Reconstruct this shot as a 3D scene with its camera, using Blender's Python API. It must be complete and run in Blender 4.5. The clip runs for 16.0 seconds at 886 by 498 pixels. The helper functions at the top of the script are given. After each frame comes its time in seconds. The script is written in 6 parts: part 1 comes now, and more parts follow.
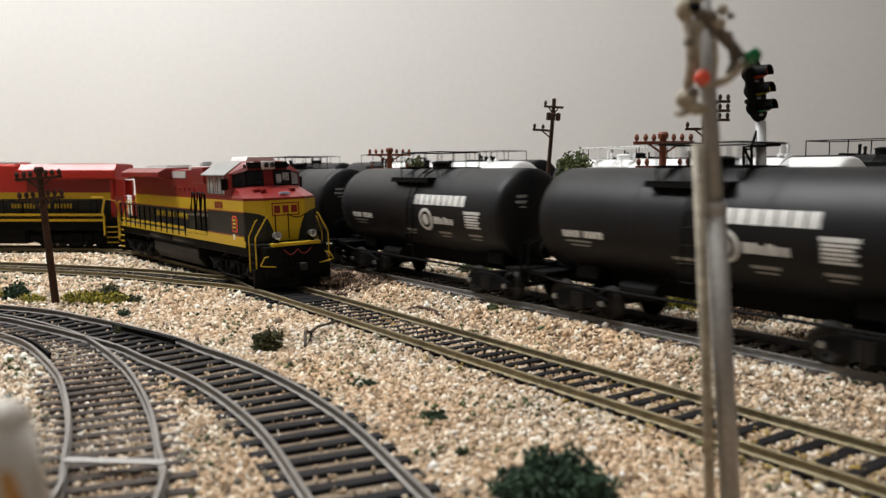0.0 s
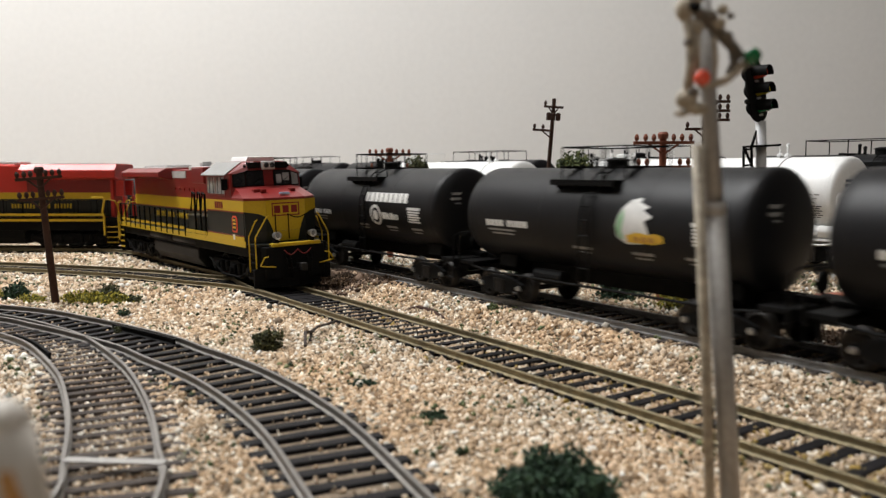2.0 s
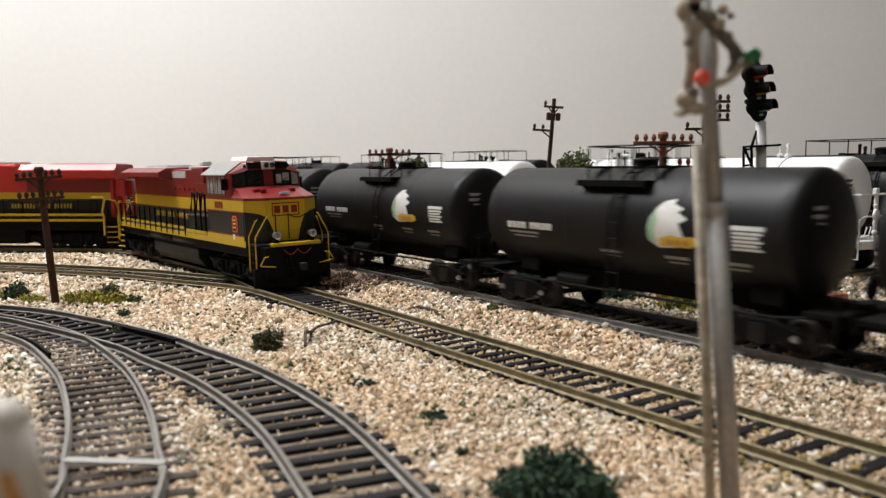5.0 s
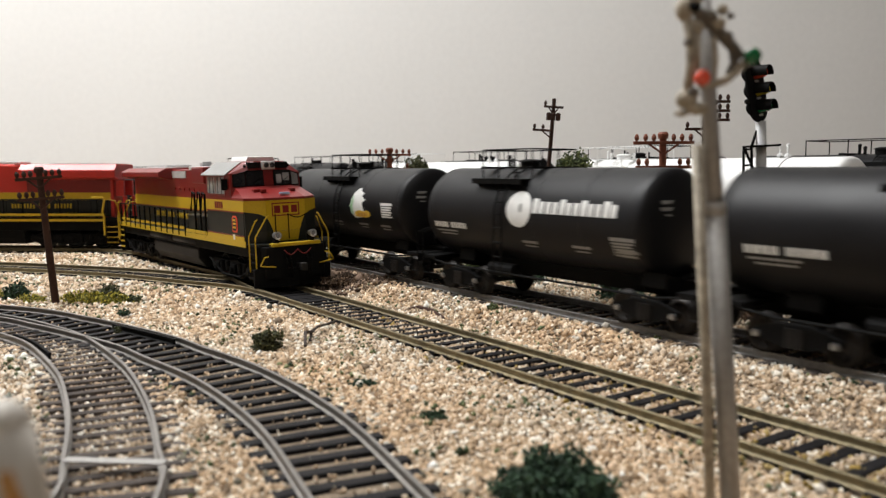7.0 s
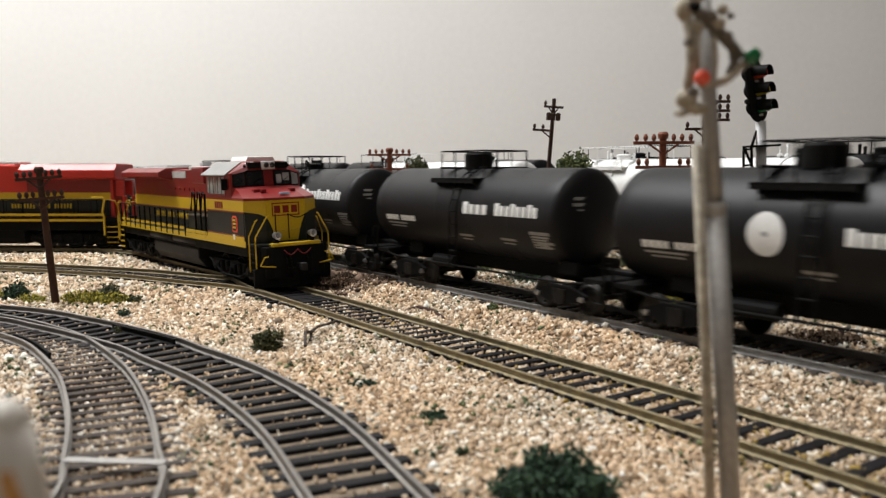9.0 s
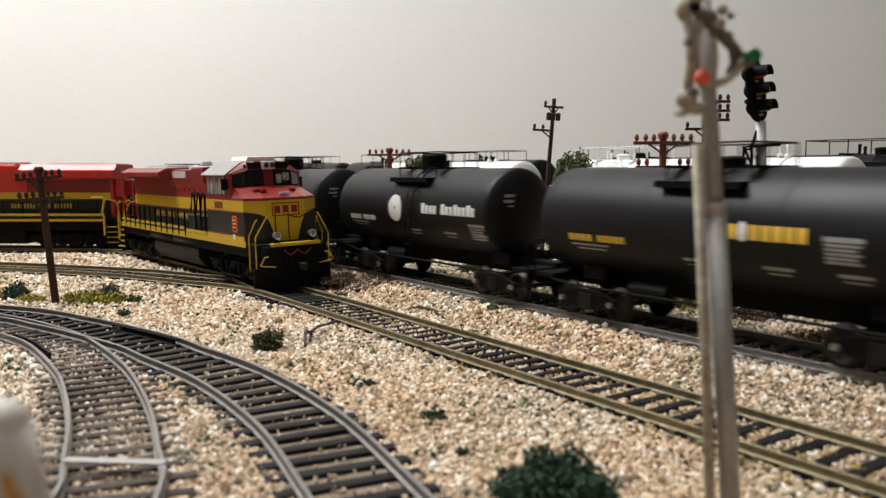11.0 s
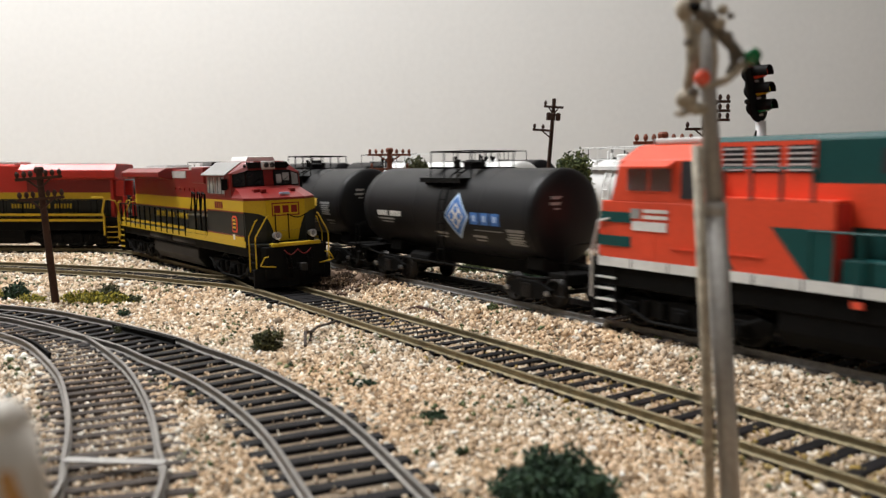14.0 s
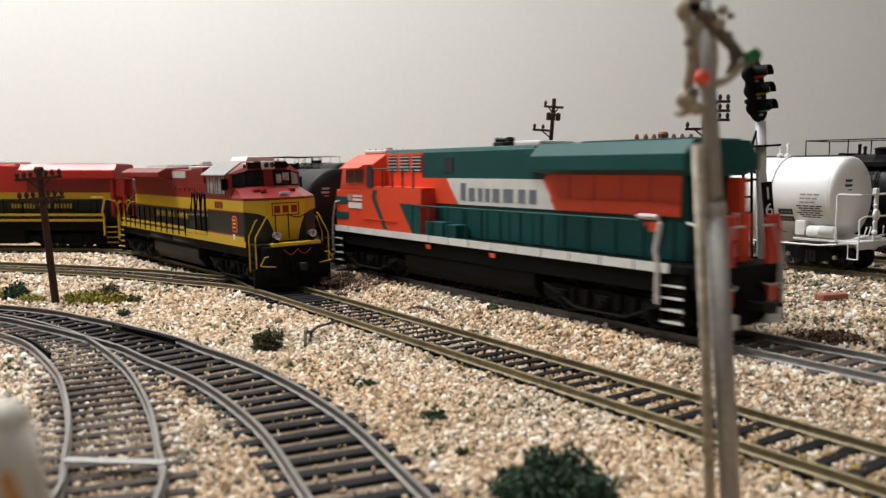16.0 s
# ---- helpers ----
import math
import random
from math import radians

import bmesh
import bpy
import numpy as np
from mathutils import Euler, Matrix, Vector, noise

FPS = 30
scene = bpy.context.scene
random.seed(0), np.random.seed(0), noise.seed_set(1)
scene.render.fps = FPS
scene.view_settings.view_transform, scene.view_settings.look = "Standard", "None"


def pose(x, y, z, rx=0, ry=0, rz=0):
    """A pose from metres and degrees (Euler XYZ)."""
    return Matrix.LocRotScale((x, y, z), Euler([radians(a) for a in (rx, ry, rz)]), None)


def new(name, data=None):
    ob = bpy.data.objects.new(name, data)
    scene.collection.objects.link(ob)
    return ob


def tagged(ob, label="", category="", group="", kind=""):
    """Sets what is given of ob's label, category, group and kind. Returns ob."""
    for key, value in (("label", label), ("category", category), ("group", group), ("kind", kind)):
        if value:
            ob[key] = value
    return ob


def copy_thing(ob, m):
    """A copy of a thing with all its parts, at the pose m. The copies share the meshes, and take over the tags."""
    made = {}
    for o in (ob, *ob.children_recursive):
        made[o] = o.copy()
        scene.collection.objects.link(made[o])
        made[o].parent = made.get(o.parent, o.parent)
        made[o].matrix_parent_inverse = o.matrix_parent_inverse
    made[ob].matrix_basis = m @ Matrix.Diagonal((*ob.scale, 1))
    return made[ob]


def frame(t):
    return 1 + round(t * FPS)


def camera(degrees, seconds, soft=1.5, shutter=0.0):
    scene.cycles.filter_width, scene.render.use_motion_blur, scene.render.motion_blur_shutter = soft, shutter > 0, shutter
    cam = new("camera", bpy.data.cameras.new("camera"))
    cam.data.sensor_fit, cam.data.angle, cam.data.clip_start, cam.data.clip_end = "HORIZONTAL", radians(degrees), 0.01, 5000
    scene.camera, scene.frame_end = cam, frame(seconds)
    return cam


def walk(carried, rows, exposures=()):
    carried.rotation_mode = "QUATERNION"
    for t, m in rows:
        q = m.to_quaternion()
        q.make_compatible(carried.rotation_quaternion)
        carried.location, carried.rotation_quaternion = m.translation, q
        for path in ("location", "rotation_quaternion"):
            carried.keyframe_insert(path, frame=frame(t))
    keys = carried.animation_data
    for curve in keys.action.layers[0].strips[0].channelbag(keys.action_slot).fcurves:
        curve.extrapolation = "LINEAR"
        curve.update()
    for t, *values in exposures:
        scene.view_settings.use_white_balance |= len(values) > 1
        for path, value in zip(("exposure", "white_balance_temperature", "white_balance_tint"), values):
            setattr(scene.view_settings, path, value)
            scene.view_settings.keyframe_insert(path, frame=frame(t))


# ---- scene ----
# lens and standing camera; lengths below are written in millimetres and scaled by MM
MM = 0.001
cam = camera(58.5, 16.0, soft=1.3, shutter=0.7)
EYE = (0.0, 0.0, 0.046)
TILT = math.degrees(math.atan(139 / 1400))
walk(cam, [(0.0, pose(*EYE, 90 - TILT, 0, 0)), (16.0, pose(*EYE, 90 - TILT, 0, 0))], exposures=[(0.0, -0.1), (2.0, -0.1), (3.2, -0.01), (16.0, 0.0)])
cam.data.dof.use_dof = True
cam.data.dof.focus_distance = 0.34
cam.data.dof.aperture_fstop = 27.0

# ---- world and lamps: a closed room with a ceiling light and an added fill lamp ----
world = bpy.data.worlds.new("room_air")
scene.world = world
world.use_nodes = True
world.node_tree.nodes["Background"].inputs[0].default_value = (0.9, 0.95, 1.0, 1)
world.node_tree.nodes["Background"].inputs[1].default_value = 0.05


def ceiling_lamp_light(x, y, z, sx, sy, power, colour):
    data = bpy.data.lights.new("unseen_ceiling_glow", "AREA")
    data.shape, data.size, data.size_y, data.energy, data.color = "RECTANGLE", sx, sy, power, colour
    ob = new("unseen_ceiling_glow", data)
    ob.matrix_world = pose(x, y, z)
    return ob


WARM = (0.975, 0.985, 0.99)
ceiling_lamp_light(-0.68, 0.50, 1.24, 1.1, 0.28, 32, WARM)
# weak fill lamp behind the camera, added to lift the dark parts
ceiling_lamp_light(0.35, -0.65, 1.24, 1.1, 0.28, 2.2, WARM)

# ---- materials ----


def mat(name, base, rough=0.6, metal=0.0, vary=0.15, fine=900.0, coarse=60.0, bump=0.15, coat=0.0, island=False, spec=0.5):
    m = bpy.data.materials.new(name)
    m.use_nodes = True
    nt = m.node_tree
    b = nt.nodes["Principled BSDF"]
    b.inputs["Metallic"].default_value = metal
    b.inputs["Coat Weight"].default_value = coat
    b.inputs["Specular IOR Level"].default_value = spec
    co = nt.nodes.new("ShaderNodeTexCoord")
    n1, n2 = nt.nodes.new("ShaderNodeTexNoise"), nt.nodes.new("ShaderNodeTexNoise")
    for n, s in ((n1, fine), (n2, coarse)):
        n.inputs["Scale"].default_value = s
        n.inputs["Detail"].default_value = 4
        nt.links.new(co.outputs["Object"], n.inputs["Vector"])
    add = nt.nodes.new("ShaderNodeMath")
    add.operation = "ADD"
    nt.links.new(n1.outputs["Fac"], add.inputs[0])
    nt.links.new(n2.outputs["Fac"], add.inputs[1])
    last = add
    if not island:
        info = nt.nodes.new("ShaderNodeObjectInfo")
        ob_add = nt.nodes.new("ShaderNodeMath")
        ob_add.operation = "MULTIPLY_ADD"
        ob_add.inputs[1].default_value = 0.25
        nt.links.new(info.outputs["Random"], ob_add.inputs[0])
        nt.links.new(add.outputs[0], ob_add.inputs[2])
        last = ob_add
    rng = nt.nodes.new("ShaderNodeMapRange")
    rng.inputs["From Min"].default_value, rng.inputs["From Max"].default_value = 0.7, 1.45
    rng.inputs["To Min"].default_value, rng.inputs["To Max"].default_value = 1 - vary, 1 + vary
    nt.links.new(last.outputs[0], rng.inputs["Value"])
    mul = nt.nodes.new("ShaderNodeMixRGB")
    mul.blend_type = "MULTIPLY"
    mul.inputs[0].default_value = 1
    mul.inputs[1].default_value = (*base, 1)
    nt.links.new(rng.outputs[0], mul.inputs[2])
    nt.links.new(mul.outputs[0], b.inputs["Base Color"])
    rr = nt.nodes.new("ShaderNodeMapRange")
    rr.inputs["To Min"].default_value, rr.inputs["To Max"].default_value = max(0.03, rough - 0.12), min(1, rough + 0.12)
    nt.links.new(n2.outputs["Fac"], rr.inputs["Value"])
    nt.links.new(rr.outputs[0], b.inputs["Roughness"])
    if bump:
        bp = nt.nodes.new("ShaderNodeBump")
        bp.inputs["Strength"].default_value, bp.inputs["Distance"].default_value = bump, 0.0004
        nt.links.new(n1.outputs["Fac"], bp.inputs["Height"])
        nt.links.new(bp.outputs[0], b.inputs["Normal"])
    return m


def ramp_mat(name, stops, rough=0.85, source="Random Per Island", bump=0.3, fine=1500.0, amount=0.25, patch=None):
    """Colour picked piece by piece from a ramp, with grain on top."""
    m = bpy.data.materials.new(name)
    m.use_nodes = True
    nt = m.node_tree
    b = nt.nodes["Principled BSDF"]
    b.inputs["Roughness"].default_value = rough
    ge = nt.nodes.new("ShaderNodeNewGeometry")
    ramp = nt.nodes.new("ShaderNodeValToRGB")
    ramp.color_ramp.interpolation = "LINEAR"
    while len(ramp.color_ramp.elements) < len(stops):
        ramp.color_ramp.elements.new(0.5)
    for e, (p, c) in zip(ramp.color_ramp.elements, stops):
        e.position, e.color = p, (*c, 1)
    nt.links.new(ge.outputs[source], ramp.inputs[0])
    co = nt.nodes.new("ShaderNodeTexCoord")
    n1 = nt.nodes.new("ShaderNodeTexNoise")
    n1.inputs["Scale"].default_value, n1.inputs["Detail"].default_value = fine, 3
    nt.links.new(co.outputs["Object"], n1.inputs["Vector"])
    rng = nt.nodes.new("ShaderNodeMapRange")
    rng.inputs["From Min"].default_value, rng.inputs["From Max"].default_value = 0.3, 0.7
    rng.inputs["To Min"].default_value, rng.inputs["To Max"].default_value = 1 - amount, 1 + amount
    nt.links.new(n1.outputs["Fac"], rng.inputs["Value"])
    mul = nt.nodes.new("ShaderNodeMixRGB")
    mul.blend_type, mul.inputs[0].default_value = "MULTIPLY", 1
    nt.links.new(ramp.outputs[0], mul.inputs[1])
    nt.links.new(rng.outputs[0], mul.inputs[2])
    if patch:
        n2 = nt.nodes.new("ShaderNodeTexNoise")
        n2.inputs["Scale"].default_value, n2.inputs["Detail"].default_value = 16.0, 3
        nt.links.new(co.outputs["Object"], n2.inputs["Vector"])
        pr = nt.nodes.new("ShaderNodeValToRGB")
        pr.color_ramp.elements[0].position, pr.color_ramp.elements[0].color = 0.36, (*patch[0], 1)
        pr.color_ramp.elements[1].position, pr.color_ramp.elements[1].color = 0.64, (*patch[1], 1)
        nt.links.new(n2.outputs["Fac"], pr.inputs[0])
        tint = nt.nodes.new("ShaderNodeMixRGB")
        tint.blend_type, tint.inputs[0].default_value = "MULTIPLY", 1
        nt.links.new(mul.outputs[0], tint.inputs[1])
        nt.links.new(pr.outputs[0], tint.inputs[2])
        mul = tint
    nt.links.new(mul.outputs[0], b.inputs["Base Color"])
    bp = nt.nodes.new("ShaderNodeBump")
    bp.inputs["Strength"].default_value, bp.inputs["Distance"].default_value = bump, 0.0003
    nt.links.new(n1.outputs["Fac"], bp.inputs["Height"])
    nt.links.new(bp.outputs[0], b.inputs["Normal"])
    return m


def glow(name, base, strength):
    m = bpy.data.materials.new(name)
    m.use_nodes = True
    b = m.node_tree.nodes["Principled BSDF"]
    b.inputs["Base Color"].default_value = (*base, 1)
    b.inputs["Emission Color"].default_value = (*base, 1)
    b.inputs["Emission Strength"].default_value = strength
    return m


def glass(name, tint):
    m = bpy.data.materials.new(name)
    m.use_nodes = True
    b = m.node_tree.nodes["Principled BSDF"]
    b.inputs["Base Color"].default_value = (*tint, 1)
    b.inputs["Roughness"].default_value = 0.04
    b.inputs["Transmission Weight"].default_value = 0.9
    b.inputs["IOR"].default_value = 1.3
    return m


# paint for unseen walls, dark so that less light bounces onto the layout
M_ROOM = mat("unseen_dark_paint", (0.24, 0.22, 0.20), 0.9, vary=0.05, fine=120, coarse=4, bump=0.05)
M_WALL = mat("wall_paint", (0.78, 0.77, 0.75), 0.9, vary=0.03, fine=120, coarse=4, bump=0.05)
M_CEIL = mat("ceiling_paint", (0.8, 0.79, 0.77), 0.9, vary=0.03, fine=90, coarse=3)
M_FLOOR = mat("floor_carpet", (0.22, 0.2, 0.18), 0.95, vary=0.2, fine=400, coarse=8)
M_LAMP = glow("lamp_diffuser", (1.0, 0.95, 0.88), 2.0)
M_EARTH = mat("gritty_earth", (0.21, 0.165, 0.12), 0.95, vary=0.45, fine=700, coarse=90, bump=0.6, spec=0.1)
STONE = [(0.0, (0.10, 0.072, 0.048)), (0.16, (0.35, 0.255, 0.17)), (0.42, (0.52, 0.395, 0.275)),
         (0.64, (0.57, 0.445, 0.335)), (0.82, (0.64, 0.555, 0.46)), (0.93, (0.80, 0.765, 0.70)), (1.0, (0.86, 0.84, 0.80))]
M_STONE = ramp_mat("crushed_stone", STONE, patch=((1.06, 0.95, 0.80), (1.0, 1.02, 1.0)))
M_GREYSTONE = ramp_mat("grey_ballast", [(0, (0.07, 0.065, 0.05)), (0.4, (0.2, 0.18, 0.13)), (0.7, (0.36, 0.32, 0.25)), (1, (0.7, 0.68, 0.62))])
M_TURF = ramp_mat("green_turf_grit", [(0, (0.03, 0.045, 0.02)), (0.5, (0.09, 0.12, 0.05)), (1, (0.2, 0.22, 0.1))])
M_OCHREGRIT = ramp_mat("ochre_grit", [(0, (0.14, 0.085, 0.015)), (0.5, (0.33, 0.22, 0.05)), (1, (0.5, 0.38, 0.16))])
M_SOIL = ramp_mat("brown_soil_with_shade", [(0, (0.05, 0.03, 0.02)), (0.5, (0.16, 0.10, 0.065)), (1, (0.32, 0.22, 0.15))])
M_PALESTONE = ramp_mat("pale_stone", [(0, (0.6, 0.54, 0.45)), (0.5, (0.78, 0.75, 0.69)), (1, (0.88, 0.87, 0.84))])
M_WHEEL = mat("rusty_wheel", (0.012, 0.009, 0.007), 0.5, 0.4, vary=0.35, fine=900, coarse=150)
M_TIE = mat("dark_plastic_tie", (0.013, 0.012, 0.013), 0.55, vary=0.4, fine=1800, coarse=200, bump=0.3, spec=0.12)
M_TIE_OLD = mat("dusty_tie", (0.075, 0.062, 0.055), 0.8, vary=0.45, fine=1500, coarse=160, bump=0.4, spec=0.15)
M_BED = mat("dark_gritty_bed", (0.02, 0.017, 0.014), 0.9, vary=0.6, fine=1100, coarse=160, bump=0.8, spec=0.15)
M_BRASS = mat("weathered_brass_rail", (0.235, 0.195, 0.115), 0.5, 0.5, vary=0.35, fine=500, coarse=50, bump=0.1)
M_STEEL = mat("dull_nickel_rail", (0.21, 0.195, 0.18), 0.45, 0.55, vary=0.25, fine=500, coarse=50, bump=0.1)
M_STEEL_DARK = mat("grey_steel_rail", (0.27, 0.262, 0.255), 0.5, 0.4, vary=0.3, fine=500, coarse=50, bump=0.1)
M_TANK = mat("satin_black_paint", (0.0082, 0.0081, 0.0093), 0.46, vary=0.25, fine=1400, coarse=40, bump=0.04, spec=0.24)
M_BLACK = mat("flat_black_plastic", (0.0085, 0.0083, 0.0082), 0.55, vary=0.3, fine=1200, coarse=100, bump=0.1, spec=0.05)
M_WHITE = mat("white_tank_paint", (0.78, 0.78, 0.77), 0.4, vary=0.06, fine=1200, coarse=50, bump=0.03)
M_MARK = mat("white_marking", (0.72, 0.72, 0.70), 0.6, vary=0.15, fine=2500, coarse=300, bump=0)
M_MARK_GREY = mat("grey_marking", (0.30, 0.30, 0.29), 0.6, vary=0.3, fine=2500, coarse=300, bump=0)
M_MARK_YEL = mat("yellow_marking", (0.75, 0.47, 0.05), 0.6, vary=0.15, fine=2500, coarse=300, bump=0)
M_MARK_BLUE = mat("blue_marking", (0.05, 0.17, 0.50), 0.55, vary=0.15, fine=2500, coarse=300, bump=0)
M_MARK_PALEBLUE = mat("pale_blue_marking", (0.45, 0.60, 0.82), 0.55, vary=0.15, fine=2500, coarse=300, bump=0)
M_MARK_GREEN = mat("green_marking", (0.30, 0.52, 0.30), 0.55, vary=0.2, fine=2500, coarse=300, bump=0)
M_MARK_DARK = mat("dark_marking", (0.03, 0.035, 0.05), 0.55, vary=0.15, fine=2500, coarse=300, bump=0)
M_MARK_SLATE = mat("slate_marking", (0.16, 0.18, 0.21), 0.55, vary=0.15, fine=2500, coarse=300, bump=0)
M_RED = mat("deep_red_paint", (0.22, 0.016, 0.014), 0.33, vary=0.15, fine=1200, coarse=60, bump=0.04)
M_REDLIGHT = mat("bright_red_paint", (0.55, 0.035, 0.025), 0.35, vary=0.12, fine=1200, coarse=60, bump=0.04)
M_ORANGE = mat("orange_red_paint", (0.78, 0.075, 0.028), 0.38, vary=0.10, fine=1200, coarse=60, bump=0.04)
M_YELLOW = mat("golden_yellow_paint", (0.58, 0.385, 0.016), 0.36, vary=0.12, fine=1200, coarse=60, bump=0.04)
M_GREEN = mat("dark_green_paint", (0.005, 0.066, 0.064), 0.5, vary=0.15, fine=1200, coarse=60, bump=0.04, spec=0.28)
M_DARK = mat("near_black_green_paint", (0.018, 0.02, 0.018), 0.38, vary=0.2, fine=1200, coarse=60, bump=0.04, spec=0.3)
M_ROOF = mat("pale_grey_roof", (0.55, 0.54, 0.53), 0.45, vary=0.15, fine=1200, coarse=90, bump=0.06)
M_GREYROOF = mat("mid_grey_roof", (0.30, 0.295, 0.285), 0.5, vary=0.2, fine=1200, coarse=90, bump=0.06)
M_FUEL = mat("dusty_dark_grey", (0.022, 0.02, 0.019), 0.55, vary=0.35, fine=1200, coarse=60, bump=0.1, spec=0.25)
M_SILVER = mat("silver_metal", (0.6, 0.6, 0.6), 0.3, 0.9, vary=0.1, fine=900, coarse=90, bump=0.05)
M_GRILLE = mat("grille_shadow", (0.02, 0.02, 0.025), 0.6, vary=0.2, spec=0.4)
# opaque pale pane: the light inside the cab is put into its colour
M_PANE = mat("pane_painted_lit", (0.34, 0.35, 0.35), 0.12, vary=0.3, fine=500, coarse=120, bump=0, coat=0.6)
M_PANE_DARK = mat("dark_window_pane", (0.012, 0.012, 0.014), 0.08, vary=0.4, fine=500, coarse=120, bump=0, spec=0.5)
M_GLASS = glass("cab_glass", (0.55, 0.6, 0.62))
M_LENS = mat("clear_lamp_lens", (0.38, 0.39, 0.41), 0.12, 0.5, vary=0.05, bump=0, coat=1.0)
M_POLEBROWN = mat("dark_brown_pole", (0.055, 0.028, 0.02), 0.7, vary=0.3, fine=1400, coarse=120, bump=0.25, spec=0.2)
M_POLEORANGE = mat("red_brown_pole", (0.21, 0.058, 0.026), 0.65, vary=0.3, fine=1400, coarse=120, bump=0.2)
M_MAST = mat("white_mast", (0.72, 0.72, 0.73), 0.45, vary=0.1, fine=1200, coarse=100)
M_TUBE = mat("grey_metal_tube", (0.36, 0.345, 0.325), 0.45, 0.35, vary=0.2, fine=900, coarse=120, bump=0.1)
M_CAST = mat("cream_cast_metal", (0.38, 0.33, 0.255), 0.65, 0.1, vary=0.55, fine=900, coarse=200, bump=0.3)
M_STAIN = mat("grimy_cast_metal", (0.15, 0.125, 0.10), 0.7, 0.1, vary=0.7, fine=500, coarse=160, bump=0.4)
M_REDLENS = mat("red_lens", (0.85, 0.10, 0.05), 0.25, vary=0.1, coat=0.6)
M_GREENLENS = mat("green_lens", (0.01, 0.16, 0.05), 0.2, vary=0.1, coat=0.6)
M_YELLENS = mat("yellow_lens", (0.75, 0.62, 0.05), 0.25, vary=0.1, coat=0.6)
M_CREAM = mat("cream_plastic", (0.62, 0.58, 0.52), 0.5, vary=0.08)
M_OCHRE = mat("ochre_plastic", (0.50, 0.24, 0.06), 0.5, vary=0.1)
M_BRICK = mat("brick_red_scrap", (0.30, 0.10, 0.06), 0.8, vary=0.3)
LEAF = {
    "dark": ramp_mat("dark_green_foliage", [(0, (0.008, 0.02, 0.01)), (0.5, (0.02, 0.052, 0.025)), (1, (0.05, 0.10, 0.05))], 0.8),
    "olive": ramp_mat("olive_foliage", [(0, (0.025, 0.028, 0.012)), (0.5, (0.06, 0.065, 0.025)), (1, (0.12, 0.13, 0.05))], 0.8),
    "yellow": ramp_mat("yellow_green_scrub", [(0, (0.06, 0.07, 0.012)), (0.5, (0.27, 0.25, 0.035)), (1, (0.52, 0.44, 0.05))], 0.8),
    "brown": ramp_mat("dry_brown_litter", [(0, (0.03, 0.018, 0.01)), (0.6, (0.10, 0.06, 0.035)), (1, (0.24, 0.16, 0.1))], 0.9),
    "bright": ramp_mat("fresh_green_foliage", [(0, (0.02, 0.035, 0.01)), (0.5, (0.075, 0.10, 0.03)), (1, (0.17, 0.19, 0.06))], 0.8),
}

# ---- mesh helpers (millimetres) ----


def finish(name, bm, material, smooth=False):
    me = bpy.data.meshes.new(name)
    bmesh.ops.recalc_face_normals(bm, faces=bm.faces)
    bmesh.ops.scale(bm, vec=(MM, MM, MM), verts=bm.verts)
    if smooth:
        for f in bm.faces:
            f.smooth = True
    bm.to_mesh(me)
    bm.free()
    me.materials.append(material)
    return me


def part(name, bm, material, parent=None, label="", smooth=False):
    ob = new(name, finish(name, bm, material, smooth))
    ob.parent = parent
    if label:
        tagged(ob, label)
    return ob


def thing(name, label, category, group="", kind="", at=None):
    ob = tagged(new(name), label, category, group, kind)
    ob.empty_display_size = 0.01
    if at is not None:
        ob.matrix_world = at
    return ob


def at_mm(x, y, z, rx=0, ry=0, rz=0):
    return pose(x * MM, y * MM, z * MM, rx, ry, rz)


def box(bm, x0, x1, y0, y1, z0, z1, bevel=0.0):
    """An axis box, its edges rounded by bevel."""
    vs = [bm.verts.new(v) for v in ((x0, y0, z0), (x1, y0, z0), (x1, y1, z0), (x0, y1, z0), (x0, y0, z1), (x1, y0, z1), (x1, y1, z1), (x0, y1, z1))]
    fs = [bm.faces.new([vs[i] for i in q]) for q in ((3, 2, 1, 0), (4, 5, 6, 7), (0, 1, 5, 4), (1, 2, 6, 5), (2, 3, 7, 6), (3, 0, 4, 7))]
    if bevel:
        es = list({e for f in fs for e in f.edges})
        bmesh.ops.bevel(bm, geom=es, offset=bevel, segments=2, affect="EDGES", profile=0.5)
    return bm


def prism(bm, outline, axis, a, b, bevel=0.0):
    """The outline of pairs drawn out along an axis from a to b."""
    def put(p, t):
        return {"x": (t, p[0], p[1]), "y": (p[0], t, p[1]), "z": (p[0], p[1], t)}[axis]
    va = [bm.verts.new(put(p, a)) for p in outline]
    vb = [bm.verts.new(put(p, b)) for p in outline]
    n = len(outline)
    fs = [bm.faces.new(va[::-1]), bm.faces.new(vb)]
    fs += [bm.faces.new((va[i], va[(i + 1) % n], vb[(i + 1) % n], vb[i])) for i in range(n)]
    if bevel:
        es = list({e for f in fs for e in f.edges})
        bmesh.ops.bevel(bm, geom=es, offset=bevel, segments=2, affect="EDGES", profile=0.5)
    return bm


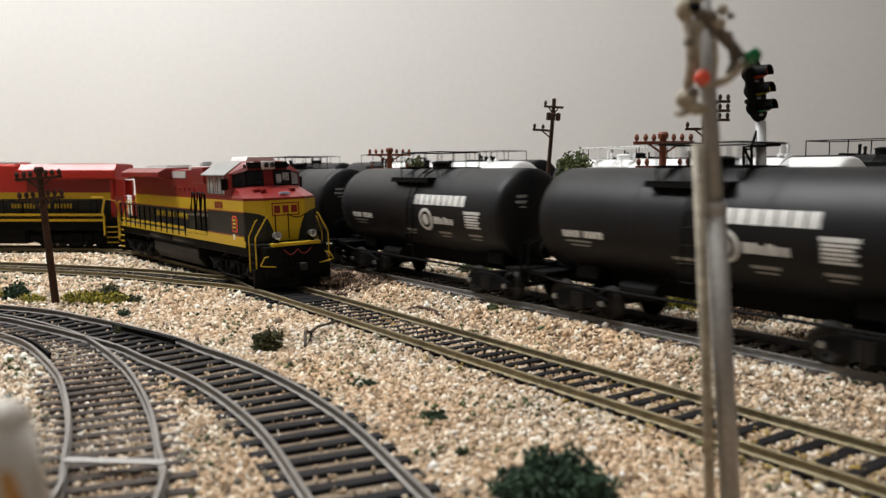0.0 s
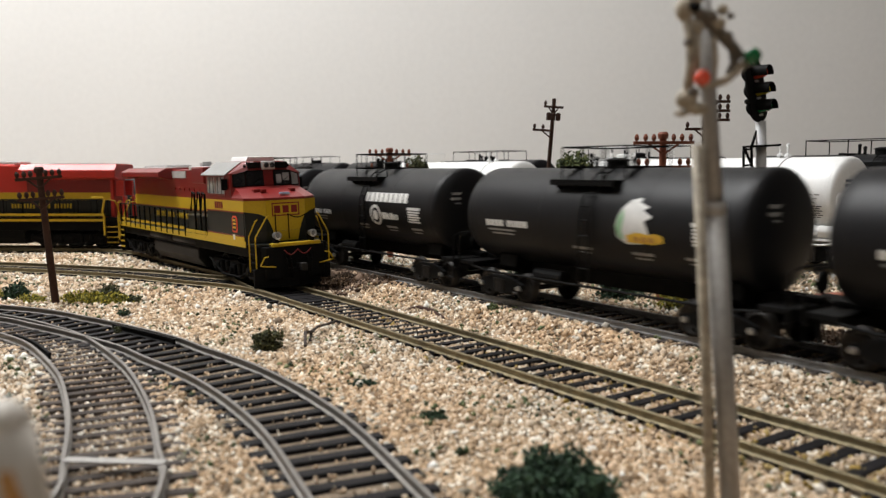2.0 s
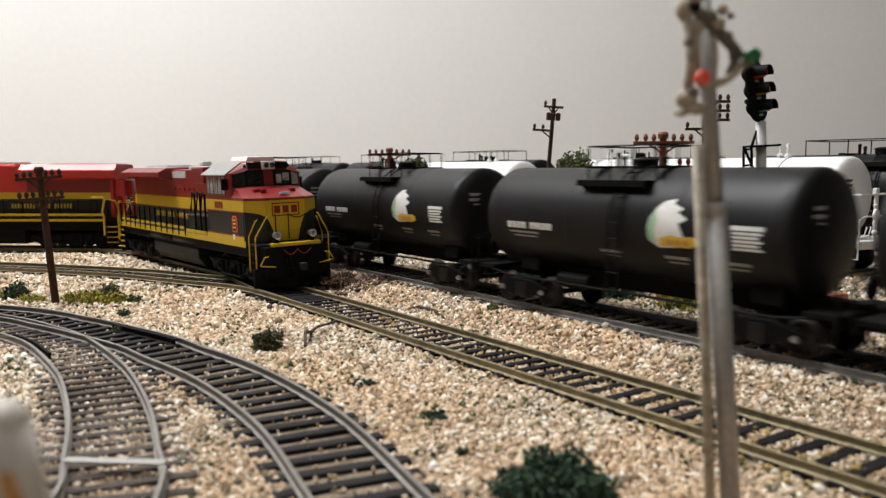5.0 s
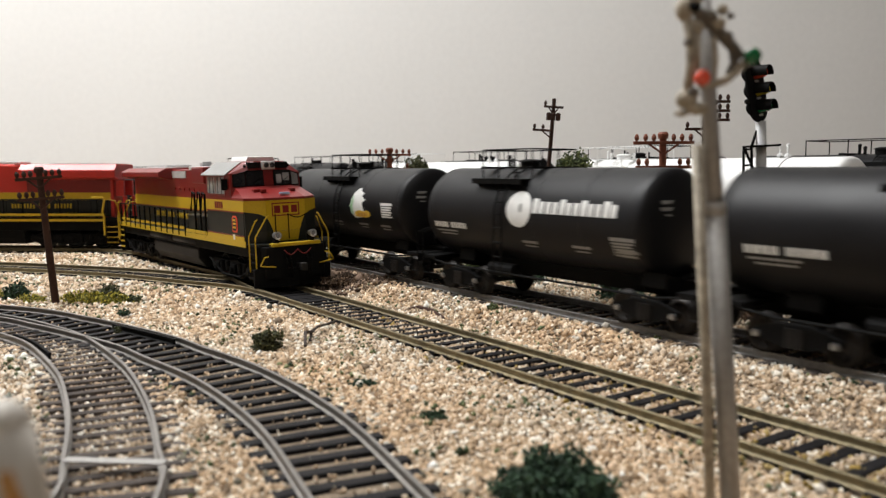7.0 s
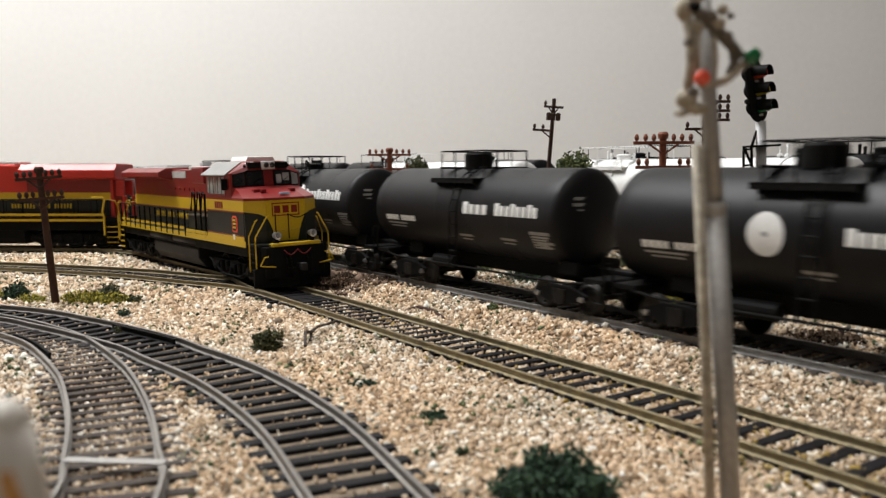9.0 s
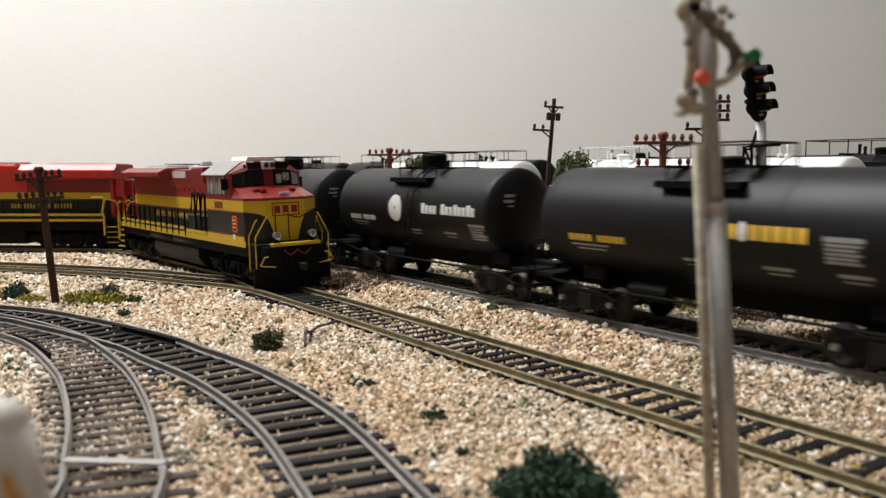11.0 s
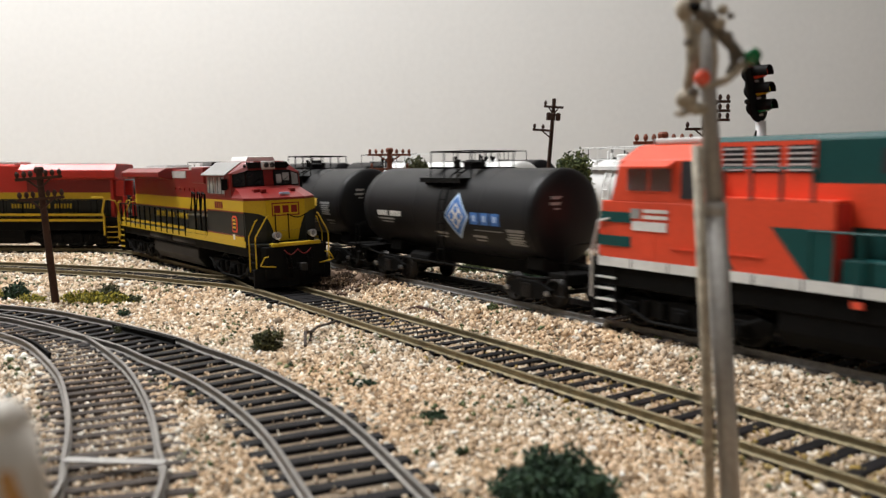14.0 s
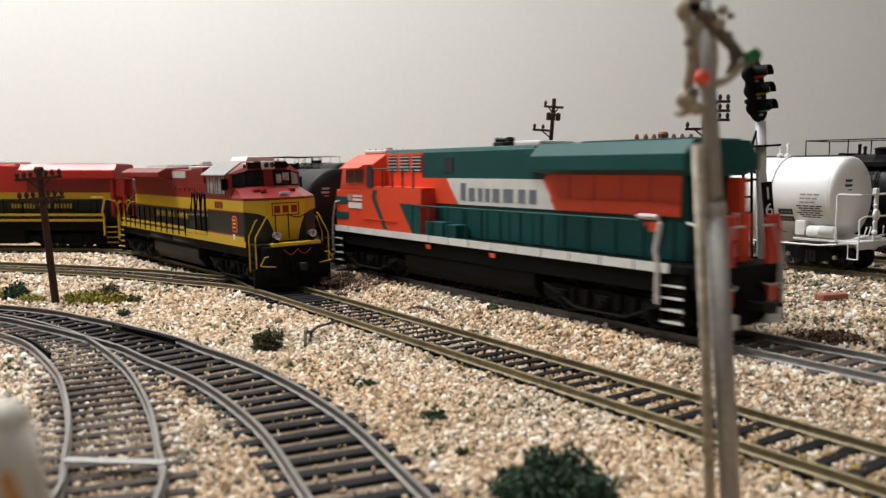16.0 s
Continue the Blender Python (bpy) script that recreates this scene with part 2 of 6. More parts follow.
def tube(bm, points, r, seg=8, r_end=None):
    """A round bar along a line of points."""
    pts = [Vector(p) for p in points]
    rings = []
    for i, p in enumerate(pts):
        d = (pts[min(i + 1, len(pts) - 1)] - pts[max(i - 1, 0)]).normalized()
        side = d.cross(Vector((0, 0, 1)) if abs(d.z) < 0.9 else Vector((1, 0, 0))).normalized()
        up = side.cross(d)
        k = i / (len(pts) - 1)
        rad = r if r_end is None else r + (r_end - r) * k
        rings.append([bm.verts.new(p + (side * math.cos(a) + up * math.sin(a)) * rad) for a in (2 * math.pi * j / seg for j in range(seg))])
    for ra, rb in zip(rings, rings[1:]):
        for j in range(seg):
            bm.faces.new((ra[j], ra[(j + 1) % seg], rb[(j + 1) % seg], rb[j]))
    bm.faces.new(rings[0][::-1])
    bm.faces.new(rings[-1])
    return bm


def lathe(bm, profile, centre, axis="x", seg=32):
    """Turns pairs (along, radius) round an axis through centre."""
    cx, cy, cz = centre
    rings = []
    for t, r in profile:
        ring = []
        for j in range(seg):
            a = 2 * math.pi * j / seg
            c, s = math.cos(a) * r, math.sin(a) * r
            ring.append(bm.verts.new({"x": (cx + t, cy + c, cz + s), "y": (cx + c, cy + t, cz + s), "z": (cx + c, cy + s, cz + t)}[axis]))
        rings.append(ring)
    for ra, rb in zip(rings, rings[1:]):
        for j in range(seg):
            bm.faces.new((ra[j], ra[(j + 1) % seg], rb[(j + 1) % seg], rb[j]))
    bm.faces.new(rings[0][::-1])
    bm.faces.new(rings[-1])
    return bm


def ball(bm, c, r, sub=2, squash=(1, 1, 1)):
    m = Matrix.Translation(c) @ Matrix.Diagonal((*squash, 1))
    bmesh.ops.create_icosphere(bm, subdivisions=sub, radius=r, matrix=m)
    return bm


def B():
    return bmesh.new()


# ---- plan: the main line runs along U; N points away from the camera across it ----
NX, NY = 0.8147, 0.5798
UX, UY = -NY, NX
HEAD = math.degrees(math.atan2(UY, UX))


def plan(n, s):
    return (NX * n + UX * s, NY * n + UY * s)


RAIL_A, RAIL_M, RAIL_B, RAIL_C, RAIL_E = 0.0, -4.5, -4.8, -5.4, 2.5
BEND, RADIUS = 430.0, 560.0
TURN = radians(54)


def main_line(s):
    """Place and heading on the main line's centre, s along it: straight, then a bend to the left, then straight."""
    x, y = plan(192.5, min(s, BEND))
    if s <= BEND:
        return x, y, HEAD
    a = min((s - BEND) / RADIUS, TURN)
    h = radians(HEAD)
    x += RADIUS * (math.sin(h + a) - math.sin(h))
    y += RADIUS * (-math.cos(h + a) + math.cos(h))
    left = s - BEND - RADIUS * a
    if left > 0:
        x, y = x + left * math.cos(h + a), y + left * math.sin(h + a)
    return x, y, HEAD + math.degrees(a)


def smoothed(points, step=4.0):
    """A smooth line through plan points, in even steps."""
    pts = [Vector((p[0], p[1], 0)) for p in points]
    pts = [2 * pts[0] - pts[1]] + pts + [2 * pts[-1] - pts[-2]]
    out = []
    for i in range(1, len(pts) - 2):
        p0, p1, p2, p3 = pts[i - 1:i + 3]
        k = max(2, int((p2 - p1).length / step))
        for j in range(k):
            t = j / k
            out.append(0.5 * (2 * p1 + (p2 - p0) * t + (2 * p0 - 5 * p1 + 4 * p2 - p3) * t * t + (3 * p1 - p0 - 3 * p2 + p3) * t ** 3))
    out.append(pts[-2])
    return [(p.x, p.y) for p in out]


LINE_A = [main_line(s)[:2] for s in range(-1400, 1700, 8)]
LINE_M = smoothed([plan(139.3, s) for s in (-330, -200, -60, 80, 200, 290)] + [(-84, 353), (-117, 373), (-147, 391), (-169, 401), (-205, 414), (-245, 426), (-330, 444), (-470, 460)])
LINE_K = smoothed([plan(139.8, 290), plan(140.5, 330), (-100, 392), (-150, 455), (-188, 502), (-212, 518), (-250, 524), (-330, 525), (-600, 525)])
LINE_B = smoothed([(14, 10), (6, 60), (-3, 98), (-13.9, 125.6), (-30.7, 161.4), (-53.4, 195.4), (-77, 221), (-90, 235), (-117, 257), (-131, 267), (-148, 279), (-176, 291), (-240, 310), (-330, 325), (-470, 335)])
LINE_C = smoothed([(-48, 20), (-48, 80), (-54, 123), (-60.5, 140), (-68.5, 159), (-79, 180), (-93, 204), (-116, 235), (-134, 252), (-152, 266), (-176, 280)])
LINE_E = [plan(352, s) for s in range(-260, 1000, 20)]
LINE_F = [plan(405, s) for s in range(-260, 1000, 20)]


def ease(v):
    v = min(max(v, 0), 1)
    return v * v * (3 - 2 * v)


def bank(x, y):
    """One on the main line's raised bank, zero on the low ground; the bank runs out where the line bends away."""
    n = NX * x + NY * y
    return ease((n - 157) / 17.0) * (1 - ease((-110 - x) / 90.0) * (1 - ease((n - 215) / 40.0)))


def drop(x, y):
    """How far the main line sinks with its bank."""
    return -4.9 * (1 - bank(x, y))


def ground_height(x, y):
    """Height of the ballast, from the lower sidings up to the main line's bank."""
    n = NX * x + NY * y
    z = -7.6 + bank(x, y) * 4.9 + 2.4 * ease((n - 250) / 75.0)
    w = noise.noise(Vector((x * 0.03, y * 0.03, 0.0))) * 0.7 + noise.noise(Vector((x * 0.11, y * 0.11, 3.0))) * 0.35
    return z + w * 0.5

# ---- room ----


def slab(name, x0, x1, y0, y1, z0, z1, material, label, category):
    ob = part(name, box(B(), x0, x1, y0, y1, z0, z1), material)
    return tagged(ob, label, category, kind="structure")


slab("wall_north", -2100, 1900, 1150, 1230, -1100, 1300, M_WALL, "smooth off-white painted wall behind the layout", "wall")
# closing walls out of view, kept darker than wall_north to limit bounced light
slab("wall_south", -2100, 1900, -1980, -1900, -1100, 1300, M_ROOM, "unseen dim beige wall at the room's back, dark to cut bounced light", "wall")
slab("wall_west", -2180, -2100, -1980, 1230, -1100, 1300, M_ROOM, "unseen dim beige side wall, dark to cut bounced light", "wall")
slab("wall_east", 1900, 1980, -1980, 1230, -1100, 1300, M_ROOM, "unseen dim beige side wall, dark to cut bounced light", "wall")
slab("ceiling", -2180, 1980, -1980, 1230, 1300, 1360, M_CEIL, "flat white painted ceiling", "ceiling")
# unseen floor, dark for the same reason
slab("floor", -2180, 1980, -1980, 1230, -1160, -1100, M_FLOOR, "plain dark carpeted floor, unseen, bouncing little light", "floor")


def ceiling_light(x, y):
    t = thing("ceiling_light", "white box ceiling light, unseen, with a bright diffuser", "ceiling light", "ceiling lights", at=at_mm(x, y, 1300))
    bm = B()
    for x0, x1, y0, y1 in ((-600, 600, -170, -145), (-600, 600, 145, 170), (-600, -575, -145, 145), (575, 600, -145, 145)):
        box(bm, x0, x1, y0, y1, -50, 0)
    part("frame", bm, M_MAST, t)
    part("diffuser", box(B(), -575, 575, -145, 145, -30, -4), M_LAMP, t)


ceiling_light(-680, 500)
# unseen fixture that goes with the added fill lamp
ceiling_light(350, -650)

# ---- the layout's ground ----


def ground():
    xs = np.unique(np.concatenate([np.arange(-1900, -420, 40), np.arange(-420, 360, 4.0), np.arange(360, 1300, 40)]))
    ys = np.unique(np.concatenate([np.arange(-1160, 70, 40), np.arange(70, 560, 4.0), np.arange(560, 1146, 30), [1146]]))
    vs = [(x * MM, y * MM, ground_height(x, y) * MM) for y in ys for x in xs]
    w = len(xs)
    fs = [(j * w + i, j * w + i + 1, (j + 1) * w + i + 1, (j + 1) * w + i) for j in range(len(ys) - 1) for i in range(w - 1)]
    me = bpy.data.meshes.new("ground")
    me.from_pydata(vs, [], fs)
    me.materials.append(M_EARTH)
    me.polygons.foreach_set("use_smooth", [True] * len(fs))
    tagged(new("ground", me), "gritty tan scenery base under loose crushed stone", "ground", kind="structure")
    table = slab("layout_table", -1900, 1300, -1160, 1146, -60, -22, M_POLEBROWN, "thick wooden table that carries the railway layout", "table")
    for x in (-1800, -300, 1200):
        for y in (-1080, 1060):
            part("leg", box(B(), x - 40, x + 40, y - 40, y + 40, -1100, -60, 4), M_POLEBROWN, table)


ground()

# ---- tracks ----


def offsets(line):
    """Unit normals to the left along a plan line."""
    out = []
    for i in range(len(line)):
        a, b = line[max(i - 1, 0)], line[min(i + 1, len(line) - 1)]
        d = Vector((b[0] - a[0], b[1] - a[1])).normalized()
        out.append((-d.y, d.x))
    return out


RAILSHAPE = [(-0.75, -2.2), (0.75, -2.2), (0.75, -1.9), (0.22, -1.62), (0.22, -0.75), (0.42, -0.5), (0.42, -0.06), (0.34, 0.0), (-0.34, 0.0), (-0.42, -0.06), (-0.42, -0.5), (-0.22, -0.75), (-0.22, -1.62), (-0.75, -1.9)]


def rail(line, shift, z, material, parent, first=0, last=None, label=""):
    normals = offsets(line)
    bm = B()
    rings = []
    for (x, y), (nx, ny) in list(zip(line, normals))[first:last]:
        rings.append([bm.verts.new((x + nx * (shift + a), y + ny * (shift + a), z + h + (drop(x, y) if line is LINE_A else 0))) for a, h in RAILSHAPE])
    k = len(RAILSHAPE)
    for ra, rb in zip(rings, rings[1:]):
        for j in range(k):
            bm.faces.new((ra[j], ra[(j + 1) % k], rb[(j + 1) % k], rb[j]))
    bm.faces.new(rings[0])
    bm.faces.new(rings[-1][::-1])
    return part("rail", bm, material, parent, label)


def tie_mesh(half, width, material):
    bm = B()
    box(bm, -width / 2, width / 2, -half, half, -4.0, -1.85, 0.25)
    return finish("tie", bm, material)


def along(line, pitch, start=0.0):
    """Places and headings at even steps along a plan line."""
    out, need = [], start
    for a, b in zip(line, line[1:]):
        d = math.hypot(b[0] - a[0], b[1] - a[1])
        while need <= d:
            k = need / d
            out.append((a[0] + (b[0] - a[0]) * k, a[1] + (b[1] - a[1]) * k, math.degrees(math.atan2(b[1] - a[1], b[0] - a[0]))))
            need += pitch
        need -= d
    return out


def track(line, gauge, z, rail_material, tie_material, label, pitch=6.3, half=15.0, width=2.7, near=640, seed=1, rails=(1, -1)):
    t = thing("railway_track", label, "railway track", "tracks of the layout")
    for side in rails:
        rail(line, side * gauge / 2, z, rail_material, t)
    rnd = random.Random(seed)
    me = tie_mesh(half, width, tie_material)
    base = z
    far = []
    for x, y, h in along(line, pitch):
        z = base + (drop(x, y) if line is LINE_A else 0)
        if y < 15 or math.hypot(x, y) > near or abs(x) > 0.62 * y + 40:
            far.append((x, y, h))
            continue
        ob = new("tie", me)
        ob.parent = t
        ob.matrix_local = at_mm(x + rnd.uniform(-0.2, 0.2), y + rnd.uniform(-0.2, 0.2), z + rnd.uniform(-0.12, 0.08), 0, 0, h + rnd.uniform(-1.2, 1.2))
    if far:
        bm = B()
        for x, y, h in far:
            z = base + (drop(x, y) if line is LINE_A else 0)
            c, s = math.cos(radians(h)), math.sin(radians(h))
            ring = [(x + c * a - s * b, y + s * a + c * b) for a, b in ((-1.3, -half), (1.3, -half), (1.3, half), (-1.3, half))]
            prism(bm, ring, "z", z - 4, z - 1.9)
        tagged(part("tie_rows", bm, tie_material, t), kind="stuff")
    return t


track(LINE_A, 20.0, RAIL_A, M_STEEL_DARK, M_TIE_OLD, "main line track with dull grey rails on a ballast bank", seed=2)
track(LINE_M, 19.5, RAIL_M, M_BRASS, M_TIE, "siding track with weathered brass rails and dark ties", seed=3, half=10.9)
track(LINE_K, 19.5, RAIL_M, M_BRASS, M_TIE, "siding track with weathered brass rails under the parked locomotives", seed=4)
track_b = track(LINE_B, 17.5, RAIL_B, M_STEEL, M_TIE, "curved track with nickel rails and clean black ties", pitch=6.9, half=13.2, width=3.0, seed=5)
track_c = track(LINE_C, 16.0, RAIL_C + 0.4, M_STEEL, M_TIE_OLD, "curved siding with nickel rails and dusty stone-strewn ties", pitch=5.8, half=13.5, width=2.5, seed=6)
track(LINE_E, 17.5, RAIL_E, M_BRASS, M_TIE_OLD, "yard track with brass rails behind the main line", near=520, seed=7)
track(LINE_F, 17.5, RAIL_E, M_BRASS, M_TIE_OLD, "rear yard track with brass rails", near=420, seed=8)
guard = [i for i, p in enumerate(LINE_B) if -118 < p[0] < -84]
rail(LINE_B, -6.6, RAIL_B, M_BLACK, track_b, guard[0], guard[-1], "black guard rail")
guard = [i for i, p in enumerate(LINE_C) if -136 < p[0] < -104]
rail(LINE_C, 6.0, RAIL_C + 0.4, M_BLACK, track_c, guard[0], guard[-1], "black guard rail")



def roadbed(line, half, z, material, parent, label):
    """A thin dark strip under the ties."""
    bm = B()
    ring = [(-half - 2, -6.0), (half + 2, -6.0), (half, -3.5), (-half, -3.5)]
    rings = [[bm.verts.new((x + nx * a, y + ny * a, z + h)) for a, h in ring] for (x, y), (nx, ny) in zip(line, offsets(line))]
    for ra, rb in zip(rings, rings[1:]):
        for j in range(4):
            bm.faces.new((ra[j], ra[(j + 1) % 4], rb[(j + 1) % 4], rb[j]))
    bm.faces.new(rings[0])
    bm.faces.new(rings[-1][::-1])
    return part("roadbed", bm, material, parent, label)


roadbed(LINE_B, 13.0, RAIL_B, M_BED, track_b, "dark gritty roadbed strip")
pale = part("pale_strip", box(B(), -9.5, 9.0, -1.1, 1.1, -0.3, 0.2, 0.2), M_TUBE, track_c, "pale plastic strip across the rails")
pale.matrix_local = at_mm(-57.5, 135, RAIL_C + 0.5, 0, 0, -4)

# ---- loose crushed stone ----


def near_line(line, reach):
    pts = np.array(line)
    def dist(q):
        out = np.full(len(q), 1e9)
        for a, b in zip(pts[:-1], pts[1:]):
            d = b - a
            t = np.clip(((q - a) @ d) / (d @ d), 0, 1)
            out = np.minimum(out, np.hypot(*(q - a - t[:, None] * d).T))
        return out
    return dist


def stones(name, label, points, sizes, material, sink, seed, coarse=False):
    """Many rough pebbles as one mesh: twelve corners each (six where coarse), bent and turned."""
    rng = np.random.default_rng(seed)
    g = (1 + 5 ** 0.5) / 2
    base = np.array([(-1, g, 0), (1, g, 0), (-1, -g, 0), (1, -g, 0), (0, -1, g), (0, 1, g), (0, -1, -g), (0, 1, -g), (g, 0, -1), (g, 0, 1), (-g, 0, -1), (-g, 0, 1)]) / 1.902
    tri = np.array([(0, 11, 5), (0, 5, 1), (0, 1, 7), (0, 7, 10), (0, 10, 11), (1, 5, 9), (5, 11, 4), (11, 10, 2), (10, 7, 6), (7, 1, 8),
                    (3, 9, 4), (3, 4, 2), (3, 2, 6), (3, 6, 8), (3, 8, 9), (4, 9, 5), (2, 4, 11), (6, 2, 10), (8, 6, 7), (9, 8, 1)])
    if coarse:
        base = np.array([(1, 0, 0), (-1, 0, 0), (0, 1, 0), (0, -1, 0), (0, 0, 1), (0, 0, -1)]) * 1.15
        tri = np.array([(0, 2, 4), (2, 1, 4), (1, 3, 4), (3, 0, 4), (2, 0, 5), (1, 2, 5), (3, 1, 5), (0, 3, 5)])
    n, k = len(points), len(base)
    v = base[None] * rng.uniform(0.72, 1.2, (n, k, 1)) * rng.uniform(0.65, 1.25, (n, 1, 3))
    a, b = rng.uniform(0, 6.28, n), rng.uniform(-0.9, 0.9, n)
    ca, sa, cb, sb = np.cos(a)[:, None], np.sin(a)[:, None], np.cos(b)[:, None], np.sin(b)[:, None]
    x, y, z = v[..., 0], v[..., 1] * cb - v[..., 2] * sb, v[..., 1] * sb + v[..., 2] * cb
    v = np.stack([x * ca - y * sa, x * sa + y * ca, z], -1) * sizes[:, None, None]
    hz = np.array([ground_height(px, py) for px, py in points]) + sink
    v += np.concatenate([points, hz[:, None]], 1)[:, None, :]
    f = (tri[None] + (np.arange(n) * k)[:, None, None]).reshape(-1, 3)
    me = bpy.data.meshes.new(name)
    me.vertices.add(n * k)
    me.vertices.foreach_set("co", (v * MM).astype(np.float32).ravel())
    me.loops.add(f.size)
    me.loops.foreach_set("vertex_index", f.astype(np.int32).ravel())
    me.polygons.add(len(f))
    me.polygons.foreach_set("loop_start", np.arange(0, f.size, 3, dtype=np.int32))
    me.update(calc_edges=True)
    me.materials.append(material)
    return tagged(new(name, me), label, "gravel", kind="stuff")


def scatter(count, r0, r1, rng, half=0.63):
    """Plan points in a wedge of the layout, thinner with distance."""
    r = np.sqrt(rng.uniform(r0 * r0, r1 * r1, count))
    a = rng.uniform(-half, half, count)
    return np.stack([r * np.sin(a), r * np.cos(a)], 1)


def lay_stones():
    rng = np.random.default_rng(11)
    dist = {k: near_line(l, 20) for k, l in (("A", LINE_A[150:260]), ("M", LINE_M), ("K", LINE_K), ("B", LINE_B), ("C", LINE_C))}
    for r0, r1, count, size in ((60, 200, 50000, 0.5), (200, 330, 62000, 0.64), (330, 640, 72000, 0.85)):
        q = scatter(count, r0, r1, rng)
        s = size * rng.lognormal(0, 0.32, len(q))
        d = {k: f(q) for k, f in dist.items()}
        keep = ~((NX * q[:, 0] + NY * q[:, 1] > 214) & (rng.uniform(size=len(q)) > 0.5))
        sink = np.full(len(q), 0.1)
        for k, gauge, share in (("A", 20, 0.35), ("M", 19.5, 0.62), ("K", 19.5, 0.5), ("B", 17.5, 0.05), ("C", 16, 0.6)):
            bed = d[k] < gauge / 2 + 1.6
            keep &= ~(bed & (rng.uniform(size=len(q)) > share))
            keep &= ~(np.abs(d[k] - gauge / 2) < 1.5)
            shoulder = (d[k] >= gauge / 2 + 1.6) & (d[k] < 15.5)
            keep &= ~(shoulder & (rng.uniform(size=len(q)) > 0.75))
            sink[bed] = {"A": 0.1, "M": 0.6, "K": 0.5, "B": 0.4, "C": 0.15}[k]
            s[bed] = np.minimum(s[bed], 0.5)
        stones("gravel", "loose tan, pink and white crushed stone", q[keep], s[keep], M_STONE, sink[keep], int(r0), r0 > 150)
    p = scatter(16000, 90, 560, rng)
    q = scatter(16000, 90, 620, rng)
    d = {k: f(q) for k, f in dist.items()}
    nn = NX * q[:, 0] + NY * q[:, 1]
    shoulder = np.zeros(len(q), bool)
    for k in "BCM":
        shoulder |= (d[k] > 11) & (d[k] < 19)
    shoulder |= (nn > 212)
    shoulder &= np.minimum.reduce(list(d.values())) > 11
    q = q[shoulder]
    patch = np.array([noise.noise(Vector((x * 0.05, y * 0.05, 9.0))) for x, y in p])
    free = np.minimum.reduce([f(p) for f in dist.values()]) > 11.5
    t = p[free & (patch > 0.08)][:4200]
    stones("turf_grit", "thin scatter of green turf grit on the stone", t, 0.5 * rng.lognormal(0, 0.3, len(t)), M_TURF, np.full(len(t), 0.75), 6, True)
    w = p[free & (patch < -0.12)][:700]
    stones("pale_stones", "larger pale stones among the gravel", w, 0.85 * rng.lognormal(0, 0.25, len(w)), M_PALESTONE, np.full(len(w), 0.5), 7)
    o = scatter(15000, 90, 330, rng)
    dm = dist["M"](o)
    s_along = UX * o[:, 0] + UY * o[:, 1]
    o = o[(dm < 17) & (np.abs(dm - 9.75) > 1.4) & (rng.uniform(size=len(o)) < np.clip(1.15 - s_along / 170, 0.05, 1))]
    stones("ochre_grit", "ochre dust and grit along the brass siding", o, 0.5 * rng.lognormal(0, 0.3, len(o)), M_OCHREGRIT, np.full(len(o), 0.75), 8, True)
    # brown soil over the pale stone; its dark tone also stands for shade
    g = np.stack([rng.normal(-40, 12, 2600), rng.normal(358, 9, 2600)], 1)
    g = g[(dist["A"](g) > 12) & (dist["M"](g) > 8)]
    stones("soil_grit", "brown soil and grit, dark for shade too, in front of the parked locomotive", g, 0.75 * rng.lognormal(0, 0.3, len(g)), M_SOIL, np.full(len(g), 0.9), 9, True)
    stones("grey_gravel", "dark grey and olive ballast grit beside the tracks", q, 0.62 * rng.lognormal(0, 0.3, len(q)), M_GREYSTONE, np.full(len(q), 0.35), 5)


lay_stones()

# ---- rolling stock parts ----


def wheelset(parent, x, y_half, r, material=None, rail_z=0.0):
    """Two flanged wheels on an axle."""
    bm = B()
    for side in (1, -1):
        w = side * y_half
        lathe(bm, [(-side * 1.0, r + 0.6), (-side * 0.35, r + 0.6), (-side * 0.3, r), (side * 1.1, r), (side * 1.1, r - 1.1), (side * 0.5, r - 1.5), (side * 0.7, 0.8)], (0, w, 0), "y", 20)
        for k in range(4):
            a = k * math.pi / 2 + 0.4
            ball(bm, (math.cos(a) * r * 0.55, w + side * 0.7, math.sin(a) * r * 0.55), 0.5, 1)
    lathe(bm, [(-y_half, 0.9), (y_half, 0.9)], (0, 0, 0), "y", 10)
    ob = part("wheelset", bm, material or M_WHEEL, parent, "rust-brown metal wheels on an axle", True)
    ob.matrix_local = at_mm(x, 0, rail_z + r)
    return ob


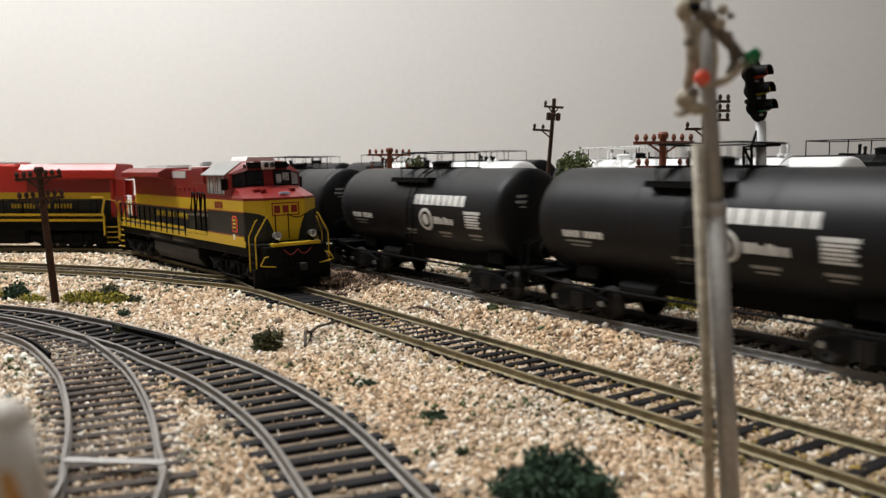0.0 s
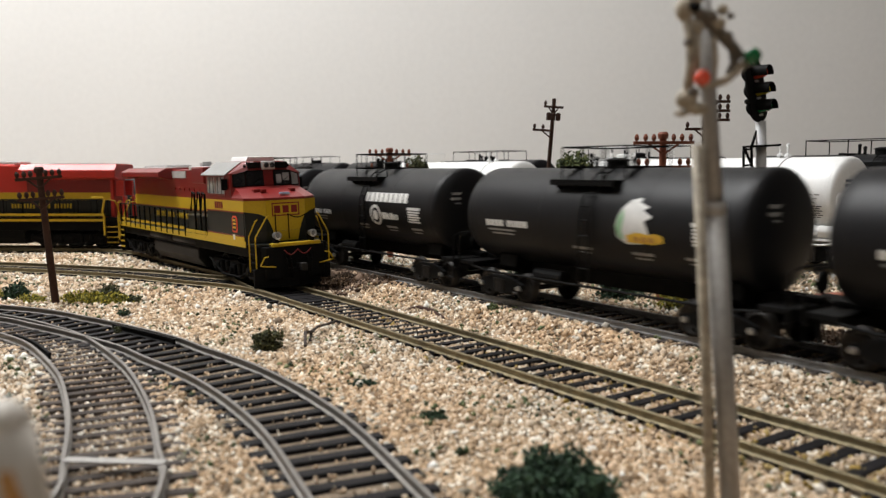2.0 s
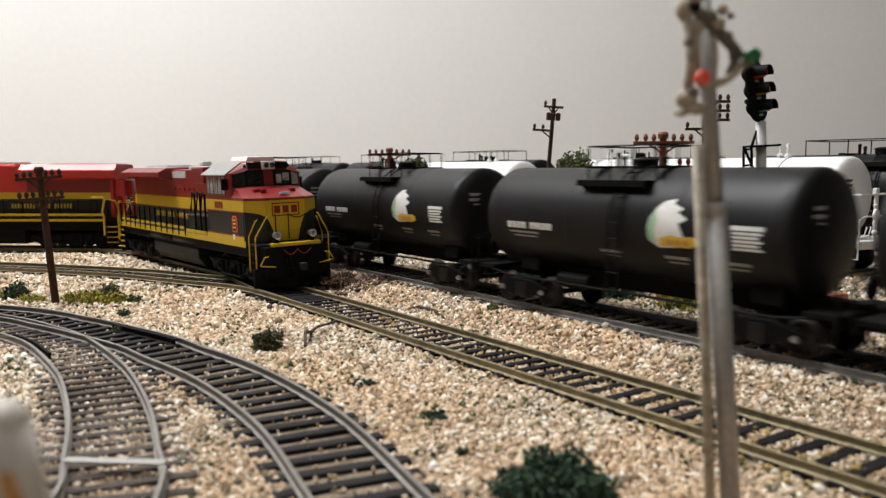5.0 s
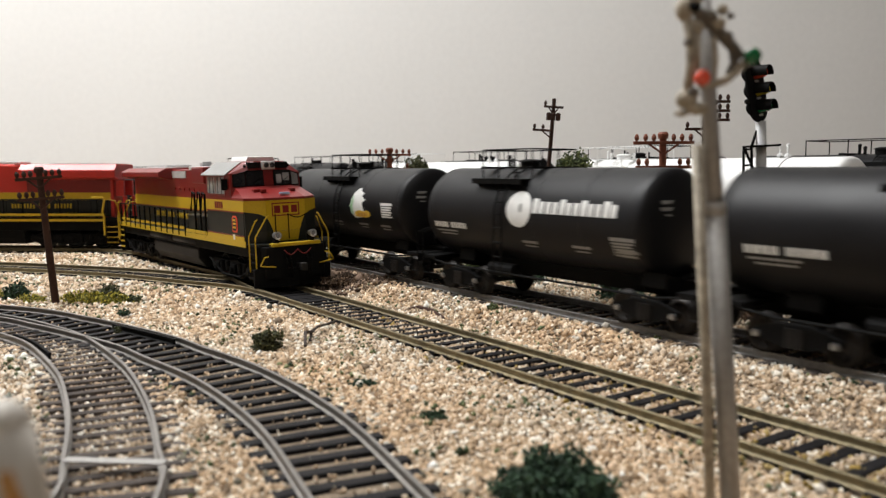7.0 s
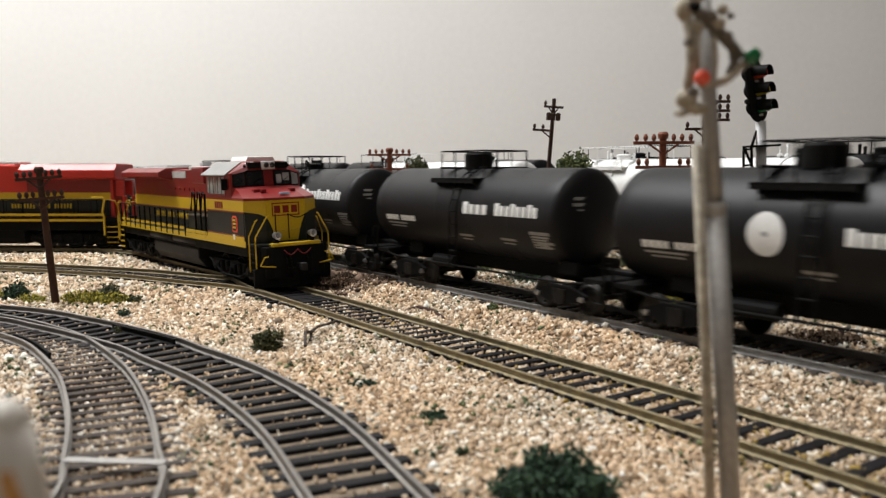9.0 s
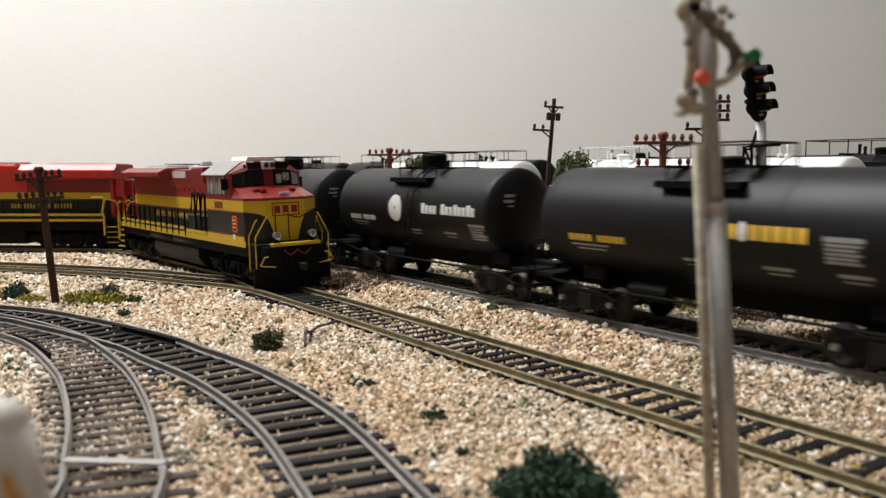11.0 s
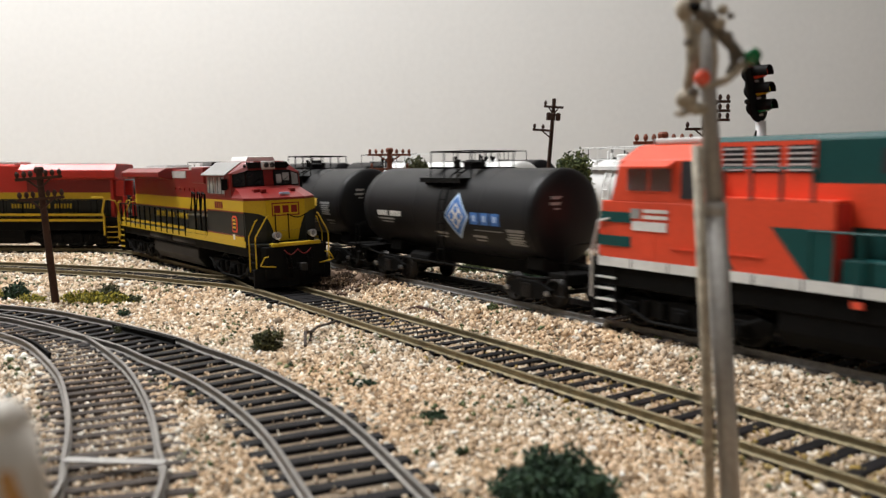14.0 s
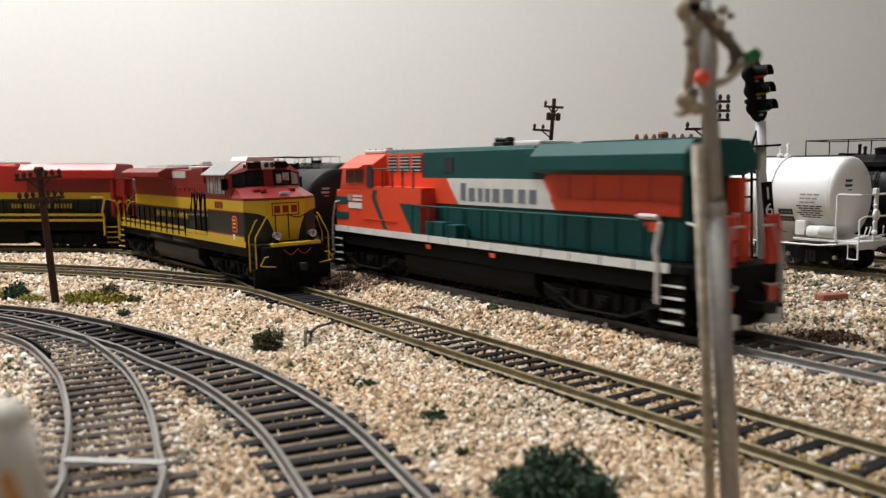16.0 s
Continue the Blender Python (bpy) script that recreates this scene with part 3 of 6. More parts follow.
def freight_truck(parent, x, material, gauge):
    tr = part("truck", box(B(), -3, 3, -gauge / 2 - 3, gauge / 2 + 3, 6.2, 8.6, 0.4), material, parent)
    tr.matrix_local = at_mm(x, 0, 0)
    for side in (1, -1):
        y0, y1 = side * (gauge / 2 + 2.2), side * (gauge / 2 + 4.0)
        bm = B()
        prism(bm, [(-11.6, 5.0), (-11.6, 6.6), (-8.6, 7.2), (-4.4, 9.0), (4.4, 9.0), (8.6, 7.2), (11.6, 6.6), (11.6, 5.0), (8.8, 4.8), (5.4, 3.4), (3.6, 2.8), (-3.6, 2.8), (-5.4, 3.4), (-8.8, 4.8)], "y", min(y0, y1), max(y0, y1), 0.3)
        part("side_frame", bm, material, tr)
        bm = B()
        for k in (-1.6, 0.0, 1.6):
            tube(bm, [(k, side * (gauge / 2 + 4.2), 3.0), (k, side * (gauge / 2 + 4.2), 7.8)], 0.7, 8)
        part("spring", bm, M_FUEL, tr)
        bm = B()
        for k in (-10.2, 10.2):
            lathe(bm, [(-0.6, 1.0), (0.7, 0.8)], (k, side * (gauge / 2 + 4.2), 5.3), "y", 12)
            box(bm, k - 0.5, k + 0.5, side * (gauge / 2 + 4.6) - 0.4, side * (gauge / 2 + 4.6) + 0.4, 4.9, 5.5)
        part("axle_cap", bm, M_SILVER, tr)
    return [wheelset(parent, x + k, gauge / 2, 5.0) for k in (-10.2, 10.2)]


def coupler(parent, x, way, z=9.0):
    bm = B()
    box(bm, min(x, x + way * 6.5), max(x, x + way * 6.5), -1.0, 1.0, z - 1, z + 1, 0.25)
    box(bm, min(x + way * 5, x + way * 8.2), max(x + way * 5, x + way * 8.2), -1.9, 0.6, z - 1.6, z + 1.6, 0.35)
    return part("coupler", bm, M_FUEL, parent, "dark metal knuckle coupler")


TANK_R, TANK_Z = 16.7, 30.2


def on_tank(x, a, lift=0.12, side=1):
    """A point on the shell at x along the car and a degrees above its waist."""
    r, a = TANK_R + lift, a - 4
    return (x, side * r * math.cos(radians(a)), TANK_Z + r * math.sin(radians(a)))


def decal(bm, outline, side=1, lift=0.12):
    """A flat outline of (x, degrees) pairs wrapped on the shell, cut in strips so that it follows the curve."""
    flat = bmesh.new()
    flat.faces.new([flat.verts.new((x, a, 0)) for x, a in outline])
    lo, hi = min(p[1] for p in outline), max(p[1] for p in outline)
    k = lo + 3
    while k < hi - 0.5:
        bmesh.ops.bisect_plane(flat, geom=flat.verts[:] + flat.edges[:] + flat.faces[:], plane_co=(0, k, 0), plane_no=(0, 1, 0))
        k += 3
    made = {v: bm.verts.new(on_tank(v.co.x, v.co.y, lift, side)) for v in flat.verts}
    for f in flat.faces:
        bm.faces.new([made[v] for v in f.verts])
    flat.free()
    return bm


def bars(bm, x0, x1, a0, a1, count, gap=0.28, side=1, lift=0.12):
    """A row of letter-sized bars."""
    step = (x1 - x0) / count
    for i in range(count):
        u, w = x0 + i * step, x0 + (i + 1 - gap) * step
        decal(bm, [(u, a0), (w, a0), (w, a1), (u, a1)], side, lift)
    return bm


def disc(bm, x, a, r, ry=None, side=1, lift=0.12, n=28):
    k = math.degrees(1 / TANK_R)
    decal(bm, [(x + r * math.cos(2 * math.pi * i / n), a + (ry or r) * k * math.sin(2 * math.pi * i / n)) for i in range(n)], side, lift)
    return bm


def shell(bm, rear, front, r=TANK_R, z=TANK_Z, dish=4.4):
    """A cylinder from its rear to its front rim, closed by dished heads with a tight knuckle."""
    head = [(0.0, 0.02), (0.03, 0.2), (0.12, 0.42), (0.27, 0.62), (0.45, 0.78), (0.6, 0.88), (0.74, 0.945), (0.88, 0.985), (1.0, 1.0)]
    prof = [(rear - dish * (1 - t), r * k) for t, k in head]
    prof += [(rear + (front - rear) * k, r) for k in (0.04, 0.2, 0.4, 0.6, 0.8, 0.96)]
    prof += [(front + dish * (1 - t), r * k) for t, k in head[::-1]]
    return lathe(bm, prof, (0, 0, z), "x", 64)


def word(tank, side, x_hi, x_lo, a0, a1, count, material, label, gap=0.22):
    step = (x_hi - x_lo) / count
    for i in range(count):
        part("lettering_bar", bars(B(), x_lo + i * step, x_lo + (i + 1 - gap) * step, a0, a1, 1, 0, side), material, tank, label)


def name_row(tank, side, x_hi, x_lo, a0, a1, heights, material, label):
    """A row of plain letter-sized bars; heights: 2 tall, 1 low, 0 a space."""
    step = (x_hi - x_lo) / len(heights)
    for i, h in enumerate(heights):
        if h:
            top = a1 if h == 2 else a0 + (a1 - a0) * 0.8
            hi = x_hi - i * step
            lo = hi - step * (0.84 if h == 2 else 0.74)
            part("lettering_bar", decal(B(), [(lo, a0), (hi, a0), (hi, top), (lo, top)], side), material, tank, label)


def tank_car(label, style, paint, gauge=20.0, group="tank cars of the train"):
    """A tank car along x, its front at +x, rails at z = 0."""
    t = thing("tank_car", label, "tank car", group)
    dark = paint if paint is M_WHITE else M_BLACK
    rear, front = style.get("ends", (-53.0, 60.0))
    tank = part("tank", shell(B(), rear, front), paint, t, "", True)
    seams = B()
    for x in (rear + 1.2, -21, 1, 22, front - 1.2):
        lathe(seams, [(-0.22, TANK_R + 0.01), (-0.2, TANK_R + 0.07), (0.2, TANK_R + 0.07), (0.22, TANK_R + 0.01)], (x, 0, TANK_Z), "x", 56)
    part("weld_seam", seams, paint, tank, "", True)
    # saddle walkway and rails on top
    lx = style.get("ladder", 0.5)
    wx = lx + 4
    deck = 42.6
    for side in (1, -1):
        bm = B()
        box(bm, wx - 13.5, wx + 13.5, side * 13.0 - 2.6, side * 13.0 + 2.6, deck, deck + 0.6, 0.12)
        box(bm, wx - 13.5, wx + 13.5, side * 15.5 - 0.2, side * 15.5 + 0.2, deck - 1.3, deck)
        for x in (wx - 12, wx - 4, wx + 4, wx + 12):
            prism(bm, [(side * 10.6, deck), (side * 15.3, deck), (side * 13.2, deck - 2.6)], "x", x - 0.3, x + 0.3)
        part("walkway", bm, dark, t)
    bm = B()
    for x in (wx - 12.6, wx + 12.6):
        box(bm, x - 1.4, x + 1.4, -11.0, 11.0, TANK_Z + TANK_R - 0.3, TANK_Z + TANK_R + 0.5, 0.1)
    part("cross_walk", bm, dark, t)
    long_x, rail_z = style.get("rail", 13.4), 53.4
    bm = B()
    for side in (1, -1):
        tube(bm, [(wx - long_x, side * 10.4, rail_z), (wx + long_x, side * 10.4, rail_z)], 0.26, 6)
    hand = part("handrail", bm, dark, t)
    for x in (-long_x, -long_x / 3, long_x / 3, long_x):
        for side in (1, -1):
            part("rail_post", tube(B(), [(wx + x, side * 10.4, deck + 0.4), (wx + x, side * 10.4, rail_z)], 0.26, 6), dark, hand)
        if abs(x) == long_x:
            part("end_rail", tube(B(), [(wx + x, -10.4, rail_z), (wx + x, 10.4, rail_z)], 0.3, 6), dark, hand)
    box_h = style.get("dome", 3.0)
    bm = B()
    if box_h > 4:
        lathe(bm, [(0, 5.6), (box_h - 0.8, 5.6), (box_h, 4.9)], (wx + 3, 0, TANK_Z + 16.2), "z", 24)
    else:
        lathe(bm, [(0, 3.8), (box_h - 0.5, 3.8), (box_h - 0.4, 4.3), (box_h, 4.2), (box_h + 0.6, 2.0)], (wx - 1, 0, TANK_Z + 16.2), "z", 20)
    part("valve_dome", bm, dark, t)
    bm = B()
    for x, h in ((wx + 7, 2.6), (wx + 9.5, 3.8), (wx - 9, 2.4)):
        tube(bm, [(x, 1.0, TANK_Z + 16.2), (x, 1.0, TANK_Z + 16.6 + h)], 0.7, 8)
        ball(bm, (x, 1.0, TANK_Z + 16.9 + h), 0.95, 1)
    part("valve", bm, dark, t)
    # ladder and side bars by the walkway
    for side in (1, -1):
        bm = B()
        for x in (lx - 2.1, lx + 2.1):
            tube(bm, [(x, side * (TANK_R + 1.1) * math.cos(radians(a)), TANK_Z + (TANK_R + 1.1) * math.sin(radians(a))) for a in (70, 55, 40, 25, 10, 0)] + [(x, side * 17.9, 10.0)], 0.32, 6)
        lad = part("ladder", bm, dark, t)
        for a in (62, 48, 34, 20, 6):
            part("rung", tube(B(), [(lx - 2.1, *on_tank(0, a, 1.1, side)[1:]), (lx + 2.1, *on_tank(0, a, 1.1, side)[1:])], 0.28, 6), dark, lad)
        for z in (26, 21, 16):
            part("rung", tube(B(), [(lx - 2.1, side * 17.9, z), (lx + 2.1, side * 17.9, z)], 0.28, 6), dark, lad)
    # frame, bolsters, running rails
    more = style.get("longer", 0.0)
    bm = B()
    box(bm, -66, 66 + more, -3.0, 3.0, 8.8, 14.2, 0.4)
    part("centre_sill", bm, dark, t)
    for way in (1, -1):
        k = more if way > 0 else 0.0
        bm = B()
        box(bm, k + way * 62 - 4.2, k + way * 62 + 4.2, -16.0, 16.0, 11.4, 12.8, 0.2)
        box(bm, k + way * 66 - 0.5, k + way * 66 + 0.5, -16.2, 16.2, 9.4, 12.6, 0.2)
        part("end_platform", bm, dark, t)
        bm = B()
        prism(bm, [(-10.5, 12.0), (-10, 16.5), (-7, 15.0), (0, 14.0), (7, 15.0), (10, 16.5), (10.5, 12.0), (6, 9.5), (-6, 9.5)], "x", k + way * 45 - 4.5, k + way * 45 + 4.5, 0.3)
        part("bolster", bm, dark, t)
        bm = B()
        for side in (1, -1):
            tube(bm, [(k + way * 66, side * 16, 11.8), (k + way * 66, side * 16, 5.6), (k + way * 62, side * 16, 5.6), (k + way * 62, side * 16, 11.8)], 0.4, 6)
            tube(bm, [(k + way * 66.3, side * 16.2, 12), (k + way * 66.3, side * 16.2, 21.5), (k + way * 66.3, side * 11.5, 22.6), (k + way * 66.3, 0, 22.6)], 0.38, 6)
        part("grab_iron", bm, dark, t)
        coupler(t, k + way * 62.5, way)
    bm = B()
    for side in (1, -1):
        tube(bm, [(-62, side * 15.4, 11.6), (-50, side * 15.8, 10.2), (50 + more, side * 15.8, 10.2), (62 + more, side * 15.4, 11.6)], 0.42, 6)
    part("running_rail", bm, dark, t)
    bm = B()
    lathe(bm, [(-7, 0.6), (-6.6, 2.5), (6.6, 2.5), (7, 0.6)], (22, 11.0, 10.6), "x", 14)
    part("brake_cylinder", bm, dark, t)
    bm = B()
    lathe(bm, [(0, 3.4), (2.0, 3.0), (3.5, 1.8), (4.5, 1.6)], (0, 0, 9.4), "z", 16)
    tube(bm, [(-3, 0, 10.0), (-3, 0, 13.8)], 1.4, 10)
    part("outlet_valve", bm, dark, t)
    lathe_bm = B()
    lathe(lathe_bm, [(0, 3.0), (0.7, 3.0), (0.75, 2.2), (0.2, 2.1)], (66.6 + more, 7.0, 19.0), "x", 18)
    part("brake_wheel", lathe_bm, dark, t)
    if paint is M_WHITE:
        part("brake_reservoir", lathe(B(), [(-5.8, 0.8), (-5.4, 2.6), (-0.4, 2.7), (-0.2, 2.9), (0.2, 2.9), (0.4, 2.7), (5.4, 2.6), (5.8, 0.8)], (-49.5, 13.6, 15.6), "x", 18), dark, t, "white brake reservoir", True)
        part("reservoir_box", box(B(), -43.4, -39.0, 12.0, 16.0, 14.0, 20.0, 0.3), dark, t)
        part("side_plate", box(B(), -60.0, -38.0, 12.4, 15.6, 11.8, 12.8, 0.2), dark, t)
        part("platform_rail", tube(B(), [(-57, 16.4, 12), (-57, 16.4, 30.8), (-57.6, 16.4, 31.4), (-66.4, 16.4, 31.4), (-66.4, -16.4, 31.4), (-57, -16.4, 31.4), (-57, -16.4, 12)], 0.42, 6), dark, t, "white end platform rail")
        bm = tube(B(), [(-66, 4.0, 12.6), (-66, 4.0, 33.0)], 0.55, 8)
        box(bm, -66.9, -65.1, 2.8, 5.2, 30.8, 34.0, 0.3)
        for z, k in ((16, 1.2), (20, 0.9), (27, 0.8)):
            ball(bm, (-66.2, 4.0, z), k, 2)
        lathe(bm, [(-0.9, 2.1), (-0.4, 2.4), (0.1, 2.4), (0.2, 1.2)], (-66.3, 4.0, 23.2), "x", 18)
        part("brake_stand", bm, dark, t, "white brake stand with its wheel")
        bm = B()
        for y in (-9, -4, 9, 13):
            tube(bm, [(-60, y, 12.8), (-66, y * 0.9, 15.0), (-66.4, y * 0.8, 18.5)], 0.3, 6)
        part("end_pipes", bm, dark, t)
        part("strap", lathe(B(), [(-0.3, TANK_R + 0.02), (-0.25, TANK_R + 0.25), (0.25, TANK_R + 0.25), (0.3, TANK_R + 0.02)], (-27.5, 0, TANK_Z), "x", 56), M_MARK_GREY, tank, "grey strap round the tank", True)
        bm = B()
        for y in (3.0, -3.0):
            tube(bm, [(-23, y, 46), (-23, y, 52)], 0.55, 8)
            ball(bm, (-23, y, 52.2), 0.9, 2)
            lathe(bm, [(0, 1.5), (1.0, 1.5), (1.4, 0.8)], (-23, y, 47.2), "z", 12)
        part("vent_pipe", bm, dark, t)
    axles = freight_truck(t, 45 + more, M_BLACK, gauge) + freight_truck(t, -45, M_BLACK, gauge)
    # markings wrapped on both flanks
    mark = style.get("mark", M_MARK)
    for side in (1, -1):
        def at(d):
            return 68 - d
        if "number" in style:
            d, a, w = style["number"]
            word(tank, side, at(d), at(d + w * 0.44), a - 2, a + 5.5, 4, mark, "small plain reporting bar", 0.15)
            word(tank, side, at(d + w * 0.52), at(d + w), a - 2, a + 5.5, 5, mark, "small plain reporting bar", 0.15)
            word(tank, side, at(d + 1), at(d + w * 0.7), a - 7.5, a - 5.2, 1, M_MARK_GREY, "faint plain data bar", 0)
            word(tank, side, at(d + 3), at(d + w * 0.65), a - 12, a - 10, 1, M_MARK_GREY, "faint plain data bar", 0)
        if "panel" in style:
            d, a = style["panel"]
            pm = style.get("panelmark", M_MARK_GREY)
            word(tank, side, at(d), at(d + 9.5), a + 10.5, a + 14.5, 1, pm, "plain data bar", 0)
            for i in range(5):
                word(tank, side, at(d + 0.4), at(d + 9 - i % 2), a + 6.8 - i * 3.5, a + 9.2 - i * 3.5, 1, pm, "plain data bar", 0)
        for d in (60, 84, 103) if paint is not M_WHITE else ():
            word(tank, side, at(d), at(d + 8), -27, -23.5, 1, M_MARK_GREY, "faint plain data bar", 0)
            word(tank, side, at(d + 1), at(d + 7), -32, -30, 1, M_MARK_GREY, "faint plain data bar", 0)
        style["art"](tank, side, at)
    for tip in (rear, front):
        way = 1 if tip == front else -1
        bm = B()
        for w, z, h in ((7.0, 36.4, 1.0), (7.6, 34.4, 1.0), (6.0, 32.9, 0.5)):
            rr = math.hypot(6.0, z - TANK_Z) / TANK_R
            x0 = tip + way * 4.4 * (1 - 0.72 * rr * rr)
            box(bm, min(x0, x0 - way * 1.6), max(x0, x0 - way * 1.6), 2.4, 2.4 + w, z, z + h)
        part("end_bar", bm, M_MARK_GREY if paint is not M_WHITE else M_MARK_DARK, tank, "faint plain number bars")
    return t, axles


def art_staley(tank, side, at):
    name_row(tank, side, -0.4, -35.0, 12, 26, (2, 2, 2, 2, 2, 2, 2, 2, 2), M_MARK, "row of white name bars")
    part("emblem", disc(B(), -9, -8, 4.6, 4.6, side), M_MARK, tank, "white round emblem")
    part("emblem_ring", disc(B(), -9, -8, 3.3, 3.3, side, 0.18), M_TANK, tank, "dark ring in the emblem")
    part("emblem_core", disc(B(), -9, -8, 2.0, 2.2, side, 0.24), M_MARK, tank, "white core of the emblem")
    name_row(tank, side, -14.6, -27.6, -13, -3, (2, 2, 1, 2, 1, 1), M_MARK, "row of white name bars")


def art_corn(tank, side, at):
    def place(pts):
        return [(-19.5 - x * 1.12, a * 1.2 - 1) for x, a in pts][::-1]
    o = [(-7.5, 3), (-6.6, 12), (-5.0, 20), (-2.8, 26), (0.5, 28), (0.0, 24), (3.2, 20), (1.6, 17), (4.6, 12), (2.0, 8), (3.0, 2), (4.0, -5), (1.0, -11), (-4.0, -12), (-7.0, -6)]
    part("emblem_leaf", decal(B(), place(o), side), M_MARK, tank, "white torn leaf shape")
    o = [(-7.4, 2), (-6.4, 11), (-5.0, 18), (-4.6, 10), (-5.4, 0), (-4.8, -8), (-6.6, -6)]
    part("emblem_stem", decal(B(), place(o), side, 0.18), M_MARK_GREEN, tank, "pale green edge of the leaf")
    o = [(-3.5, -10), (-3.8, -4), (0, -1), (3, -2.5), (6, -1), (8.0, -3), (8.2, -8), (5, -10.5)]
    part("emblem_grain", decal(B(), place(o), side, 0.2), M_MARK_YEL, tank, "golden grain shape")
    for k in range(3):
        part("grain_mark", disc(B(), -19.5 - (k * 2.6 - 0.5), -9, 0.9, 0.9, side, 0.26, 12), M_OCHRE, tank, "ochre grain mark")


def art_circle_small(tank, side, at):
    part("emblem", disc(B(), 8, 14, 6.3, 6.3, side), M_MARK, tank, "white round emblem")
    part("emblem_core", disc(B(), 7, 15, 0.9, 1.6, side, 0.18), M_MARK_GREY, tank, "grey core of the emblem")
    name_row(tank, side, 1.0, -36.6, 10, 27, (2, 1, 1, 1, 2, 1, 1, 2, 1, 1, 2, 1), M_MARK, "row of white name bars")


def art_text(tank, side, at):
    name_row(tank, side, 3.9, -11.0, 4, 19, (2, 1, 1, 1), M_MARK, "row of white name bars")
    name_row(tank, side, -14.6, -37.4, 4, 19, (2, 1, 1, 2, 1, 1, 2, 1), M_MARK, "row of white name bars")


def art_circle_text(tank, side, at):
    part("emblem", disc(B(), 17, 5, 5.0, 5.6, side), M_MARK, tank, "white round emblem")
    part("emblem_core", disc(B(), 17, 5, 0.9, 0.7, side, 0.18), M_MARK_GREY, tank, "grey core of the emblem")
    name_row(tank, side, -3, -38, 0, 14, (2, 1, 1, 1, 0, 2, 1, 1, 2, 1, 1, 2, 1), M_MARK, "row of white name bars")


def art_yellow(tank, side, at):
    name_row(tank, side, -0.4, -28.7, -1, 12, (2, 2, 2, 2, 2, 2, 2, 2, 2), M_MARK_YEL, "row of yellow name bars")
    part("emblem", disc(B(), -11.0, 6, 1.3, 2.6, side, 0.2), M_MARK, tank, "small white drop shape")


def art_diamond(tank, side, at):
    c = -7.6
    part("emblem", decal(B(), [(c - 7.8, 0), (c, -32), (c + 7.8, 0), (c, 31)], side), M_MARK_PALEBLUE, tank, "pale blue diamond edge")
    part("emblem_field", decal(B(), [(c - 6.5, 0), (c, -26.5), (c + 6.5, 0), (c, 26)], side, 0.2), M_MARK_BLUE, tank, "blue diamond field")
    part("emblem_inner", decal(B(), [(c - 4.7, 0), (c, -17.5), (c + 4.7, 0), (c, 17.5)], side, 0.28), M_MARK, tank, "white inner diamond")
    for dx, da in ((0, 8), (0, -8), (2.3, 0), (-2.3, 0)):
        part("emblem_leaf", disc(B(), c + dx, da, 1.15, 1.35, side, 0.36, 12), M_MARK_BLUE, tank, "blue leaf shape")
    for i in range(3):
        x = -18.6 - 5.9 * i
        part("lettering_bar", decal(B(), [(x - 2.4, -9), (x + 2.4, -9), (x + 2.4, 6), (x - 2.4, 6)], side), M_MARK_BLUE, tank, "blue letter-sized bar")
        part("letter_core", decal(B(), [(x - 0.9, -5), (x + 0.9, -5), (x + 0.9, 2.5), (x - 0.9, 2.5)], side, 0.2), M_MARK_PALEBLUE, tank, "pale blue core")
    word(tank, side, -18, -34, -17, -15.6, 1, M_MARK_GREY, "faint plain data bar", 0)


def art_plain(tank, side, at):
    for i in range(3):
        word(tank, side, -40.5, -49.5 + i, 6 - i * 5.5, 8 - i * 5.5, 3, M_MARK_GREY, "grey plain data bar", 0.2)
    for i in range(6):
        word(tank, side, -39.0 - (i % 3), -50.5 + (i % 2), -10.4 - i * 3.4, -8.8 - i * 3.4, 4, M_MARK_DARK, "dark plain data bar", 0.15)
    for a in (-24, -36):
        word(tank, side, -30.8, -37.4, a, a + 9, 1, M_MARK_DARK, "black placard", 0)
        word(tank, side, -31.5, -36.5, a + 3.6, a + 5.0, 3, M_MARK_GREY, "grey line on the placard", 0.3)


def art_none(tank, side, at):
    word(tank, side, at(96), at(106), 4, 7, 1, M_MARK_GREY, "grey plain data bar")


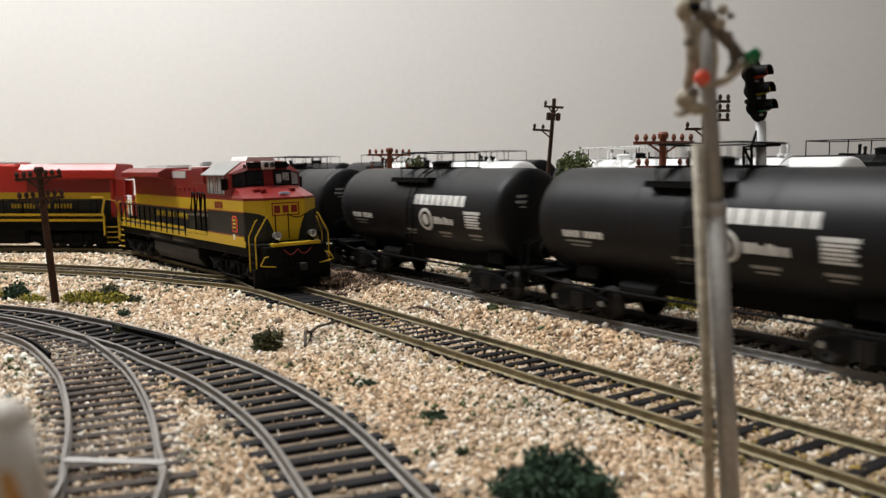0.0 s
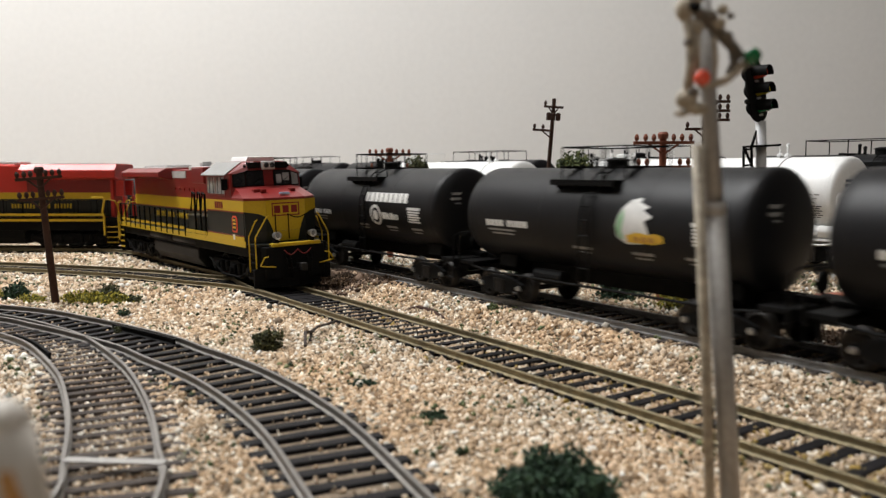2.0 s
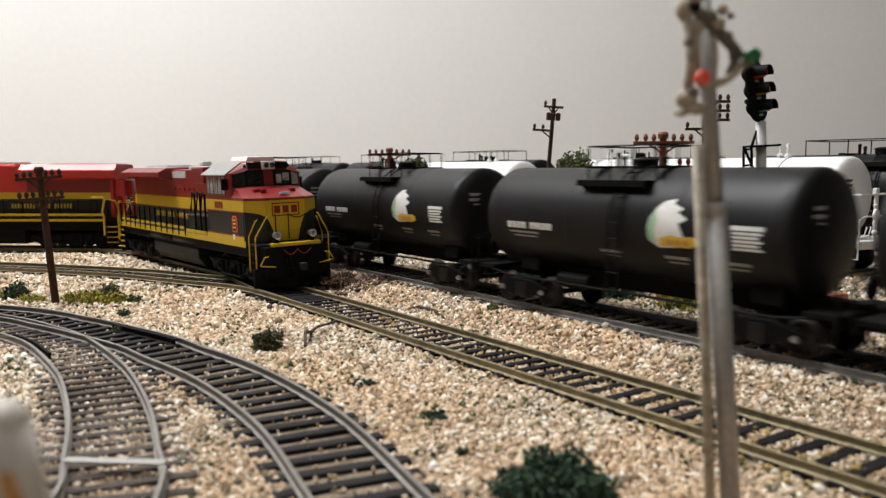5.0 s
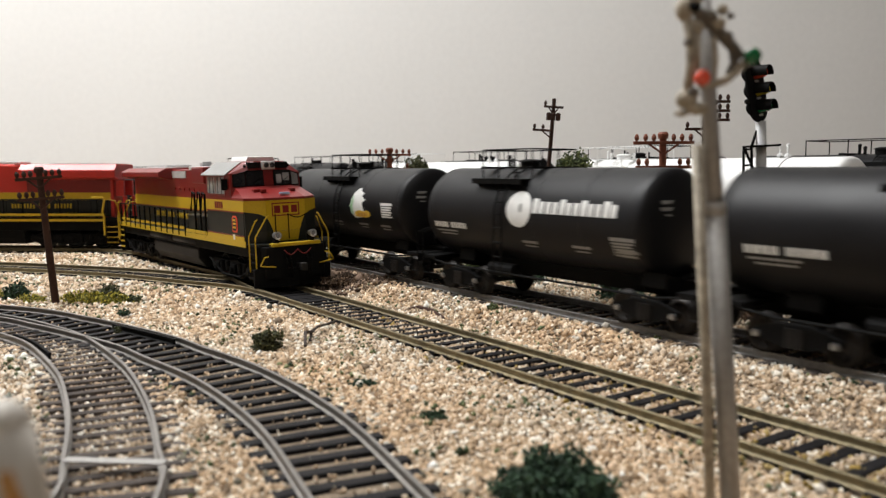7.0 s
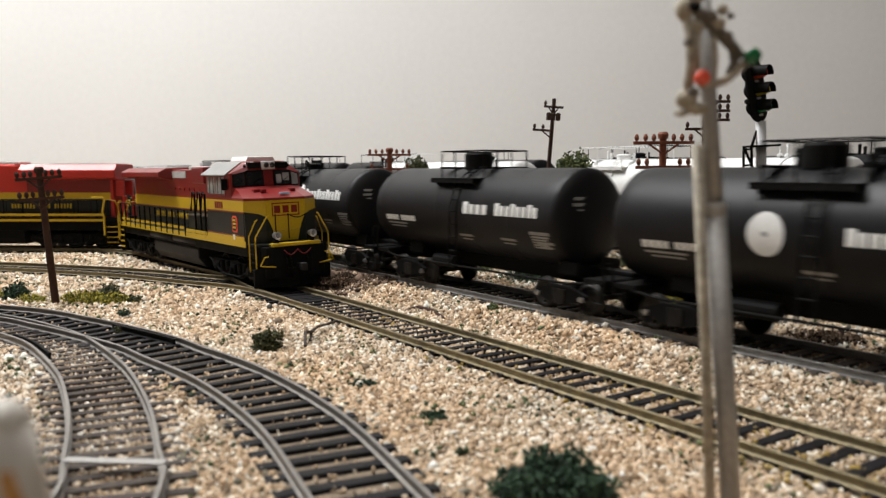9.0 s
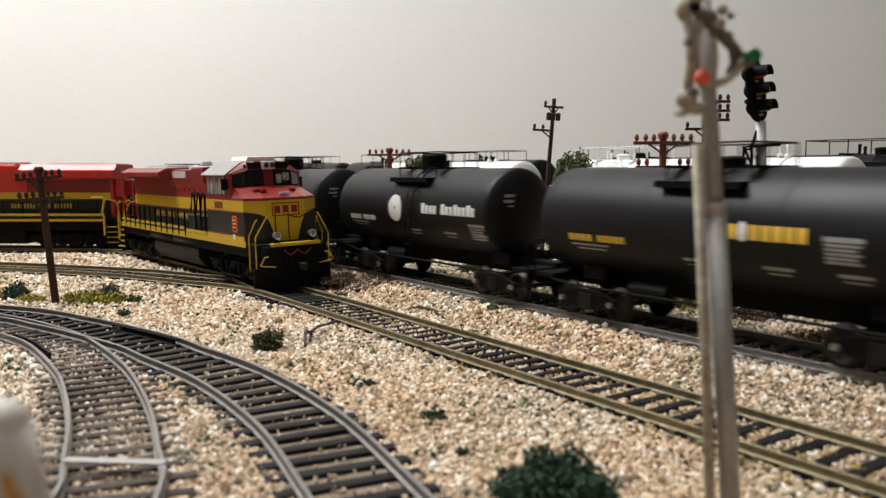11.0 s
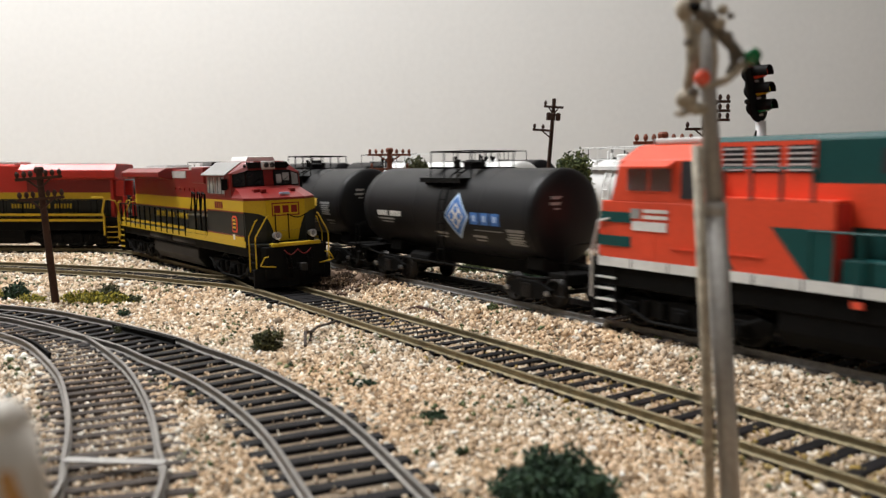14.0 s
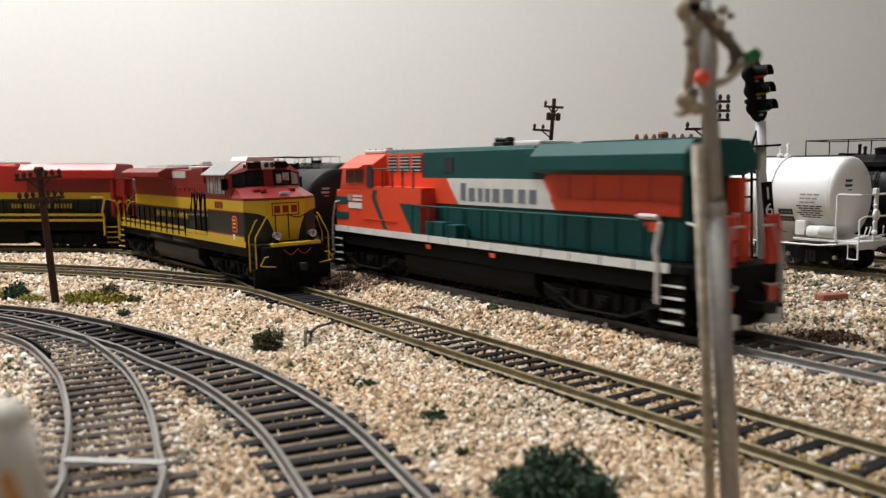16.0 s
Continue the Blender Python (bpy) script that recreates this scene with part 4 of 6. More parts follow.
# ---- the moving train: nine marked cars seen whole, two ahead, one locomotive behind ----
FIRST_FRONT, PITCH = 472.6, 136.2
STALEY = dict(art=art_staley, number=(18, -11, 17), panel=(102.5, -8), panelmark=M_MARK)
CORN = dict(art=art_corn, number=(18, -6, 22), panel=(106, -4), panelmark=M_MARK)
TRAIN_STYLES = [
    ("satin black tank car with white name bars and a round emblem", STALEY),
    ("satin black tank car with white name bars and a round emblem", STALEY),
    ("satin black tank car with white name bars and a round emblem", STALEY),
    ("satin black tank car with a white and gold leaf emblem", CORN),
    ("satin black tank car with a white and gold leaf emblem", CORN),
    ("satin black tank car with a white and gold leaf emblem", CORN),
    ("satin black tank car with a white disc and long name bars", dict(art=art_circle_small, ladder=17.5, ends=(-43.6, 61.5), number=(10, -14, 20), panel=(101, -24))),
    ("satin black tank car with white name bars and a tall dome", dict(art=art_text, ladder=8.5, ends=(-43.6, 66.0), number=(9.5, -10, 22), panel=(100.4, -26), dome=6.5)),
    ("satin black tank car with a large white disc, tall dome", dict(art=art_circle_text, ladder=5.0, ends=(-43.0, 65.5), number=(12, -14, 22), panel=(101, -24), dome=6.5)),
    ("satin black tank car with yellow name bars", dict(art=art_yellow, ends=(-51.5, 62.5), number=(17, -14, 23), panel=(100, -8), mark=M_MARK_YEL, panelmark=M_MARK_GREY)),
    ("satin black tank car with a blue and white diamond emblem", dict(art=art_diamond, ends=(-48.5, 61.0), number=(18, -5, 19), panel=(104, -26))),
]
train = []
for i, (label, style) in enumerate(TRAIN_STYLES):
    car, axles = tank_car(label, style, M_TANK)
    train.append((car, axles, FIRST_FRONT - PITCH * i - 68.1))


# ---- parked tank cars in the yard ----
WHITE = dict(art=art_plain, rail=26.0, ladder=68.0, ends=(-53.5, 94.0), longer=36.0)
white_car, _ = tank_car("clean white tank car with black data bars, parked in the yard", WHITE, M_WHITE, 17.5, "parked tank cars")
white_car.matrix_world = at_mm(*plan(352, 239), RAIL_E, 0, 0, HEAD) @ Matrix.Scale(1.06, 4)
for s in (459,):
    copy_thing(white_car, at_mm(*plan(352, s), RAIL_E, 0, 0, HEAD))
dark_car, _ = tank_car("plain black tank car parked on the rear yard track", dict(art=art_none, number=(20, -4, 20), rail=30.0), M_TANK, 17.5, "parked tank cars")
dark_car.matrix_world = at_mm(*plan(405, 190), RAIL_E, 0, 0, HEAD) @ Matrix.Scale(1.1, 4)
for s in (345, 500, 655, 810):
    copy_thing(dark_car, at_mm(*plan(405, s), RAIL_E, 0, 0, HEAD))

# ---- locomotives ----


def loco_truck(parent, x, gauge, material=M_BLACK):
    tr = part("truck", box(B(), -24, 24, -gauge / 2 - 1, gauge / 2 + 1, 7.0, 10.5, 0.5), material, parent)
    tr.matrix_local = at_mm(x, 0, 0)
    for side in (1, -1):
        y0, y1 = sorted((side * (gauge / 2 + 2.2), side * (gauge / 2 + 4.6)))
        bm = B()
        prism(bm, [(-27, 5.2), (-27, 8.2), (-22, 9.8), (-8, 9.0), (0, 10.2), (8, 9.0), (22, 9.8), (27, 8.2), (27, 5.2), (21, 3.2), (13, 3.4), (9, 5.0), (3, 3.2), (-3, 3.2), (-9, 5.0), (-13, 3.4), (-21, 3.2)], "y", y0, y1, 0.35)
        part("side_frame", bm, material, tr)
        ye = side * (gauge / 2 + 5.0)
        bm = B()
        for k in (-18, 0, 18):
            box(bm, k - 2.6, k + 2.6, min(ye, ye + side * 0.9), max(ye, ye + side * 0.9), 3.6, 8.2, 0.4)
            lathe(bm, [(-0.3, 1.7), (1.4 * side, 1.4)], (k, ye + side * 0.5, 5.8), "y", 12)
        part("journal_box", bm, M_BLACK, tr)
        bm = B()
        for k in (-12.5, -6.5, 6.5, 12.5):
            tube(bm, [(k, ye, 4.4), (k, ye, 9.0)], 1.1, 10)
        part("spring", bm, M_BLACK, tr)
        part("brake_pipe", tube(B(), [(-25, ye + side, 9.2), (-10, ye + side * 1.4, 3.2), (10, ye + side * 1.4, 3.2), (25, ye + side, 9.2)], 0.5, 6), M_BLACK, tr)
    return [wheelset(parent, x + k, gauge / 2, 5.8) for k in (-18, 0, 18)]


def panel(name, outline, y, thick, material, parent, label=""):
    """A thin painted sheet on a flank, its outline in x and z, one on each side of the car."""
    for side in (1, -1):
        a, b = sorted((side * y, side * (y + thick)))
        ob = part(name, prism(B(), outline, "y", a, b), material, parent, label)
    return ob


def rect(x0, x1, z0, z1):
    return [(x0, z0), (x1, z0), (x1, z1), (x0, z1)]


def handrails(parent, xs, y, z0, z1, post_material, rail_material, side, dips=()):
    top = [(x, side * y, z1) for x in xs]
    r = part("handrail", tube(B(), top, 0.32, 6), rail_material, parent)
    for x in xs:
        bm = tube(B(), [(x, side * y, z0), (x, side * y, z1)], 0.45, 6)
        part("stanchion", bm, post_material, r)
    return r


def steps(parent, x, way, y, z_top, edge_material, frame_material):
    """A stair well at one corner: two cheeks and four treads."""
    for side in (1, -1):
        bm = B()
        for k in (0, 7.5):
            xx = x + way * k
            prism(bm, [(side * y, 3.5), (side * (y - 4.5), 3.5), (side * (y - 4.5), z_top), (side * y, z_top)], "x", xx - 0.35, xx + 0.35)
        s = part("stair", bm, frame_material, parent)
        for i in range(4):
            z = 4.0 + i * (z_top - 4.5) / 4
            a, b = sorted((side * (y - 4.2), side * (y + 0.3)))
            part("tread", box(B(), min(x, x + way * 7.5), max(x, x + way * 7.5), a, b, z, z + 0.55), edge_material, s)


def end_gear(t, x, way, rail_mat, body_mat, plow=True):
    """Pilot, plough, coupler, hoses and end rails at one end."""
    bm = B()
    box(bm, min(x, x - way * 3), max(x, x - way * 3), -16.5, 16.5, 3.4, 18.2, 0.4)
    part("pilot", bm, body_mat, t)
    if plow:
        bm = B()
        prism(bm, [(x + way * 0.2, -16.5), (x + way * 4.2, 0), (x + way * 0.2, 16.5), (x - way * 1.0, 16.5), (x + way * 2.8, 0), (x - way * 1.0, -16.5)], "z", 0.9, 8.2)
        part("snow_plough", bm, M_BLACK, t)
    coupler(t, x, way, 9.5)
    bm = B()
    for y in (-6, -4, 4, 6):
        tube(bm, [(x, y, 14), (x + way * 2.2, y, 12.0), (x + way * 2.4, y * 0.9, 7.0), (x + way * 1.4, y * 0.8, 5.0)], 0.38, 6)
    part("air_hose", bm, M_BLACK, t)
    for side in (1, -1):
        bm = B()
        tube(bm, [(x - way * 7, side * 17.4, 32), (x - way * 3, side * 17.6, 31), (x - way * 0.5, side * 17.6, 22), (x - way * 0.5, side * 17.6, 8)], 0.45, 6)
        part("corner_rail", bm, rail_mat, t)
        bm = B()
        tube(bm, [(x + way * 0.8, side * 4, 31), (x + way * 1.0, side * 9.5, 31), (x + way * 0.9, side * 13.5, 22.5), (x + way * 0.9, side * 13.5, 13.0)], 0.42, 6)
        part("end_rail", bm, rail_mat, t)
        bm = B()
        tube(bm, [(x + way * 0.9, side * 6.5, 15.0), (x + way * 1.4, side * 8.0, 14.2), (x + way * 1.6, side * 12.5, 14.6), (x + way * 1.2, side * 12.5, 17.5)], 0.32, 6)
        part("uncoupling_lever", bm, rail_mat, t)


def cab_shape(bm, xf, xr, xs, zlo, zhi, zeave, y, crown):
    """A cab with a raked front (xs at its foot, xf at its brow) and a chamfered roof."""
    sec = [(-y, zlo), (-y, zeave), (-y * 0.62, zhi - 0.6), (-crown, zhi), (crown, zhi), (y * 0.62, zhi - 0.6), (y, zeave), (y, zlo)]
    def slope(z):
        return xs + (xf - xs) * (z - zlo) / (zhi - zlo)
    va = [bm.verts.new((slope(z), a, z)) for a, z in sec]
    vb = [bm.verts.new((xr, a, z)) for a, z in sec]
    n = len(sec)
    fs = [bm.faces.new(va), bm.faces.new(vb[::-1])] + [bm.faces.new((va[i], vb[i], vb[(i + 1) % n], va[(i + 1) % n])) for i in range(n)]
    es = list({e for f in fs for e in f.edges})
    bmesh.ops.bevel(bm, geom=es, offset=0.35, segments=2, affect="EDGES", profile=0.5)
    return bm


def windows(t, cab, xw0, xw1, xf, z0, z1, y, shade_mat, frame_mat):
    """Two side panes and two windscreen panes, with frames and a sunshade."""
    mid = (xw0 + xw1) / 2
    for side in (1, -1):
        for a, b in ((xw0, mid - 0.5), (mid + 0.5, xw1)):
            y0, y1 = sorted((side * (y + 0.02), side * (y + 0.25)))
            fr = part("window_frame", box(B(), a - 0.5, b + 0.5, y0, y1, z0 - 0.5, z1 + 0.5, 0.1), frame_mat, cab)
            y0, y1 = sorted((side * (y + 0.27), side * (y + 0.4)))
            part("pane", box(B(), a, b, y0, y1, z0, z1), M_GLASS, fr)
        bm = B()
        prism(bm, [(side * y, z1 + 2.2), (side * (y + 3.2), z1 + 0.6), (side * (y + 3.2), z1 + 0.2), (side * y, z1 + 1.6)], "x", xw0 - 1, xw1 + 1)
        part("sunshade", bm, shade_mat, cab)


def kcs_locomotive(at):
    """Parked road locomotive with a broad nose; front at +x; d counts back from the front."""
    L = 196.0
    def X(d):
        return L / 2 - d
    t = thing("diesel_locomotive", "red, yellow and black model diesel locomotive parked on the siding", "locomotive", "locomotives")
    part("underframe", box(B(), X(198), X(6), -16.5, 16.5, 13.0, 18.4, 0.4), M_BLACK, t)
    part("walkway", prism(B(), [(X(200), -17.5), (X(12), -17.5), (X(1), -11.5), (X(1), 11.5), (X(12), 17.5), (X(200), 17.5)], "z", 18.4, 19.0), M_DARK, t)
    panel("sill_stripe", rect(X(196), X(13), 17.4, 20.0), 17.55, 0.35, M_YELLOW, t, "yellow sill stripe")
    bm = B()
    prism(bm, [(-13.5, 13.5), (-15.5, 11.5), (-15.5, 7.0), (-12.0, 2.6), (12.0, 2.6), (15.5, 7.0), (15.5, 11.5), (13.5, 13.5)], "x", X(142), X(75), 0.5)
    part("fuel_tank", bm, M_FUEL, t)
    for side in (1, -1):
        for d in (91, 128):
            bm = B()
            lathe(bm, [(-17, 1.0), (-16, 2.4), (16, 2.4), (17, 1.0)], (X(d), side * 14.6, 15.4), "x", 14)
            part("air_reservoir", bm, M_FUEL, t, "", True)
    axles = loco_truck(t, X(34), 19.5) + loco_truck(t, X(167), 19.5)
    # long hood: black skirt, yellow band, red upper works
    hood = part("hood", box(B(), X(192), X(56), -9.0, 9.0, 19.0, 51.0, 0.5), M_RED, t)
    panel("lower_panel", rect(X(191), X(44.5), 19.2, 30.6), 9.02, 0.3, M_DARK, hood, "black hood doors")
    panel("band", rect(X(191), X(44.5), 30.6, 36.4), 9.02, 0.32, M_YELLOW, hood, "golden yellow band")
    panel("pinstripe", rect(X(191), X(44.5), 30.1, 30.6), 9.1, 0.3, M_RED, hood, "thin red line")
    for d in range(50, 180, 9):
        panel("door_seam", rect(X(d) - 0.15, X(d) + 0.15, 20, 30), 9.05, 0.3, M_BLACK, hood)
    for d in range(86, 124, 7):
        panel("latch", rect(X(d) - 0.4, X(d) + 0.4, 40, 41.4), 9.05, 0.5, M_RED, hood)
    for d in [152 - i * 2.7 for i in range(6)] + [133 - i * 2.7 for i in range(4)] + [119 - i * 2.7 for i in range(8)]:
        panel("lettering_bar", rect(X(d) - 0.75, X(d) + 0.75, 25.0, 28.0), 9.33, 0.17, M_YELLOW, hood, "yellow letter-sized bar")
    bm = B()
    prism(bm, [(-9.2, 45.5), (-16.8, 47.0), (-16.8, 49.8), (-12.5, 51.8), (12.5, 51.8), (16.8, 49.8), (16.8, 47.0), (9.2, 45.5)], "x", X(191), X(124), 0.3)
    wing = part("radiator_wing", bm, M_RED, t)
    part("radiator_top", box(B(), X(186), X(128), -11.5, 11.5, 51.7, 52.3, 0.2), M_ROOF, wing, "pale grey radiator grilles")
    panel("side_grille", rect(X(128), X(104), 46.6, 50.2), 9.02, 0.4, M_ROOF, hood, "pale grey intake grille")
    bm = B()
    box(bm, X(98), X(72), -9.6, 9.6, 50.8, 52.6, 0.5)
    part("hood_roof", bm, M_ROOF, t, "pale grey roof section")
    part("blower_housing", box(B(), X(79), X(63), -15.5, 15.5, 44.4, 52.4, 0.7), M_RED, t, "red blower housing behind the cab")
    for d in (140, 156, 172):
        bm = B()
        lathe(bm, [(0, 7.2), (1.1, 7.2), (1.15, 6.2), (0.5, 6.0), (0.5, 1.4), (1.3, 1.2)], (X(d), 0, 52.2), "z", 24)
        part("roof_fan", bm, M_ROOF, t, "pale grey roof fan")
    bm = B()
    for k in (-1.6, 0, 1.6):
        lathe(bm, [(-3, 0.35), (1.5, 0.5), (3, 1.0)], (X(100), k, 54.0), "x", 10)
    box(bm, X(101), X(99), -2.2, 2.2, 51.5, 53.6, 0.2)
    part("horn", bm, M_SILVER, t)
    # cab: chamfered roof, a front of three facets
    def faceted(bm, d_mid, d_edge, y_mid, y_edge, d_rear, levels):
        """A body whose front has a flat middle and two facets swept back; levels: (z, width factor, setback)."""
        rings = []
        for z, k, back in levels:
            rings.append([bm.verts.new((X(d + back), y * k, z)) for d, y in ((d_rear - back, -y_edge), (d_edge, -y_edge), (d_mid, -y_mid), (d_mid, y_mid), (d_edge, y_edge), (d_rear - back, y_edge))])
        for ra, rb in zip(rings, rings[1:]):
            for j in range(6):
                bm.faces.new((ra[j], ra[(j + 1) % 6], rb[(j + 1) % 6], rb[j]))
        bm.faces.new(rings[0][::-1])
        bm.faces.new(rings[-1])
        return bm
    cab = part("cab", faceted(B(), 24.0, 27.0, 11.0, 17.2, 56.0, [(37.0, 1, 0), (49.3, 1, 1.2), (53.6, 0.66, 1.6), (54.6, 0.55, 2.2)]), M_RED, t)
    part("cab_base", box(B(), X(56), X(15), -17.2, 17.2, 19.0, 37.2, 0.3), M_DARK, t)
    panel("cab_band", rect(X(56), X(14.4), 32.8, 37.5), 17.22, 0.28, M_YELLOW, t, "golden yellow band")
    panel("cab_stripe", rect(X(56), X(14.4), 20.0, 21.8), 17.5, 0.28, M_YELLOW, t, "thin yellow stripe")
    panel("cab_line", rect(X(56), X(14.4), 32.2, 32.8), 17.3, 0.28, M_RED, t, "thin red line")
    panel("low_line", rect(X(56), X(14.4), 21.9, 22.3), 17.3, 0.28, M_RED, t, "thin red line")
    for k in range(4):
        panel("number_bar", rect(X(45.6 - k * 2.4), X(43.9 - k * 2.4), 33.6, 36.6), 17.5, 0.15, M_RED, t, "red plain number bar")
    panel("shield", [(X(26.5), 23.4), (X(22.5), 23.4), (X(21.6), 24.6), (X(21.6), 29.2), (X(22.6), 30.8), (X(26.4), 30.8), (X(27.4), 29.2), (X(27.4), 24.6)], 17.25, 0.2, M_ORANGE, t, "orange shield emblem")
    panel("shield_core", [(X(25.9), 24.2), (X(23.1), 24.2), (X(22.5), 25.2), (X(22.5), 28.8), (X(23.2), 30.0), (X(25.8), 30.0), (X(26.5), 28.8), (X(26.5), 25.2)], 17.46, 0.1, M_DARK, t, "dark field of the shield")
    for k in range(3):
        panel("shield_bar", rect(X(26.0), X(23.0), 25.2 + k * 1.6, 26.1 + k * 1.6), 17.57, 0.08, M_MARK_YEL, t, "small yellow bar")
    panel("placard", rect(X(25.5), X(23.6), 20.3, 22.6), 17.8, 0.1, M_MARK, t, "small white placard")
    # side windows painted pale for a lit cab, and grey roof slopes over them
    for side in (1, -1):
        y0, y1 = sorted((side * 17.22, side * 17.5))
        fr = part("window_frame", box(B(), X(54), X(33), y0, y1, 39.4, 48.6, 0.1), M_RED, cab)
        for a, b in ((53.2, 43.9), (43.1, 33.8)):
            y0, y1 = sorted((side * 17.52, side * 17.7))
            part("pane", box(B(), X(a), X(b), y0, y1, 40.2, 47.8), M_PANE, fr, "side window painted pale for the lit cab behind")
        for d in (50.2, 46.0, 40.6, 36.6):
            y0, y1 = sorted((side * 17.71, side * 17.85))
            part("glazing_bar", box(B(), X(d) - 0.16, X(d) + 0.16, y0, y1, 40.2, 47.8), M_FUEL, fr)
        bm = B()
        prism(bm, [(side * 18.8, 48.4), (side * 18.8, 48.9), (side * 10.6, 54.5), (side * 10.6, 53.9)], "x", X(58), X(30))
        part("sunshade", bm, M_GREYROOF, cab, "grey roof slope above the window")
        part("mirror", box(B(), X(31), X(30.4), min(side * 17.3, side * 20), max(side * 17.3, side * 20), 42, 47, 0.1), M_BLACK, t)
    # windscreens lie on the front facets, dark on one side, light painted in pale on the other
    def front(y, z):
        edge = max(0.0, (abs(y) - 11.0) / 6.2)
        return X(24.0 + 3.0 * edge + 1.2 * (z - 37.0) / 12.3)
    def sheet(outline, lift, thick):
        bm = B()
        va = [bm.verts.new((front(y, z) + lift, y, z)) for y, z in outline]
        vb = [bm.verts.new((front(y, z) + lift - thick, y, z)) for y, z in outline]
        n = len(outline)
        bm.faces.new(va)
        bm.faces.new(vb[::-1])
        for q in range(n):
            bm.faces.new((va[q], va[(q + 1) % n], vb[(q + 1) % n], vb[q]))
        return bm
    for w in (-1, 1):
        fr = part("windscreen_frame", sheet([(w * 2.4, 43.4), (w * 10.9, 43.2), (w * 10.9, 50.4), (w * 2.4, 50.6)][::w], 0.3, 0.5), M_BLACK, cab, "black windscreen frame")
        part("windscreen_corner", sheet([(w * 11.1, 43.2), (w * 16.4, 43.2), (w * 16.2, 48.8), (w * 11.1, 50.2)][::w], 0.3, 0.5), M_BLACK, cab, "black corner window frame")
        part("pane", sheet([(w * 3.0, 44.0), (w * 10.5, 43.8), (w * 10.5, 49.8), (w * 3.0, 50.0)][::w], 0.5, 0.15), M_PANE_DARK, fr, "dark glossy windscreen pane")
        part("corner_pane", sheet([(w * 11.5, 43.8), (w * 15.8, 43.8), (w * 15.6, 48.4), (w * 11.5, 49.6)][::w], 0.5, 0.15), M_PANE_DARK if w < 0 else M_PANE, cab, "corner window pane")
    for a, b, lo, hi in ((3.6, 6.2, 44.4, 48.6), (6.8, 10.0, 45.6, 49.2)):
        part("bright_pane", sheet([(a, lo), (b, lo), (b, hi), (a, hi)], 0.7, 0.1), M_PANE, cab, "pale sheet painting in light seen through the cab windows")
    for y0, y1 in ((4.0, 9.4), (-9.4, -4.0)):
        part("wiper", tube(B(), [(front(y0, 43.4) + 0.9, y0, 43.4), (front(y1, 47.5) + 0.9, y1, 47.5)], 0.16, 5), M_BLACK, cab)
    bm = B()
    box(bm, X(27), X(23.6), -3.0, 3.0, 50.8, 54.6, 0.4)
    hl = part("headlight_housing", bm, M_ROOF, t, "pale grey headlight box")
    for y in (-1.45, 1.45):
        part("headlight", lathe(B(), [(0, 1.15), (0.5, 1.15), (0.6, 0.8), (0.3, 0.4)], (X(23.5), y, 52.8), "x", 16), M_GRILLE, hl, "round headlight")
    for y in (-6.6, 6.6):
        part("number_board", box(B(), X(27), X(24.4), y - 3.0, y + 3.0, 51.4, 54.2, 0.3), M_BLACK, t, "dark number board")
    for y in (-10.6, 10.6):
        part("class_light", lathe(B(), [(0, 0.7), (0.5, 0.7), (0.7, 0.3)], (X(26.6), y, 52.6), "x", 12), M_BLACK, t)
    bm = B()
    prism(bm, [(-7.5, 54.4), (-6.2, 56.8), (6.2, 56.8), (7.5, 54.4)], "x", X(50), X(32), 0.5)
    part("air_conditioner", bm, M_WHITE, t, "white air conditioner on the cab roof")
    # nose: black lower body, yellow upper band, red sloping top
    nose = part("nose", faceted(B(), 9.0, 14.0, 9.5, 17.0, 26.0, [(19.0, 1, 0.6), (24.0, 1, 0), (37.6, 1, 0.6)]), M_DARK, t, "near-black nose")
    part("nose_top", faceted(B(), 8.8, 13.8, 9.6, 17.25, 28.0, [(37.62, 1, 0.6), (38.6, 1, 0.8), (41.2, 0.93, 7.5), (43.4, 0.9, 14.0)]), M_RED, nose, "red sloping nose top")
    def nose_x(y, z):
        return X(9.0 + 5.0 * max(0.0, (abs(y) - 9.5) / 7.5) + (0.6 * (z - 24.0) / 13.6 if z > 24 else 0.12 * (24.0 - z)))
    def skin(name, outline, lift, thick, material, label):
        bm = B()
        va = [bm.verts.new((nose_x(y, z) + lift, y, z)) for y, z in outline]
        vb = [bm.verts.new((nose_x(y, z) + lift - thick, y, z)) for y, z in outline]
        n = len(outline)
        bm.faces.new(va)
        bm.faces.new(vb[::-1])
        for q in range(n):
            bm.faces.new((va[q], va[(q + 1) % n], vb[(q + 1) % n], vb[q]))
        return part(name, bm, material, nose, label)
    skin("nose_face", [(-9.5, 37.5), (-9.5, 30.6), (-8.4, 29.2), (-7.2, 26.4), (-6.4, 24.1), (6.4, 24.1), (7.2, 26.4), (8.4, 29.2), (9.5, 30.6), (9.5, 37.5)], 0.3, 0.6, M_YELLOW, "golden yellow nose panel")
    skin("nose_foot", [(-6.4, 24.0), (-5.6, 19.6), (5.6, 19.6), (6.4, 24.0)], 0.3, 0.6, M_YELLOW, "golden yellow nose panel")
    for w in (-1, 1):
        skin("nose_facet", [(w * 9.6, 37.5), (w * 9.6, 30.6), (w * 12.0, 31.8), (w * 17.1, 32.8), (w * 17.1, 37.5)][::w], 0.3, 0.6, M_YELLOW, "golden yellow nose facet")
